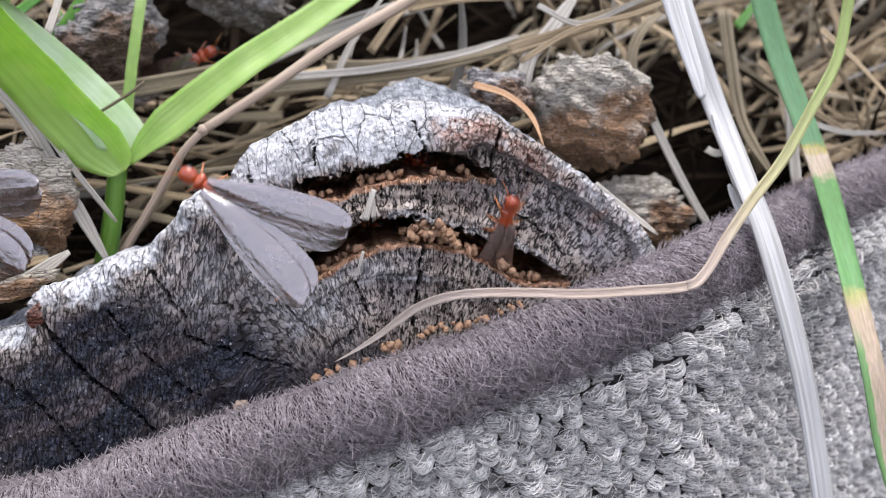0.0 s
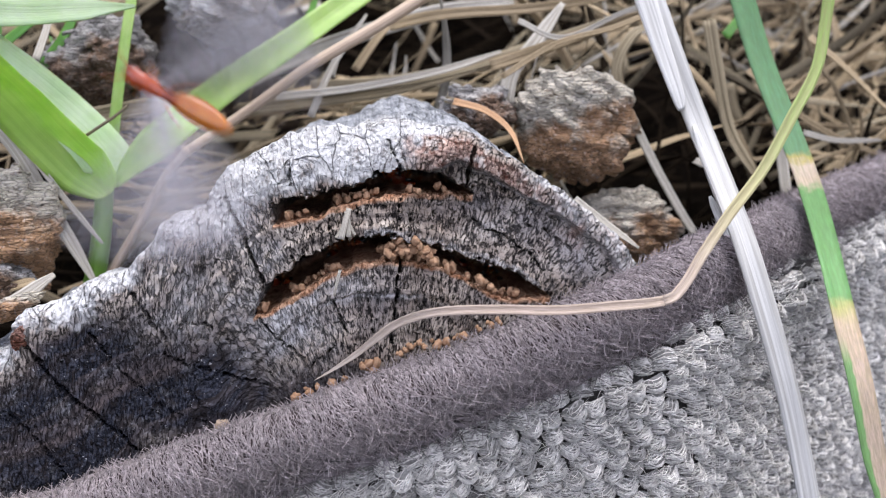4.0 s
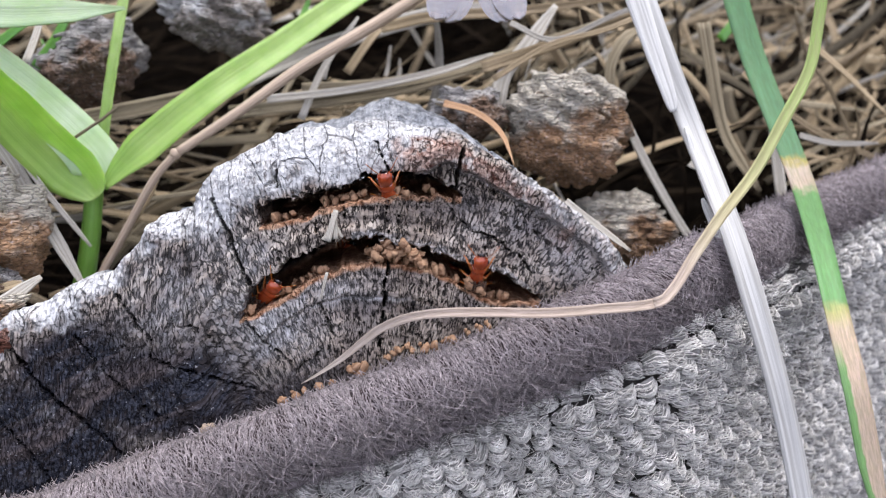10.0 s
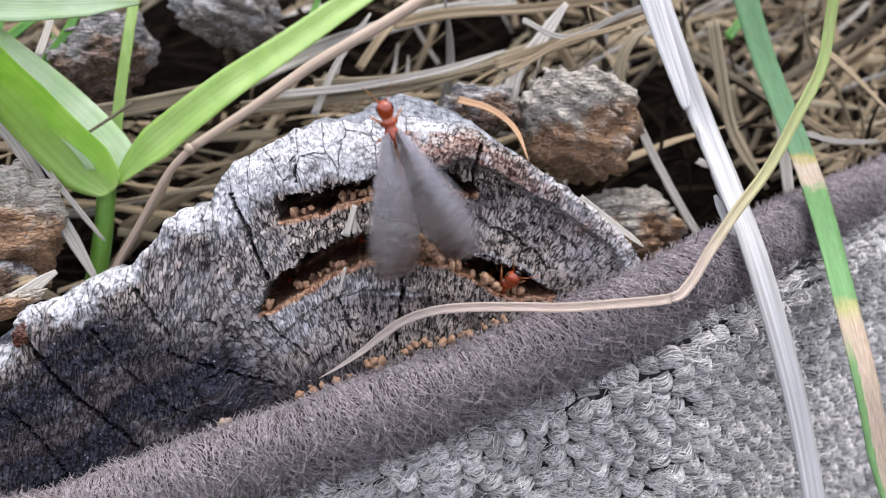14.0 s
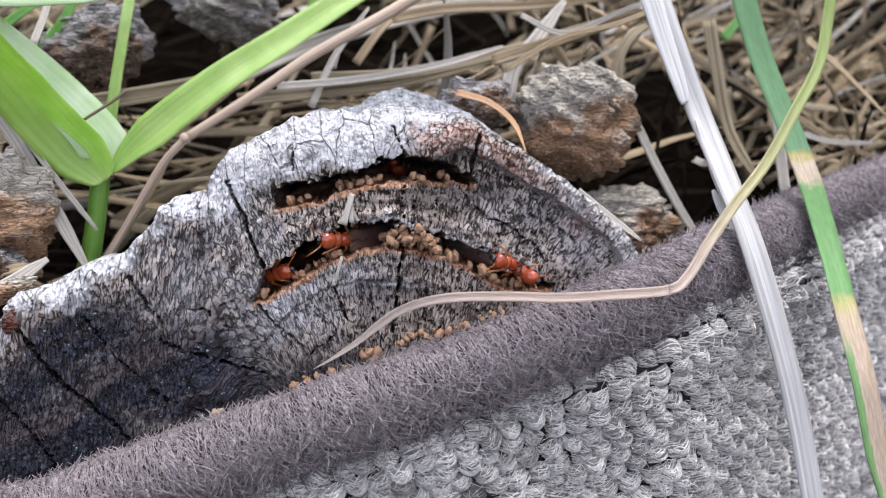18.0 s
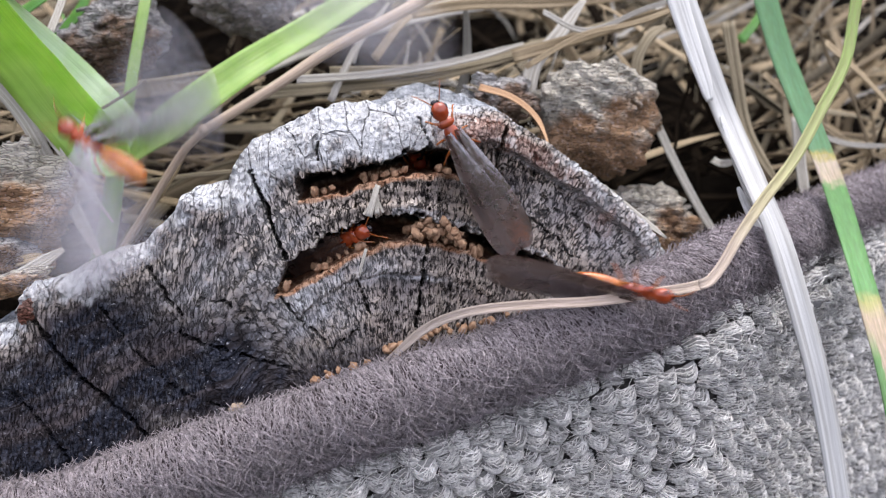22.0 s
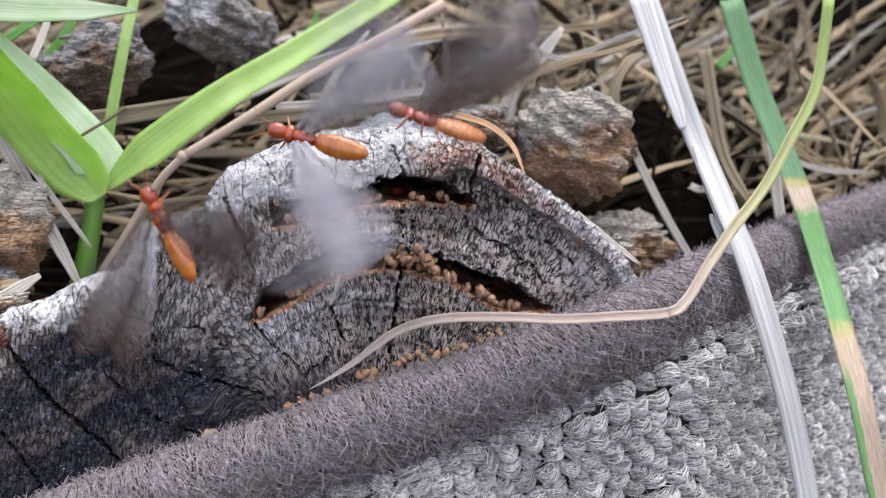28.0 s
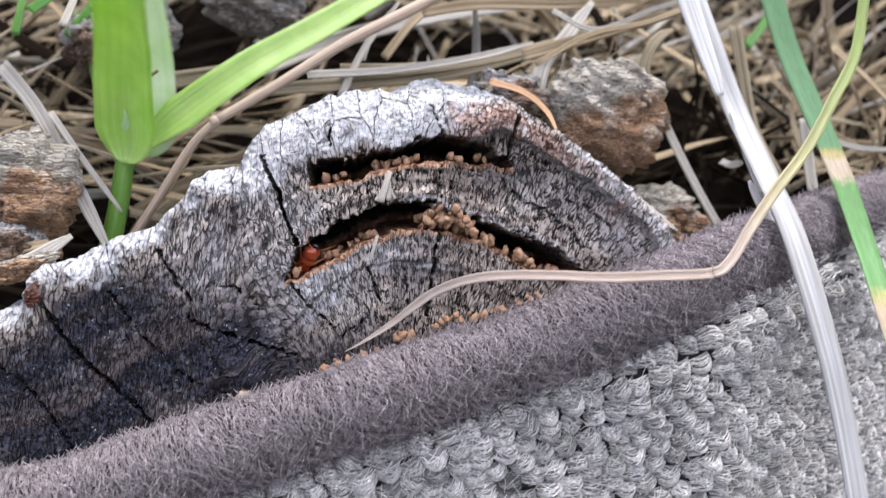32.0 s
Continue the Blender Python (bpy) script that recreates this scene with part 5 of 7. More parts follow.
def thatch():
    """The mat of dead grass on the bank: far too many blades to count."""
    r = random.Random(11)
    # hollows in the mat, where the shade-coloured soil shows
    hollows = [(p, q) for p, q in zip([(4.10, 3.00, 0.46), (3.86, 3.00, 1.65), (4.75, 3.00, -0.04), (-2.98, 3.00, 2.16), (-2.74, 3.00, 2.59), (-0.45, 3.00, 2.51), (3.32, 3.00, 0.48), (1.39, 3.00, 2.58), (-4.40, 3.00, -0.23)], (0.55, 0.5, 0.5, 0.7, 0.5, 0.55, 0.5, 0.4, 0.5))]

    def hollow(p):
        for (hx, hy, hz), size in hollows:
            grow = (p.y + 9.5) / 12.5
            if (p.x / grow - hx) ** 2 + ((p.z - 1.0) / grow - (hz - 1.0)) ** 2 < size * size:
                return True
        return False

    for kind, count, label in ((M_LITTER, 600, "grass litter under the thatch, blackened to stand for shade"), (M_STRAW_GREY, 420, "grey dead grass thatch"), (M_STRAW, 620, "tan dead grass thatch"), (M_STRAW_PALE, 110, "bleached grass litter")):
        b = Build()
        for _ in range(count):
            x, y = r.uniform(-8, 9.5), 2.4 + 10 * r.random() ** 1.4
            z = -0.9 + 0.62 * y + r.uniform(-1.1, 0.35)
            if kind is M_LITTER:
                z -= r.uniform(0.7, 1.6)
            if -5.5 < x < -0.6 and y < 4.5:
                z -= 0.8
            if abs(x - 4.4) < 1.0 and y < 4:
                z -= 1.0
            a = r.gauss(0.3, 0.5) + (math.pi if r.random() < 0.5 else 0)
            if x > 2.6:
                a += r.gauss(0.5, 0.7)
            ln = r.uniform(1.4, 5.2)
            p = Vector((x, y, z))
            pts, lift = [p], r.gauss(0.1, 0.3)
            bend = r.gauss(0, 0.11)
            for q in range(6):
                a += bend + r.gauss(0, 0.06)
                lift += r.gauss(-0.08, 0.12)
                pts.append(pts[-1] + Vector((math.cos(a), -0.25 * lift + 0.2 * r.gauss(0, 1), math.sin(a) * 0.8 + lift * 0.3)) * ln / 6)
            if kind is not M_LITTER and sum(hollow(q) for q in pts) > 0:
                continue
            w = r.uniform(0.03, 0.08) + 0.14 * r.random() ** 2.5
            b.strip(smooth_path(pts, 3), taper(19, w, w * r.uniform(0.5, 1.0), 0.2), (r.gauss(0, 0.4), -1, r.uniform(0.1, 0.9)), r.uniform(0.05, 0.3), 0.012, r.uniform(-2.0, 2.0), r.uniform(0.1, 0.85), 2)
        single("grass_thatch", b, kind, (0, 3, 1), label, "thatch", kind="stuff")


def chunk(name, at, size, material, label, seed, rough=0.32, spin=0.0):
    """A crumbling piece of wood: a rough core with flakes that stand off it."""
    r = random.Random(seed)
    turn = Matrix.Rotation(spin, 3, "Y")
    root = thing(name, at, label, "wood chunk", "rotten wood beside the log")
    b = Build()
    b.lump(at, size, seed, rough, 1.5, 60, 90, turn)
    for i, p in enumerate(b.v):
        q = Vector(p) - Vector(at)
        lay = turn.inverted() @ q
        fib = noise.noise(Vector((lay.x * 2, lay.y * 3, lay.z * 14 + seed)))
        pit = noise.noise(q * 7 + Vector((seed, 0, 0)))
        grit = noise.noise(q * 19)
        b.v[i] = tuple(Vector(p) + q.normalized() * (0.06 * fib + 0.05 * pit + 0.02 * grit) * min(1, size[0] * 1.6))
    part("core", b, material, root)
    for _ in range(9):
        d = Vector((r.gauss(0, 1), -abs(r.gauss(0.6, 0.5)), r.gauss(0.2, 1))).normalized()
        c = Vector(at) + turn @ Vector((d.x * size[0], d.y * size[1], d.z * size[2])) * 0.97
        along = turn @ Vector((1, 0, 0.15 * r.gauss(0, 1)))
        ln = r.uniform(0.15, 0.4) * size[0]
        f = Build()
        f.strip([c - along * ln * 0.5, c, c + along * ln * 0.5], [0.05, 0.09, 0.04], d, 0.1, 0.03, r.uniform(-0.5, 0.5), r.uniform(0.3, 0.7))
        part("flake", f, material, root)
    return root


def chunks():
    chunk("rotten_wood_chunk", [(2.25, 1.90, 1.38)][0], (0.78, 0.7, 0.66), M_ROT, "rounded crumbling brown rotten wood chunk", 4, 0.3, 0.5)
    chunk("rotten_wood_chunk", [(3.00, 2.00, 0.04)][0], (0.6, 0.5, 0.5), M_ROT, "brown rotten wood chunk half hidden behind the log", 7)
    chunk("rotten_wood_chunk", [(-4.32, 1.30, 0.28)][0], (0.52, 0.5, 0.62), M_ROT, "pale crumbling rotten wood chunk", 9, 0.35)
    chunk("rotten_wood_chunk", [(-4.31, 0.90, -0.29)][0], (0.3, 0.3, 0.25), M_ROT_GREY, "small grey rotten wood chunk", 12)
    chunk("rotten_wood_chunk", [(-3.74, 2.90, 2.26)][0], (0.66, 0.6, 0.5), M_ROT_GREY, "split grey and brown rotten wood chunk", 15, 0.3, -0.5)
    chunk("rotten_wood_chunk", [(-2.21, 3.40, 2.94)][0], (0.72, 0.6, 0.45), M_ROT_PALE, "bleached grey rotten wood chunk under the grass", 18, 0.3, 0.4)
    chunk("rotten_wood_chunk", [(1.01, 1.90, 1.53)][0], (0.45, 0.5, 0.3), M_ROT_GREY, "grey wood crumbs behind the log", 22, 0.4)
    chunk("bark_crumb", [(-3.77, 0.02, -0.66)][0], (0.07, 0.05, 0.12), M_RUST, "reddish bark crumb on the log", 31, 0.3, 0.3)
    chunk("rotten_wood_chunk", [(-4.09, 0.50, -0.46)][0], (0.42, 0.2, 0.10), M_ROT, "yellowish sliver of rotten wood", 25, 0.3, -0.35)


def pellets():
    """Termite frass on the galleries' lower lips and along the cord."""
    r = random.Random(3)
    b = Build()
    b.lump((0, 0, 0), (0.05, 0.038, 0.04), 2, 0.55, 2.0, 8, 10)
    me = b.mesh("frass_pellet", M_FRASS)

    def drop(x, y, z, s):
        ob = new("frass_pellet", me)
        ob.matrix_world = W @ Matrix.LocRotScale(v3((x, y, z)), Euler((r.uniform(0, 6), r.uniform(0, 6), r.uniform(0, 6))), (s * r.uniform(0.8, 1.5), s, s))
        tagged(ob, "tan pellet of termite frass", "frass pellet", "frass pellets on the log")

    for line, spots, depth in ((GALLERY_LOW[0], ((0.12, 5), (0.38, 9), (0.5, 6), (0.75, 3), (0.9, 2)), 0.1), (GALLERY_LOW[1], ((0.03, 6), (0.2, 8), (0.3, 6), (0.72, 7), (0.82, 9), (0.9, 8)), 0.12)):
        n = len(line) - 1
        for at, count in spots:
            for _ in range(count):
                u = min(0.99, max(0.0, at + r.gauss(0, 0.035))) * n
                i, t = int(u), u - int(u)
                x = line[i][0] + (line[i + 1][0] - line[i][0]) * t
                z = line[i][1] + (line[i + 1][1] - line[i][1]) * t
                drop(x, depth + r.uniform(-0.03, 0.32), z + r.uniform(0.01, 0.07), r.uniform(0.5, 1.1))
    for x, z in [(-0.16, 0.11), (-0.07, 0.15), (-0.01, 0.11), (0.06, 0.16), (0.1, 0.09), (0.17, 0.12), (0.21, 0.05), (0.29, 0.03), (-0.03, 0.19), (0.14, 0.19), (0.03, 0.06), (0.24, 0.1), (0.35, -0.01), (-0.11, 0.07)]:
        for k in range(4):
            drop(x + r.uniform(-.05, .05), 0.02 + 0.07 * k, z + r.uniform(-.035, .045), r.uniform(0.5, 1.25))
    for x, z in [(-1.08, -1.35), (-0.98, -1.31), (-0.94, -1.33), (-0.87, -1.26), (-0.71, -1.23), (-0.6, -1.19), (-0.4, -1.06), (-0.34, -1.03), (-0.31, -1.09), (-0.26, -1.03), (-0.01, -0.94), (0.04, -0.9), (0.1, -0.87), (0.18, -0.83), (0.23, -0.88), (0.37, -0.85), (0.46, -0.83), (0.58, -0.78), (0.64, -0.77), (0.81, -0.71), (0.93, -0.67), (1.02, -0.65)]:
        drop(x, -0.05, z, r.uniform(0.6, 1.05))
        drop(x + r.uniform(-.06, .06), -0.03, z + r.uniform(-.02, .04), r.uniform(0.35, 0.7))


def splinters():
    torn = thing("wood_splinter", [(-0.51, -0.03, 0.56)][0], "small white splinter hanging over the gallery", "splinter")
    for pts, w0, w1 in (([(-0.49, -0.03, 0.57), (-0.53, -0.07, 0.44), (-0.58, -0.10, 0.27)], 0.05, 0.07), ([(-0.52, -0.02, 0.54), (-0.50, -0.06, 0.42), (-0.50, -0.09, 0.29)], 0.04, 0.05), ([(-0.56, -0.06, 0.38), (-0.61, -0.08, 0.31), (-0.63, -0.09, 0.29)], 0.03, 0.025), ([(-0.48, -0.05, 0.40), (-0.45, -0.07, 0.33), (-0.43, -0.08, 0.31)], 0.025, 0.02)):
        b = Build()
        p = smooth_path(pts, 5)
        b.strip(p, [w0 + (w1 - w0) * i / (len(p) - 1) for i in range(len(p))], fold=0.15, thick=0.018, twist=0.3, tint=0.6)
        part("fibre", b, M_STRAW_PALE, torn)
    b = Build()
    b.strip(smooth_path([(-0.60, -0.02, -0.05), (-0.64, -0.04, -0.19), (-0.67, -0.03, -0.32)], 4), 0.03, thick=0.012, tint=0.7)
    single("wood_splinter", b, M_STRAW_PALE, [(-0.60, -0.02, -0.05)][0], "thin white splinter on the log", "splinter")
    b = Build()
    b.lump([(-1.85, -0.04, -1.63)][0], (0.08, 0.05, 0.06), 5, 0.5, 2.5, 12, 16)
    single("moss_crumb", b, M_STALK, [(-1.85, -0.04, -1.63)][0], "tiny yellow-brown crumb by the cord", "crumb")


# ---- winged termites ----
def ball(b, at, size, tint=0.5, rings=10, segs=14, pinch=0.0):
    verts, faces = [], []
    for i in range(rings + 1):
        th = math.pi * i / rings
        for k in range(segs):
            ph = 2 * math.pi * k / segs
            x = math.cos(th)
            r = math.sin(th) * (1 - pinch * x)
            verts.append((at[0] + size[0] * x, at[1] + size[1] * r * math.cos(ph), at[2] + size[2] * r * math.sin(ph)))
    for i in range(rings):
        for k in range(segs):
            a, c = i * segs + k, i * segs + (k + 1) % segs
            faces.append((a, c, c + segs, a + segs))
    b.add(verts, faces, tint)


def wing_mesh(length, width, side):
    """A long rounded wing that runs back from its hinge, with raised front veins."""
    b = Build()
    n, m = 18, 8
    top, faces = [], []
    for i in range(n + 1):
        u = 1 - (1 - i / n) ** 1.7
        w = width * (0.20 + 0.80 * math.sin(min(1.0, u * 1.5) * math.pi * 0.5) ** 1.2) * math.sqrt(max(0.0, 1 - max(0, (u - 0.72) / 0.28) ** 2.4)) + 0.001
        for j in range(m + 1):
            v = j / m - 0.5
            y = w * v - side * 0.10 * (w - 0.2 * width)
            z = 0.004 * math.sin(v * 14) * (1 - u * 0.6) - 0.035 * u * u + 0.05 * width * math.cos(math.pi * v)
            top.append((-length * u, y, z))
    for i in range(n):
        for j in range(m):
            a = i * (m + 1) + j
            faces.append((a, a + 1, a + m + 2, a + m + 1))
    b.add(top, faces, 0.5)
    k = len(top)
    low = [(x, y, z - 0.003) for x, y, z in top]
    b.add(low, [tuple(reversed(q)) for q in faces], 0.5)
    return b


HINGE = ((-0.20, 0.055, 0.075), (-0.27, 0.05, 0.066))
SPREAD = {"F": 1.5, "G": 1.0, "H": 1.0, "N": 6.0, "V": 15.0, "W": 32.0, "S": 40.0, "U": 78.0}


def wing_pose(pair, side, spread, flap):
    h = HINGE[pair]
    out = spread * (1.0 if pair == 0 else 0.72)
    lay = (1.5 if pair == 0 else 0.0) + min(10.0, max(0.0, spread - 2.0))
    turn = Matrix.Rotation(radians(-side * flap), 4, "X") @ Matrix.Rotation(radians(-side * out), 4, "Z") @ Matrix.Rotation(radians(lay), 4, "Y")
    return Matrix.Translation(Vector((h[0], side * h[1], h[2] + (0.012 if side > 0 else 0.0))) * CM) @ turn


def build_termite():
    root = new("winged_termite")
    root.empty_display_size = 0.002
    root["at"] = (0, 0, 0)
    tagged(root, "amber-red winged termite with long smoky wings", "termite", "winged termites leaving the log")
    b = Build()
    ball(b, (0.0, 0, 0), (0.098, 0.085, 0.07), pinch=-0.12)
    head = part("head", b, M_RED, root)
    for s in (-1, 1):
        b = Build()
        ball(b, (0.03, s * 0.074, 0.012), (0.024, 0.016, 0.024), rings=6, segs=8)
        part("eye", b, M_EYE, head, "small dark eye")
        b = Build()
        b.tube([(0.085, s * 0.035, 0.0), (0.13, s * 0.06, 0.02), (0.18, s * 0.09, 0.025), (0.24, s * 0.13, 0.01), (0.27, s * 0.16, -0.01)], [0.006, 0.0055, 0.005, 0.004, 0.003], 5)
        part("antenna", b, M_LIMB, head)
    b = Build()
    ball(b, (0.095, 0, -0.02), (0.035, 0.045, 0.025), rings=6, segs=8)
    part("mouthparts", b, M_EYE, head, "dark jaws")
    b = Build()
    ball(b, (-0.115, 0, 0.0), (0.055, 0.088, 0.05), pinch=0.1)
    part("pronotum", b, M_RED, root)
    b = Build()
    ball(b, (-0.26, 0, -0.005), (0.13, 0.078, 0.062))
    part("thorax", b, M_RED, root)
    b = Build()
    n, segs = 26, 16
    verts, faces = [], []
    for i in range(n + 1):
        u = i / n
        r = 0.105 * math.sin(math.pi * (0.10 + 0.86 * u)) ** 0.62 * (1 + 0.055 * math.cos(u * 9 * 2 * math.pi))
        if i in (0, n):
            r *= 0.3
        for k in range(segs):
            a = 2 * math.pi * k / segs
            verts.append((-0.36 - 0.52 * u, r * 1.05 * math.cos(a), r * 0.72 * math.sin(a) - 0.01))
    for i in range(n):
        for k in range(segs):
            a, c = i * segs + k, i * segs + (k + 1) % segs
            faces.append((a, c, c + segs, a + segs))
    b.add(verts, faces)
    part("abdomen", b, M_AMBER, root, "banded amber abdomen")
    for s in (-1, 1):
        for x, reach, sweep in ((-0.13, 0.13, 0.08), (-0.23, 0.145, -0.04), (-0.31, 0.17, -0.14)):
            b = Build()
            b.tube([(x, s * 0.05, -0.03), (x + sweep * 0.4, s * reach * 0.55, 0.015), (x + sweep * 0.8, s * reach * 0.9, -0.05), (x + sweep * 1.15, s * reach * 1.1, -0.095), (x + sweep * 1.3, s * reach * 1.25, -0.1)],
                   [0.018, 0.016, 0.011, 0.008, 0.006], 6)
            part("leg", b, M_LIMB, root)
    for pair, name, ln, wd in ((1, "hind_wing", 1.36, 0.40), (0, "fore_wing", 1.45, 0.37)):
        for s in (-1, 1):
            ob = new(name, wing_mesh(ln, wd, s).mesh(name, M_WING))
            ob.parent = root
            ob["side"], ob["pair"] = s, pair
            tagged(ob, "smoky translucent veined wing")
            ob.matrix_basis = wing_pose(pair, s, 2.0, 0.0)
    return root


def body_pose(x, y, z, heading, pitch, roll):
    """Head at x, y, z of the log's frame, nose along heading, back to the viewer unless rolled."""
    h, p = radians(heading), radians(pitch)
    flat = Vector((math.cos(h), 0, math.sin(h)))
    out = Vector((0, -1, 0))
    nose = flat * math.cos(p) + out * math.sin(p)
    back = out * math.cos(p) - flat * math.sin(p)
    back = Matrix.Rotation(radians(roll), 3, nose) @ back
    left = back.cross(nose)
    m = Matrix((nose, left, back)).transposed().to_4x4()
    return W @ Matrix.Translation(v3((x, y, z))) @ m


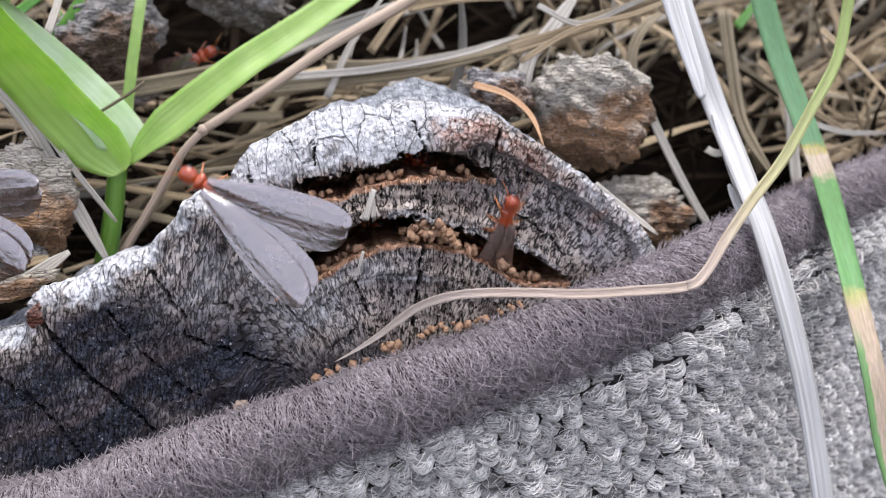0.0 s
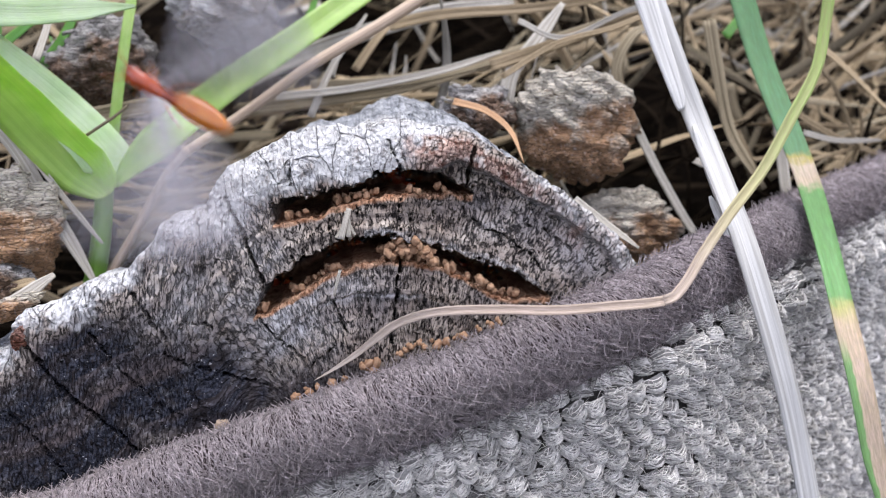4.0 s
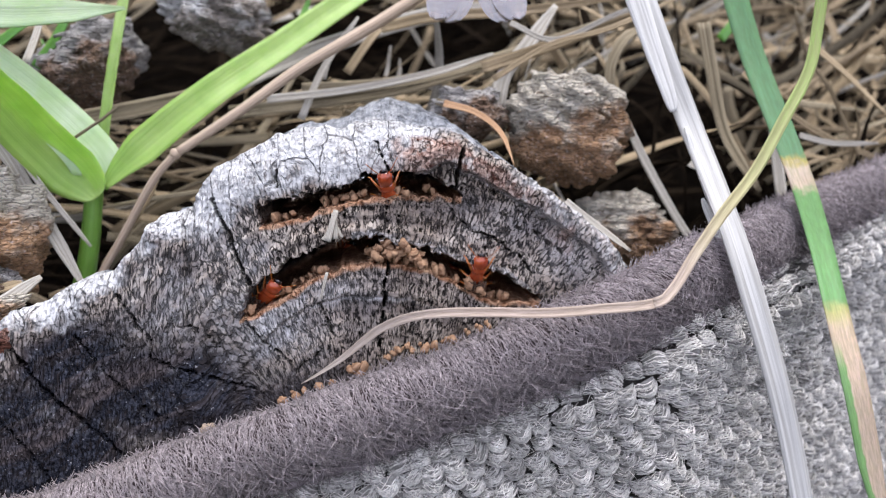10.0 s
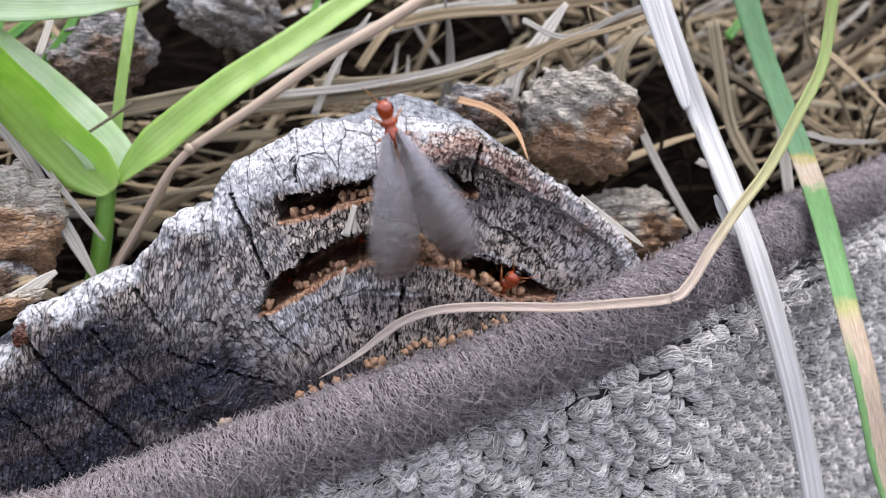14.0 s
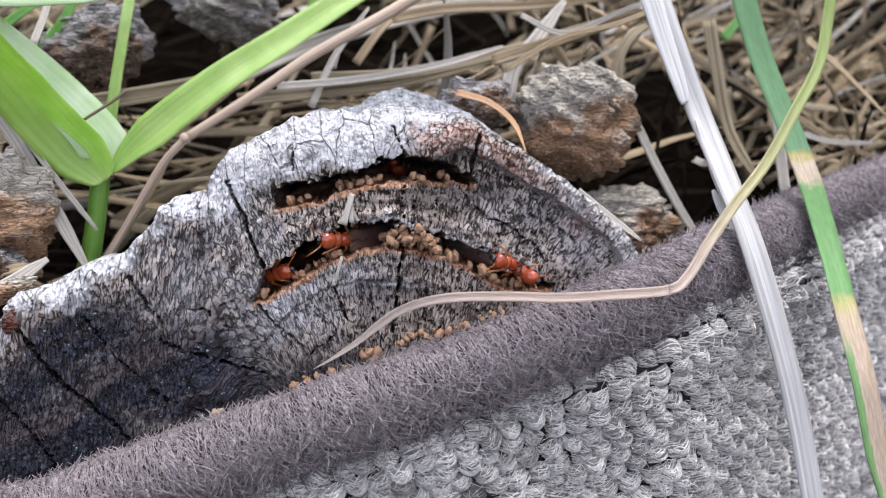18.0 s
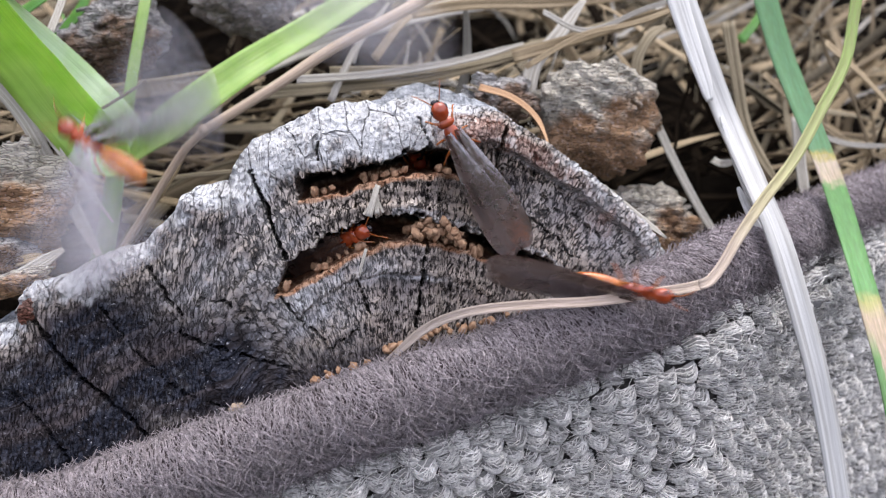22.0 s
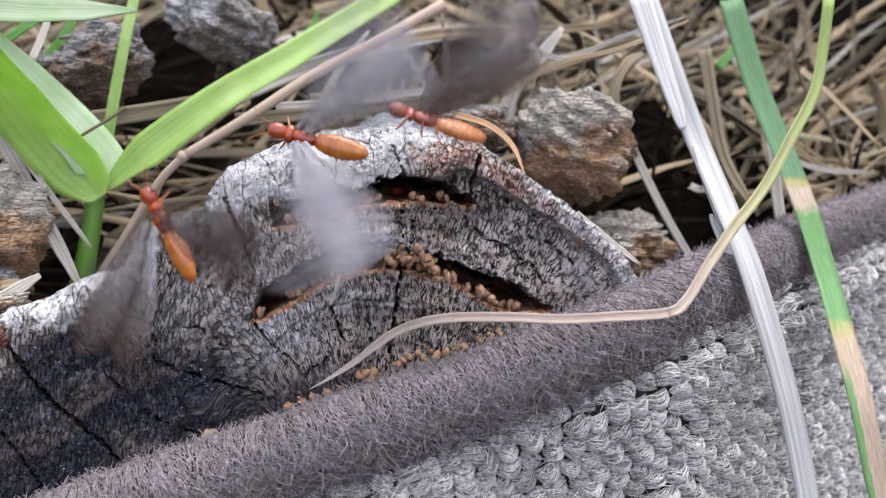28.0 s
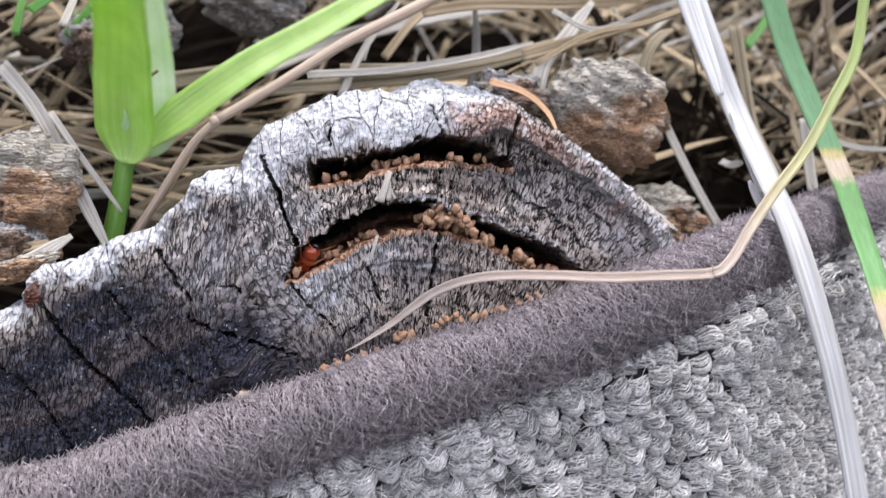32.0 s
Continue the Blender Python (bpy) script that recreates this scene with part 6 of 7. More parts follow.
# each flight: seconds, place, heading, pitch, roll, and how the wings are held
# H hidden in the log, G in a gallery's mouth, F folded, N just open, V open, W wide, S beating, U beating upright
FLIGHTS = [
    [(0, -2.23, -0.16, 0.72, 149, -8, 0, "V"), (0.2, -2.11, -0.16, 0.92, 135, -8, 0, "V"), (0.4, -2.04, -0.40, 1.02, 125, -10, 0, "S"), (0.5, -2.49, -1.00, 1.42, 140, -10, 0, "S"), (0.7, -3.79, -2.00, 2.31, 140, -10, 0, "S"), (1.2, -22.22, 0.49, 17.50, 140, -10, 0, "F")],
    [(0, -2.57, 3.20, 2.12, 25, 13, 0, "F"), (0.3, -2.65, 3.10, 2.13, 25, 13, 0, "F"), (0.6, -2.50, 2.20, 2.09, 30, -10, 0, "S"), (0.8, -1.98, 1.50, 2.18, 32, -10, 0, "S"), (1, -1.30, 1.20, 2.51, 35, -10, 0, "S"), (1.4, -0.08, 0.00, 3.93, 40, -10, 0, "S"), (1.9, -0.54, 4.00, 29.99, 40, -10, 0, "F")],
    [(0, -5.23, 0.60, 0.53, 168, -8, 0, "V"), (0.8, -5.16, 0.60, 0.57, 168, -8, 0, "V"), (1.1, -6.17, 0.30, 1.34, 165, -10, 0, "S"), (1.6, -25.40, 4.37, 9.54, 165, -10, 0, "F")],
    [(0, -1.73, 1.35, -0.78, 110, 60, 0, "H"), (0.1, -1.60, 0.20, -0.40, 110, 45, 0, "G"), (0.3, -1.71, -0.16, -0.04, 120, 13, 0, "F"), (0.6, -2.18, -0.16, 0.18, 155, 13, 0, "F"), (0.8, -2.55, -0.2, 0.48, 148, 10, 0, "F"), (1, -2.37, -0.25, 0.62, 123, 3, 0, "N"), (1.2, -2.05, -0.30, 0.75, 62, -8, 0, "V"), (1.4, -1.72, -0.40, 1.01, 42, -8, 0, "V"), (1.6, -1.71, -0.50, 0.93, 42, -10, 0, "S"), (1.8, -3.19, -1.00, 0.50, 100, -10, 0, "S"), (2, -4.64, -1.00, 1.48, 120, -10, 0, "S"), (2.3, -5.27, -1.00, 2.33, 120, -10, 0, "S"), (2.8, -23.78, 2.65, 14.52, 120, -10, 0, "F")],
    [(0, 0.87, -0.14, 0.43, 82, 35, 0, "F"), (0.2, 0.65, -0.16, 0.84, 100, 13, 0, "F"), (0.4, 0.17, -0.16, 1.09, 120, 13, 0, "F"), (0.6, -0.14, -0.16, 1.39, 130, 13, 0, "F"), (0.8, -0.03, -0.40, 1.42, 135, -10, 0, "S"), (1, -0.09, -0.30, 1.64, 128, 0, 80, "U"), (1.3, -0.24, -1.00, 2.94, 100, -10, 0, "S"), (1.6, -0.26, -1.00, 4.43, 100, -10, 0, "S"), (2.1, -1.53, 2.24, 29.96, 100, -10, 0, "F")],
    [(1.6, -1.59, 1.35, -0.67, 100, 60, 0, "H"), (2, -1.35, 0.20, -0.26, 100, 45, 0, "G"), (2.5, -1.31, 0.20, -0.17, 100, 45, 0, "G"), (2.8, -1.31, -0.10, 0.17, 102, 35, 0, "F"), (3, -1.47, -0.14, 0.46, 106, 24, 0, "F"), (3.2, -1.58, -0.16, 0.78, 112, 13, 0, "F"), (3.4, -1.85, -0.16, 0.97, 138, -8, 0, "V"), (3.5, -1.95, -0.16, 1.00, 150, -8, 0, "V"), (3.8, -1.98, -0.80, 1.49, 150, -10, 0, "S"), (4.2, -3.34, -2.00, 3.31, 150, -10, 0, "S"), (4.7, -18.48, 0.68, 22.29, 150, -10, 0, "F")],
    [(2.5, -0.68, 1.35, -0.14, 170, 60, 0, "H"), (2.8, -0.73, 0.05, 0.20, 165, 45, 0, "G"), (3, -0.75, 0.05, 0.12, 168, 45, 0, "G"), (3.2, -0.76, 0.05, 0.24, 168, 45, 0, "G"), (3.5, -0.69, 1.35, -0.14, 168, 60, 0, "H"), (5.3, -0.92, 1.35, -0.11, 140, 60, 0, "H"), (5.5, -0.91, 0.05, 0.22, 140, 45, 0, "G"), (5.7, -1.00, -0.16, 0.37, 125, 13, 0, "F"), (6, -1.35, -0.16, 1.02, 122, 13, 0, "F"), (6.2, -1.29, -0.16, 1.07, 96, 13, 0, "F"), (6.5, -1.78, -0.16, 1.01, 143, 13, 0, "F"), (6.7, -1.71, -0.40, 0.83, 148, -10, 0, "S"), (7, -1.57, -0.40, 1.03, 152, -10, 0, "S"), (7.2, -1.48, -0.40, 0.92, 150, -10, 0, "S"), (7.4, -0.52, -0.50, 1.34, 150, -10, 0, "S"), (7.5, -1.40, -1.00, -0.64, 110, -10, 0, "S"), (7.6, -1.72, -0.90, -1.17, 100, -10, 0, "S"), (7.8, -1.53, -0.75, -1.30, 92, 13, 0, "F"), (8, -1.35, -0.80, -0.95, 86, -8, 0, "V"), (8.2, -1.11, -0.80, -0.97, 62, -8, 0, "V"), (8.5, -1.52, -1.00, -0.47, 110, -10, 0, "S"), (8.8, -2.29, -2.00, 2.57, 120, -10, 0, "S"), (9.3, -17.31, -0.54, 23.40, 120, -10, 0, "F")],
    [(4.1, 25.81, 4.58, 0.89, 120, -10, 0, "F"), (4.6, 8.08, 0.60, -0.97, 120, -10, 0, "S"), (5.2, 5.77, 0.80, -0.79, 80, 13, 0, "F"), (5.5, 5.38, 0.75, -0.59, 70, 13, 0, "F"), (6, 5.52, 0.85, 0.21, 68, 13, 0, "F"), (6.5, 5.70, 1.20, 0.73, 90, 13, 0, "F"), (6.8, 5.24, 1.10, 0.84, 130, 13, 0, "F"), (7, 5.16, 1.00, 0.84, 140, -10, 0, "S"), (7.2, 4.83, 0.90, 0.75, 145, -10, 0, "S"), (7.5, 5.07, 0.80, 0.64, 140, -10, 0, "S"), (7.9, 7.12, 0.00, 2.61, 60, -10, 0, "S"), (8.4, 24.41, 4.00, 12.95, 60, -10, 0, "F")],
    [(6.9, 6.39, 4.79, 29.20, 150, -10, 0, "F"), (7.4, 1.21, 0.50, 4.78, 150, -10, 0, "S"), (7.7, 0.89, 0.80, 3.05, 130, -10, 0, "S"), (8, 0.87, 1.00, 2.83, 122, 0, 80, "U"), (8.5, 0.96, 1.00, 2.76, 125, 0, 80, "U"), (8.8, 1.04, 0.90, 3.16, 100, -8, 0, "V"), (9, 1.06, 0.80, 3.99, 85, -8, 0, "V"), (9.5, 1.05, 0.80, 3.89, 85, -8, 0, "V"), (10, 0.96, 0.80, 3.94, 90, -8, 0, "V"), (10.4, 0.81, 0.00, 5.53, 90, -10, 0, "S"), (10.9, 3.76, 4.00, 29.73, 90, -10, 0, "F")],
    [(9, 0.17, 1.35, 0.69, 95, 60, 0, "H"), (9.3, 0.02, 0.15, 0.85, 95, 45, 0, "G"), (9.5, 0.03, 0.05, 0.92, 95, 45, 0, "G"), (10, 0.00, -0.02, 0.86, 100, 45, 0, "G"), (10.3, -0.09, -0.16, 1.12, 100, 13, 0, "F"), (10.5, -0.17, -0.16, 1.36, 100, 13, 0, "F"), (10.7, -0.35, -0.12, 1.02, 140, 30, 0, "F"), (11, -0.56, -0.14, 1.09, 160, 30, 0, "F"), (11.2, -0.57, -0.16, 1.11, 165, 20, 0, "F"), (11.5, -1.32, -0.20, 1.16, 175, -10, 0, "S"), (11.7, -1.58, -0.30, 1.12, 165, -10, 0, "S"), (12, -1.95, -0.80, 1.62, 148, -10, 0, "S"), (12.3, -3.16, -2.00, 2.88, 150, -10, 0, "S"), (12.8, -19.21, 0.35, 21.53, 150, -10, 0, "F")],
    [(5, 1.02, 1.35, -0.45, 60, 60, 0, "H"), (5.5, 0.89, 0.30, -0.18, 60, 45, 0, "G"), (7, 0.87, 0.25, -0.16, 120, 45, 0, "G"), (8, 0.97, 0.25, -0.16, -20, 45, 0, "G"), (9, 0.62, 0.25, -0.07, 60, 45, 0, "G"), (9.7, 0.87, 0.10, -0.11, 80, 45, 0, "G"), (10, 0.94, 0.00, -0.00, 85, 45, 0, "G"), (10.2, 0.86, -0.16, 0.22, 95, 13, 0, "F"), (10.5, 0.87, -0.16, 0.71, 100, 13, 0, "F"), (10.7, 0.55, -0.16, 1.14, 103, 13, 0, "F"), (11, 0.69, -0.16, 1.21, 105, 13, 0, "F"), (11.2, 0.68, -0.16, 1.19, 105, 13, 0, "F"), (11.5, 0.18, -0.16, 1.25, 152, -8, 0, "V"), (11.7, -0.31, -0.20, 1.46, 165, 0, 60, "U"), (12, -0.45, -0.25, 1.32, 180, 0, 85, "U"), (12.1, -0.66, -0.40, 1.45, 170, 0, 40, "S"), (12.2, -0.97, -0.80, 1.79, 150, -10, 0, "S"), (12.6, -2.73, -2.00, 3.57, 140, -10, 0, "S"), (13.1, -15.79, 0.53, 24.66, 140, -10, 0, "F")],
    [(11.6, 0.05, 1.35, 0.76, 88, 60, 0, "H"), (12, -0.05, 0.20, 0.84, 88, 45, 0, "G"), (12.5, -0.06, 0.08, 0.87, 88, 45, 0, "G"), (13, 0.08, -0.04, 1.00, 87, 45, 0, "G"), (13.5, -0.09, -0.16, 1.13, 95, 13, 0, "F"), (13.9, -0.13, -0.16, 1.37, 100, 13, 0, "F"), (14.2, -0.29, -0.40, 1.69, 120, -10, 0, "S"), (14.7, -0.86, -2.00, 3.60, 130, -10, 0, "S"), (15.2, -6.03, -0.21, 29.29, 130, -10, 0, "F")],
    [(12, 1.17, 1.35, -0.53, 30, 60, 0, "H"), (12.5, 0.89, 0.20, -0.25, 30, 45, 0, "G"), (13, 0.94, 0.20, -0.17, 25, 45, 0, "G"), (13.5, 1.18, 0.20, -0.25, 40, 45, 0, "G"), (15, 0.95, 0.00, -0.01, 80, 45, 0, "G"), (15.5, 0.75, -0.16, 0.77, 97, 13, 0, "F"), (15.7, 0.34, -0.16, 1.37, 112, 13, 0, "F"), (15.9, 0.11, -0.20, 1.30, 150, -8, 0, "V"), (16, -0.32, -0.25, 1.40, 160, 0, 82, "V"), (16.2, -0.11, -0.30, 1.43, 155, 0, 40, "S"), (16.5, -0.49, -1.00, 2.85, 120, -10, 0, "S"), (16.8, -0.62, -1.00, 4.77, 120, -10, 0, "S"), (17.3, -3.37, 2.38, 29.78, 120, -10, 0, "F")],
    [(15, -1.26, 1.35, -0.44, 60, 60, 0, "H"), (15.6, -1.16, 0.25, -0.20, 60, 45, 0, "G"), (16, -1.22, 0.20, -0.26, 60, 45, 0, "G"), (17, -1.31, 0.15, -0.29, 110, 45, 0, "G"), (18, -1.18, 0.15, -0.22, 20, 45, 0, "G"), (18.6, -1.24, 1.35, -0.43, 20, 60, 0, "H"), (19.5, -0.66, 1.35, -0.25, 20, 60, 0, "H"), (20, -0.66, 0.25, 0.04, 20, 45, 0, "G"), (21, -0.70, 0.20, 0.06, 30, 45, 0, "G"), (22, -0.64, 0.10, 0.10, 30, 45, 0, "G"), (22.6, -0.36, 1.35, 0.01, 30, 60, 0, "H"), (31, -0.91, 1.35, -0.26, 60, 60, 0, "H"), (31.5, -1.28, 0.20, -0.26, 60, 45, 0, "G"), (32, -1.24, 0.15, -0.25, 60, 45, 0, "G")],
    [(15.5, -0.42, 1.35, -0.00, 60, 60, 0, "H"), (16.5, -0.62, 0.20, 0.03, 90, 45, 0, "G"), (17, -0.60, 0.10, 0.09, 90, 45, 0, "G"), (17.5, -0.71, 0.05, 0.07, 150, 45, 0, "G"), (18, -0.73, 0.00, 0.11, 175, 45, 0, "G"), (18.5, -1.05, -0.10, 0.13, 175, 30, 0, "F"), (18.7, -1.24, -0.14, 0.18, 172, 22, 0, "F"), (19, -1.76, -0.20, 0.28, 177, 14, -40, "F"), (19.2, -2.45, -0.16, 0.41, 169, -8, 0, "V"), (19.5, -2.60, -0.16, 0.13, 196, -8, 0, "V"), (19.7, -3.41, -0.80, -0.87, 230, -10, 0, "S"), (20, -5.40, -1.00, -2.00, 230, -10, 0, "S"), (20.5, -24.38, 2.65, -5.04, 230, -10, 0, "F")],
    [(15.8, 1.21, 1.35, -0.51, 60, 60, 0, "H"), (16, 0.96, 0.15, -0.27, 60, 45, 0, "G"), (17, 0.94, 0.10, -0.23, 90, 45, 0, "G"), (18, 1.00, 0.00, -0.12, 160, 45, 0, "G"), (18.3, 0.96, -0.02, 0.13, 80, 45, 0, "G"), (18.5, 1.07, -0.16, 0.45, 70, 13, 0, "F"), (18.7, 1.20, -0.16, 0.86, 62, 13, 0, "F"), (19, 0.74, -0.16, 1.31, 95, 13, 0, "F"), (19.2, 0.21, -0.16, 1.38, 140, -8, 0, "V"), (19.5, -0.27, -0.30, 1.40, 163, 0, 75, "U"), (19.7, -0.36, -0.30, 1.40, 165, 0, 75, "U"), (20, -0.50, -1.00, 2.09, 122, -10, 0, "S"), (20.3, -1.06, -2.00, 3.47, 120, -10, 0, "S"), (20.8, -7.62, -0.30, 28.86, 120, -10, 0, "F")],
    [(16.4, 1.02, 1.35, -0.45, 120, 60, 0, "H"), (17, 0.87, 0.25, -0.11, 120, 45, 0, "G"), (17.6, 1.15, 1.35, -0.40, 100, 60, 0, "H")],
    [(17.5, 1.48, 1.35, -0.62, -20, 60, 0, "H"), (18, 1.33, 0.10, -0.30, -30, 45, 0, "G"), (18.5, 1.05, 0.05, -0.29, -20, 45, 0, "G"), (19, 1.18, -0.62, -0.44, -38, 72, 0, "F"), (19.5, 1.61, -0.70, -0.28, 5, 42, 0, "F"), (19.7, 1.74, -0.70, -0.15, 8, 42, 0, "F"), (20, 1.67, -0.74, -0.32, -10, 42, 0, "F"), (20.5, 1.48, -0.74, -0.39, -20, 42, 0, "F"), (21, 1.60, -0.78, -0.53, -32, 50, 12, "F"), (21.2, 1.60, -0.78, -0.25, -10, 42, 0, "F"), (21.5, 1.39, -0.78, -0.45, -15, 42, 0, "F"), (22, 2.10, -0.80, -0.40, -9, 20, 45, "F"), (22.2, 2.52, -1.00, -0.41, -20, -10, 0, "S"), (22.6, 5.40, -2.00, -0.94, -20, -10, 0, "S"), (23.1, 25.61, 1.15, -0.47, -20, -10, 0, "F")],
    [(19.6, 0.77, 1.35, -0.28, 75, 60, 0, "H"), (20, 0.55, 0.00, 0.03, 75, 45, 0, "G"), (20.3, 0.63, -0.16, 0.24, 80, 13, 0, "F"), (20.5, 0.71, -0.16, 0.45, 80, 13, 0, "F"), (20.7, 0.97, -0.16, 0.60, 74, 13, 0, "F"), (21, 0.94, -0.16, 1.07, 70, 13, 0, "F"), (21.2, 0.63, -0.16, 1.43, 126, -8, 0, "V"), (21.5, 0.35, -0.16, 1.39, 154, -8, 0, "V"), (21.7, 0.14, -0.30, 1.35, 150, -10, 0, "S"), (22, -0.83, -2.00, 3.00, 130, -10, 0, "S"), (22.5, -6.95, -1.00, 29.05, 130, -10, 0, "F")],
    [(20.4, 1.23, 1.35, -0.51, 100, 60, 0, "H"), (20.8, 1.08, 0.05, -0.18, 95, 45, 0, "G"), (21, 1.02, -0.02, -0.07, 100, 45, 0, "G"), (21.3, 0.83, -0.16, 0.08, 98, 13, 0, "F"), (21.5, 0.72, -0.16, 0.33, 96, 13, 0, "F"), (21.7, 0.49, -0.16, 0.95, 98, 13, 0, "F"), (22, 0.09, -0.16, 1.27, 123, 13, 0, "F"), (22.2, 0.09, -0.16, 1.40, 112, 13, 0, "F"), (22.5, -0.22, -0.16, 1.51, 147, -8, 0, "V"), (22.7, -0.27, -0.30, 1.39, 150, -10, 0, "S"), (23, -1.02, -2.00, 3.16, 140, -10, 0, "S"), (23.5, -7.96, -0.70, 28.75, 140, -10, 0, "F")],
    [(19.5, -8.79, 4.00, 28.47, 200, -10, 0, "F"), (20, -1.74, -0.00, 4.85, 200, -10, 0, "S"), (20.3, -2.67, 0.00, 2.03, 170, -10, 0, "S"), (20.5, -2.87, 0.20, 1.48, 160, -10, 0, "S"), (20.7, -3.12, 0.30, 1.75, 140, -10, 0, "S"), (21, -3.31, 0.40, 1.81, 128, -6, 0, "W"), (21.2, -3.13, 0.30, 1.71, 125, -10, 0, "S"), (21.5, -2.42, 0.20, 1.48, 105, -10, 0, "S"), (21.7, -2.61, 0.20, 1.44, 110, -10, 0, "S"), (22, -3.40, 0.20, 1.06, 148, -10, 0, "S"), (22.2, -2.80, 0.10, 0.15, 70, -10, 0, "S"), (22.5, -2.52, 0.00, 0.32, 42, -10, 0, "S"), (22.7, -2.34, 0.00, 0.63, 45, -10, 0, "S"), (23, -1.60, 0.00, 1.07, 46, -10, 0, "S"), (23.2, -1.63, -0.20, 0.94, 50, -10, 0, "S"), (23.5, -1.71, -2.00, 3.18, 90, -10, 0, "S"), (24, -12.33, -0.32, 26.89, 90, -10, 0, "F")],
    [(22.2, 0.54, 1.35, -0.28, 90, 60, 0, "H"), (22.5, 0.47, 0.00, 0.08, 90, 45, 0, "G"), (22.7, 0.48, -0.16, 0.27, 85, 13, 0, "F"), (23, 0.81, -0.16, 1.02, 82, 13, 0, "F"), (23.2, 0.47, -0.16, 1.37, 117, 13, 0, "F"), (23.5, -0.04, -0.16, 1.46, 145, -8, 0, "V"), (23.7, -0.14, -0.30, 1.57, 145, -10, 0, "S"), (24, -0.99, -0.90, 1.76, 148, -10, 0, "S"), (24.2, -3.35, -0.70, 1.09, 150, -10, 0, "S"), (24.5, -3.49, -0.30, 1.93, 118, -6, 0, "W"), (24.8, -4.28, -1.00, 1.99, 140, -10, 0, "S"), (25.2, -5.97, -1.00, 2.54, 140, -10, 0, "S"), (25.7, -23.93, 2.80, 14.17, 140, -10, 0, "F")],
    [(23, 1.04, 1.35, -0.44, 100, 60, 0, "H"), (23.4, 0.79, 0.10, -0.12, 100, 45, 0, "G"), (24, 0.75, -0.02, 0.09, 110, 45, 0, "G"), (24.2, 0.75, -0.16, 0.24, 112, 13, 0, "F"), (24.5, 0.35, -0.16, 0.67, 118, 13, 0, "F"), (24.7, 0.20, -0.16, 1.07, 127, 13, 0, "F"), (25, -0.11, -0.12, 1.54, 118, -6, 0, "N"), (25.2, -0.56, -0.16, 1.44, 168, -8, 0, "V"), (25.5, -0.69, -0.30, 1.38, 172, 0, 75, "U"), (25.9, -0.97, -2.00, 3.24, 150, -10, 0, "S"), (26.4, -7.47, -0.62, 28.90, 150, -10, 0, "F")],
    [(21.7, 15.40, 3.79, -16.95, 80, -10, 0, "F"), (22.2, 4.46, -0.20, -6.07, 80, -10, 0, "S"), (22.9, 4.64, 0.25, -2.43, 80, 13, 0, "F"), (23.2, 4.64, 0.30, -1.59, 80, 13, 0, "F"), (23.5, 4.73, 0.40, -0.75, 75, 13, 0, "F"), (24, 5.25, 0.70, -0.04, 62, 13, 0, "F"), (24.5, 5.22, 0.80, 0.17, 75, 13, 0, "F"), (25, 5.38, 1.10, 0.96, 96, 13, 0, "F"), (25.5, 4.94, 0.90, 0.69, 110, 13, 0, "F"), (25.9, 4.86, 0.30, 1.65, 100, -10, 0, "S"), (26.3, 5.98, -1.00, 4.61, 80, -10, 0, "S"), (26.8, 20.59, 2.97, 19.88, 80, -10, 0, "F")],
    [(25, -0.02, 1.35, 0.84, 95, 60, 0, "H"), (25.3, -0.12, 0.05, 0.93, 95, 45, 0, "G"), (25.6, -0.19, 0.00, 1.01, 100, 45, 0, "G"), (26.2, -0.39, -0.16, 1.29, 110, 13, 0, "F"), (27.5, -0.57, -0.12, 1.46, 114, -6, 0, "N"), (27.7, -0.82, -0.16, 1.32, 138, -8, 0, "V"), (27.9, -0.97, -0.16, 1.30, 160, -8, 0, "V"), (28, -1.18, -0.20, 1.33, 166, -10, 0, "S"), (28.2, -1.12, -0.16, 1.22, 172, -8, 0, "V"), (28.4, -1.05, -0.40, 1.42, 160, -10, 0, "S"), (28.6, -2.80, -1.00, 1.97, 150, -10, 0, "S"), (28.9, -4.18, -2.00, 2.60, 150, -10, 0, "S"), (29.4, -22.09, 0.83, 17.72, 150, -10, 0, "F")],
    [(26, 4.32, 2.36, 29.64, 200, -10, 0, "F"), (26.5, 0.79, -1.00, 4.68, 200, -10, 0, "S"), (27, -0.48, -0.50, 1.75, 200, -10, 0, "S"), (27.5, -0.93, -0.30, 1.35, 205, 0, 60, "F"), (27.7, -0.29, -0.30, 1.62, 30, -10, 0, "S"), (27.9, -0.05, -0.30, 1.52, 15, -10, 0, "S"), (28, -0.06, -0.30, 1.54, 165, 0, 50, "U"), (28.2, 0.31, -0.60, 2.12, 50, -10, 0, "S"), (28.5, 1.01, -2.00, 3.67, 50, -10, 0, "S"), (29, 6.92, -0.09, 29.06, 50, -10, 0, "F")],
    [(26.1, -24.16, 2.38, 13.61, 0, -10, 0, "F"), (26.6, -4.48, -1.00, 1.78, 0, -10, 0, "S"), (27.2, -2.57, -0.40, 0.76, 60, -10, 0, "S"), (27.5, -2.37, -0.25, 0.68, 104, -6, 0, "W"), (27.7, -2.55, -0.25, 0.56, 130, -6, 0, "W"), (28, -2.33, -0.25, 0.70, 118, -10, -30, "S"), (28.2, -2.91, -0.80, 1.37, 140, -10, 0, "S"), (28.5, -4.46, -2.00, 2.24, 140, -10, 0, "S"), (29, -23.24, 0.87, 15.66, 140, -10, 0, "F")],
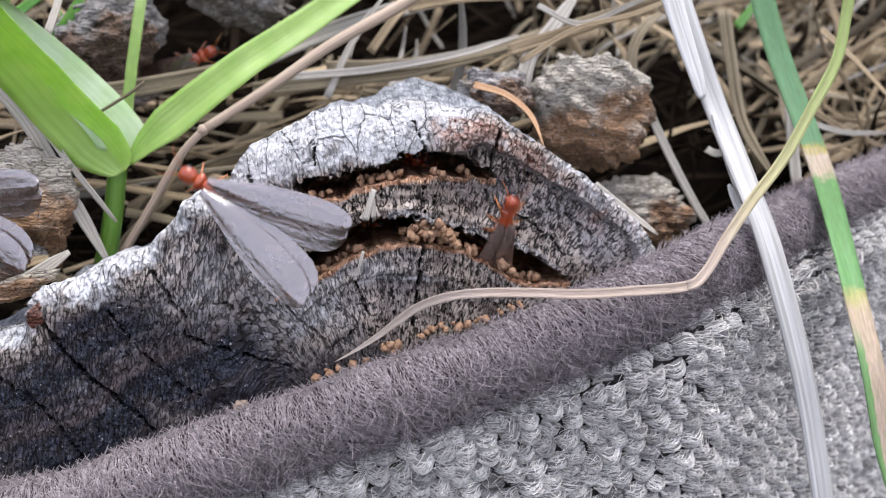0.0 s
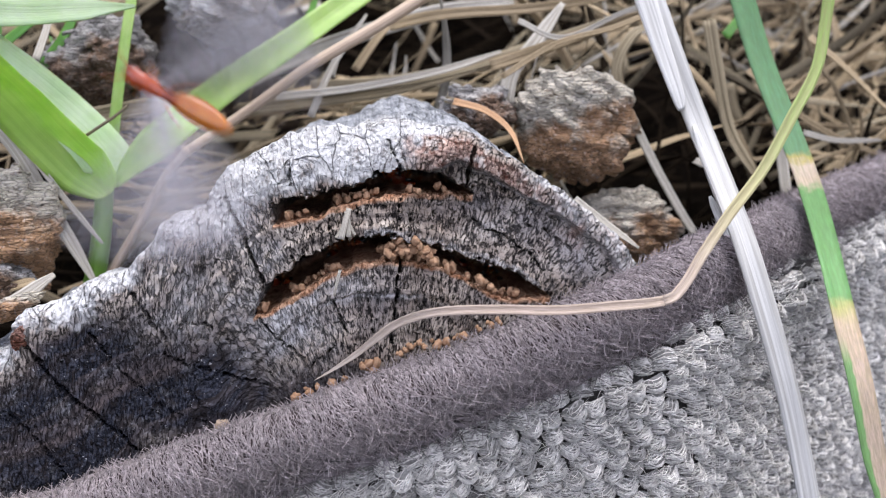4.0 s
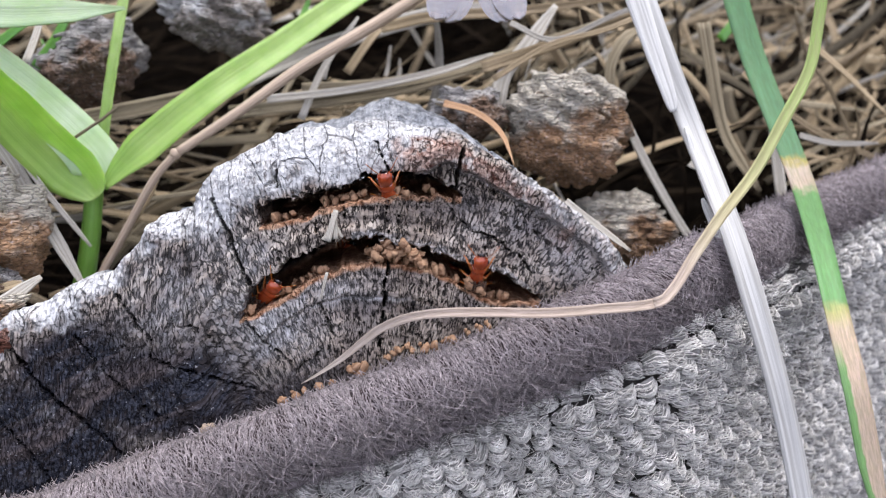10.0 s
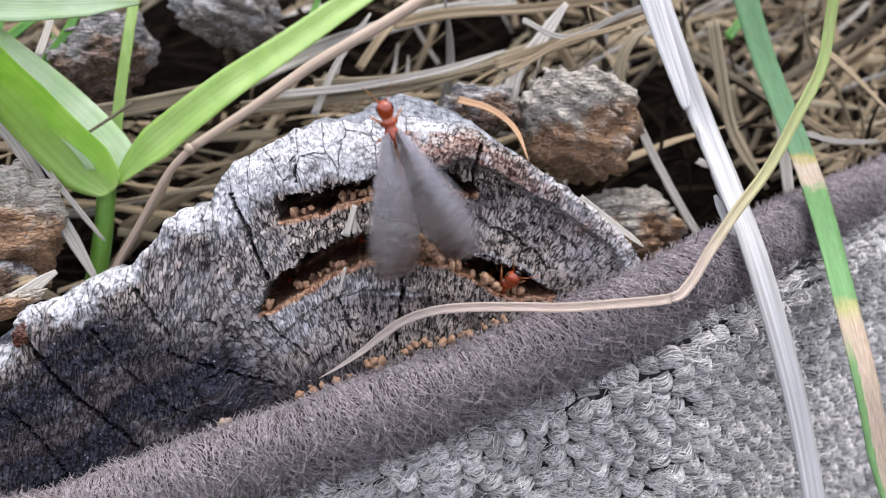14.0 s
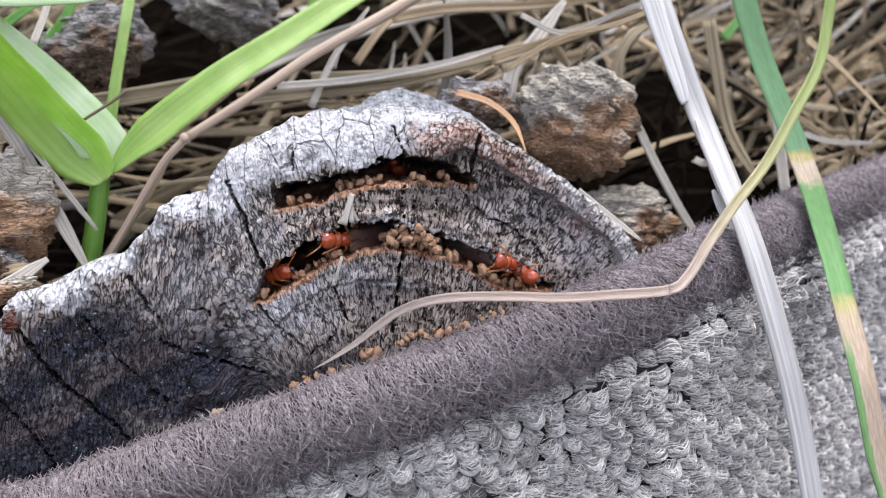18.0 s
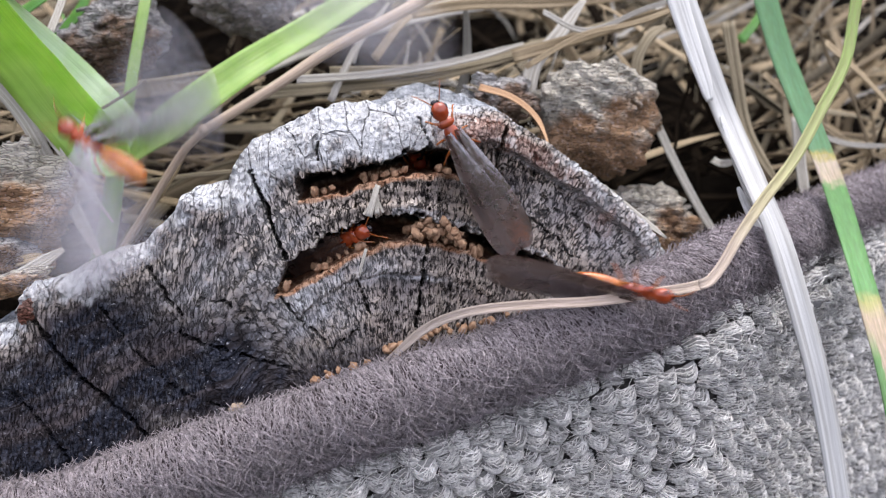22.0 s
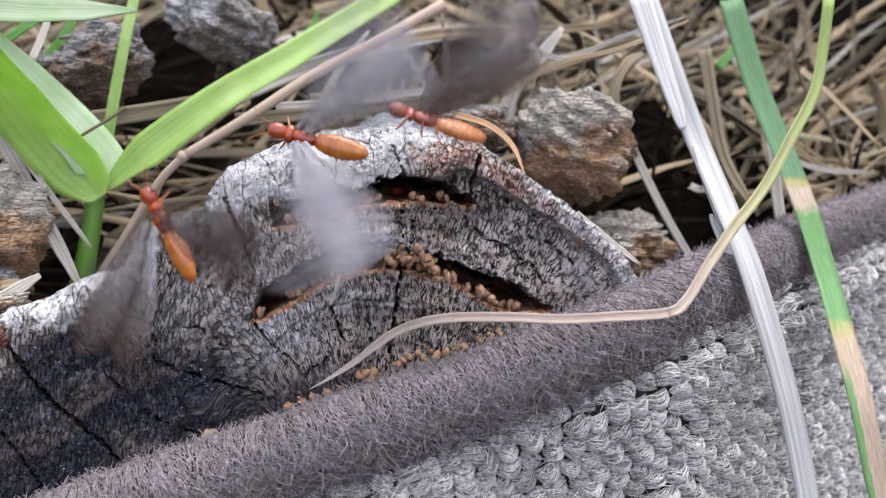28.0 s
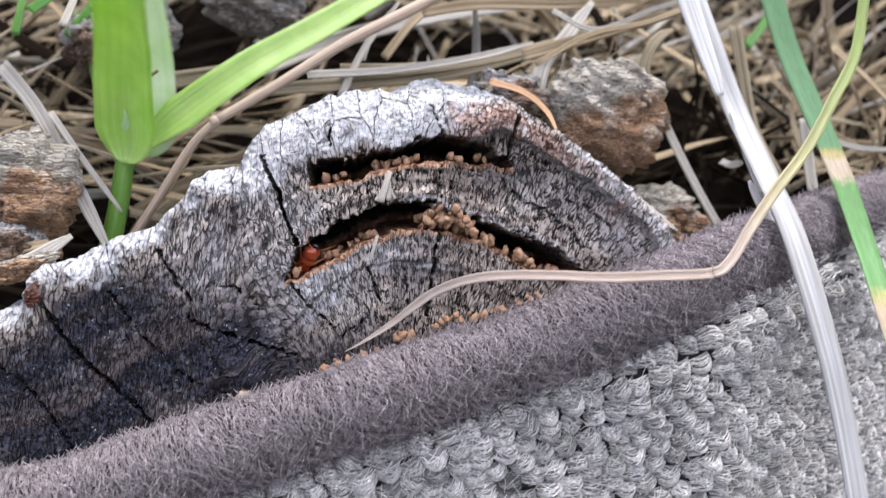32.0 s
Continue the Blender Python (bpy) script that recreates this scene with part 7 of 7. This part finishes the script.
    [(28.5, 0.04, 1.35, 0.77, 100, 60, 0, "H"), (29, -0.12, 0.20, 0.81, 100, 45, 0, "G"), (29.5, -0.27, 0.10, 0.87, 150, 45, 0, "G"), (30, -0.51, 0.12, 0.80, 184, 22, -40, "G"), (30.2, -0.73, -0.16, 0.94, 150, 13, 0, "F"), (30.5, -0.79, -0.16, 1.29, 112, 13, 0, "F"), (30.7, -0.83, -0.16, 1.35, 105, 13, 0, "F"), (30.9, -0.64, -0.12, 1.37, 92, -6, 0, "N"), (31, -0.78, -0.12, 1.42, 105, -6, 0, "N"), (31.2, -1.13, -0.16, 1.25, 138, -8, 0, "V"), (31.4, -1.16, -0.16, 1.20, 158, -8, 0, "V"), (31.5, -1.22, -0.30, 1.17, 152, 0, 75, "U"), (31.6, -1.30, -0.60, 1.40, 150, -10, 0, "S"), (31.8, -2.46, -2.00, 2.62, 150, -10, 0, "S"), (32, -17.81, -0.34, 22.94, 150, -10, 0, "F")],
    [(9.3, -1.44, 1.35, -0.40, 60, 60, 0, "H"), (9.7, -1.19, 0.20, -0.19, 60, 45, 0, "G"), (10, -1.15, 0.10, -0.21, 50, 45, 0, "G"), (10.4, -1.43, 1.35, -0.55, 60, 60, 0, "H")],
    [(0.9, 13.97, 4.62, 25.93, 60, -10, 0, "F"), (1.4, 3.36, 0.50, 5.28, 60, -10, 0, "S"), (1.8, 2.26, 0.60, 3.74, 64, -8, 0, "V"), (2, 1.97, 0.60, 3.45, 66, 10, 0, "F"), (2.2, 2.48, 0.50, 4.30, 60, -8, 0, "V"), (2.5, 3.69, 0.00, 6.57, 60, -10, 0, "S"), (3, 12.75, 4.00, 26.66, 60, -10, 0, "F")],
]


def fly(termite, rows):
    first, last = rows[0], rows[-1]
    keys = [(t, body_pose(x, y, z, h, p, r)) for t, x, y, z, h, p, r, s in rows]
    if first[0] > 0:
        keys.insert(0, (0.0, keys[0][1]))
    if last[0] < 32:
        keys.append((32.0, keys[-1][1]))
    walk(termite, keys)
    for wing in [c for c in termite.children if "pair" in c]:
        side, pair = wing["side"], wing["pair"]
        wk = []
        if first[0] > 0:
            wk.append((0.0, wing_pose(pair, side, SPREAD[first[7]], 0)))
        for a, b in zip(rows, rows[1:] + [None]):
            t, state = a[0], a[7]
            if state not in "SU":
                wk.append((t, wing_pose(pair, side, SPREAD[state], 0)))
                continue
            end = min(32.0, b[0] if b else t + 0.1)
            k = frame(t)
            while k < frame(end):
                beat = (0, 1, 0, -1)[(k - 1) % 4]
                sweep = 60 + 58 * beat
                flap = 22 * beat - 4
                if state == "U":
                    sweep, flap = SPREAD["U"] + 8 * pair, -68 + 20 * beat
                wk.append(((k - 1) / FPS, wing_pose(pair, side, sweep, flap)))
                k += 1
        if wk[-1][0] < 32:
            wk.append((32.0, wk[-1][1]))
        walk(wing, wk)


def motions():
    termite = build_termite()
    all_of_them = [termite] + [copy_thing(termite, Matrix.Identity(4)) for _ in FLIGHTS[1:]]
    for ob, rows in zip(all_of_them, FLIGHTS):
        fly(ob, rows)
    # the straw tip that the termites push, and the leaves that swing at the end
    tip = MOVING["dry_tip"]
    at = tip.location * 1.0
    swing = [(0, 0), (18.5, 0), (18.8, -2), (19, -3), (19.5, -2.5), (20, -0.4), (20.8, -0.6), (21, -1), (21.5, -3), (22, -5), (22.4, -1.5), (23, 0), (32, 0)]
    walk(tip, [(t, pose(at.x, at.y, at.z, 0, a, 0)) for t, a in swing])
    for name, turn, lean in (("outer_leaf", 43, 6), ("inner_leaf", 40, 0)):
        ob = MOVING[name]
        at = ob.location * 1.0
        walk(ob, [(t, pose(at.x, at.y, at.z, lean * u, turn * u, 0)) for t, u in ((0, 0), (31.4, 0), (31.6, 0.15), (31.8, 0.55), (32, 1.0))])



ground_sheet()
added_tree_line()
log_body()
knitted_cloth()
grass()
chunks()
thatch()
splinters()
pellets()
motions()
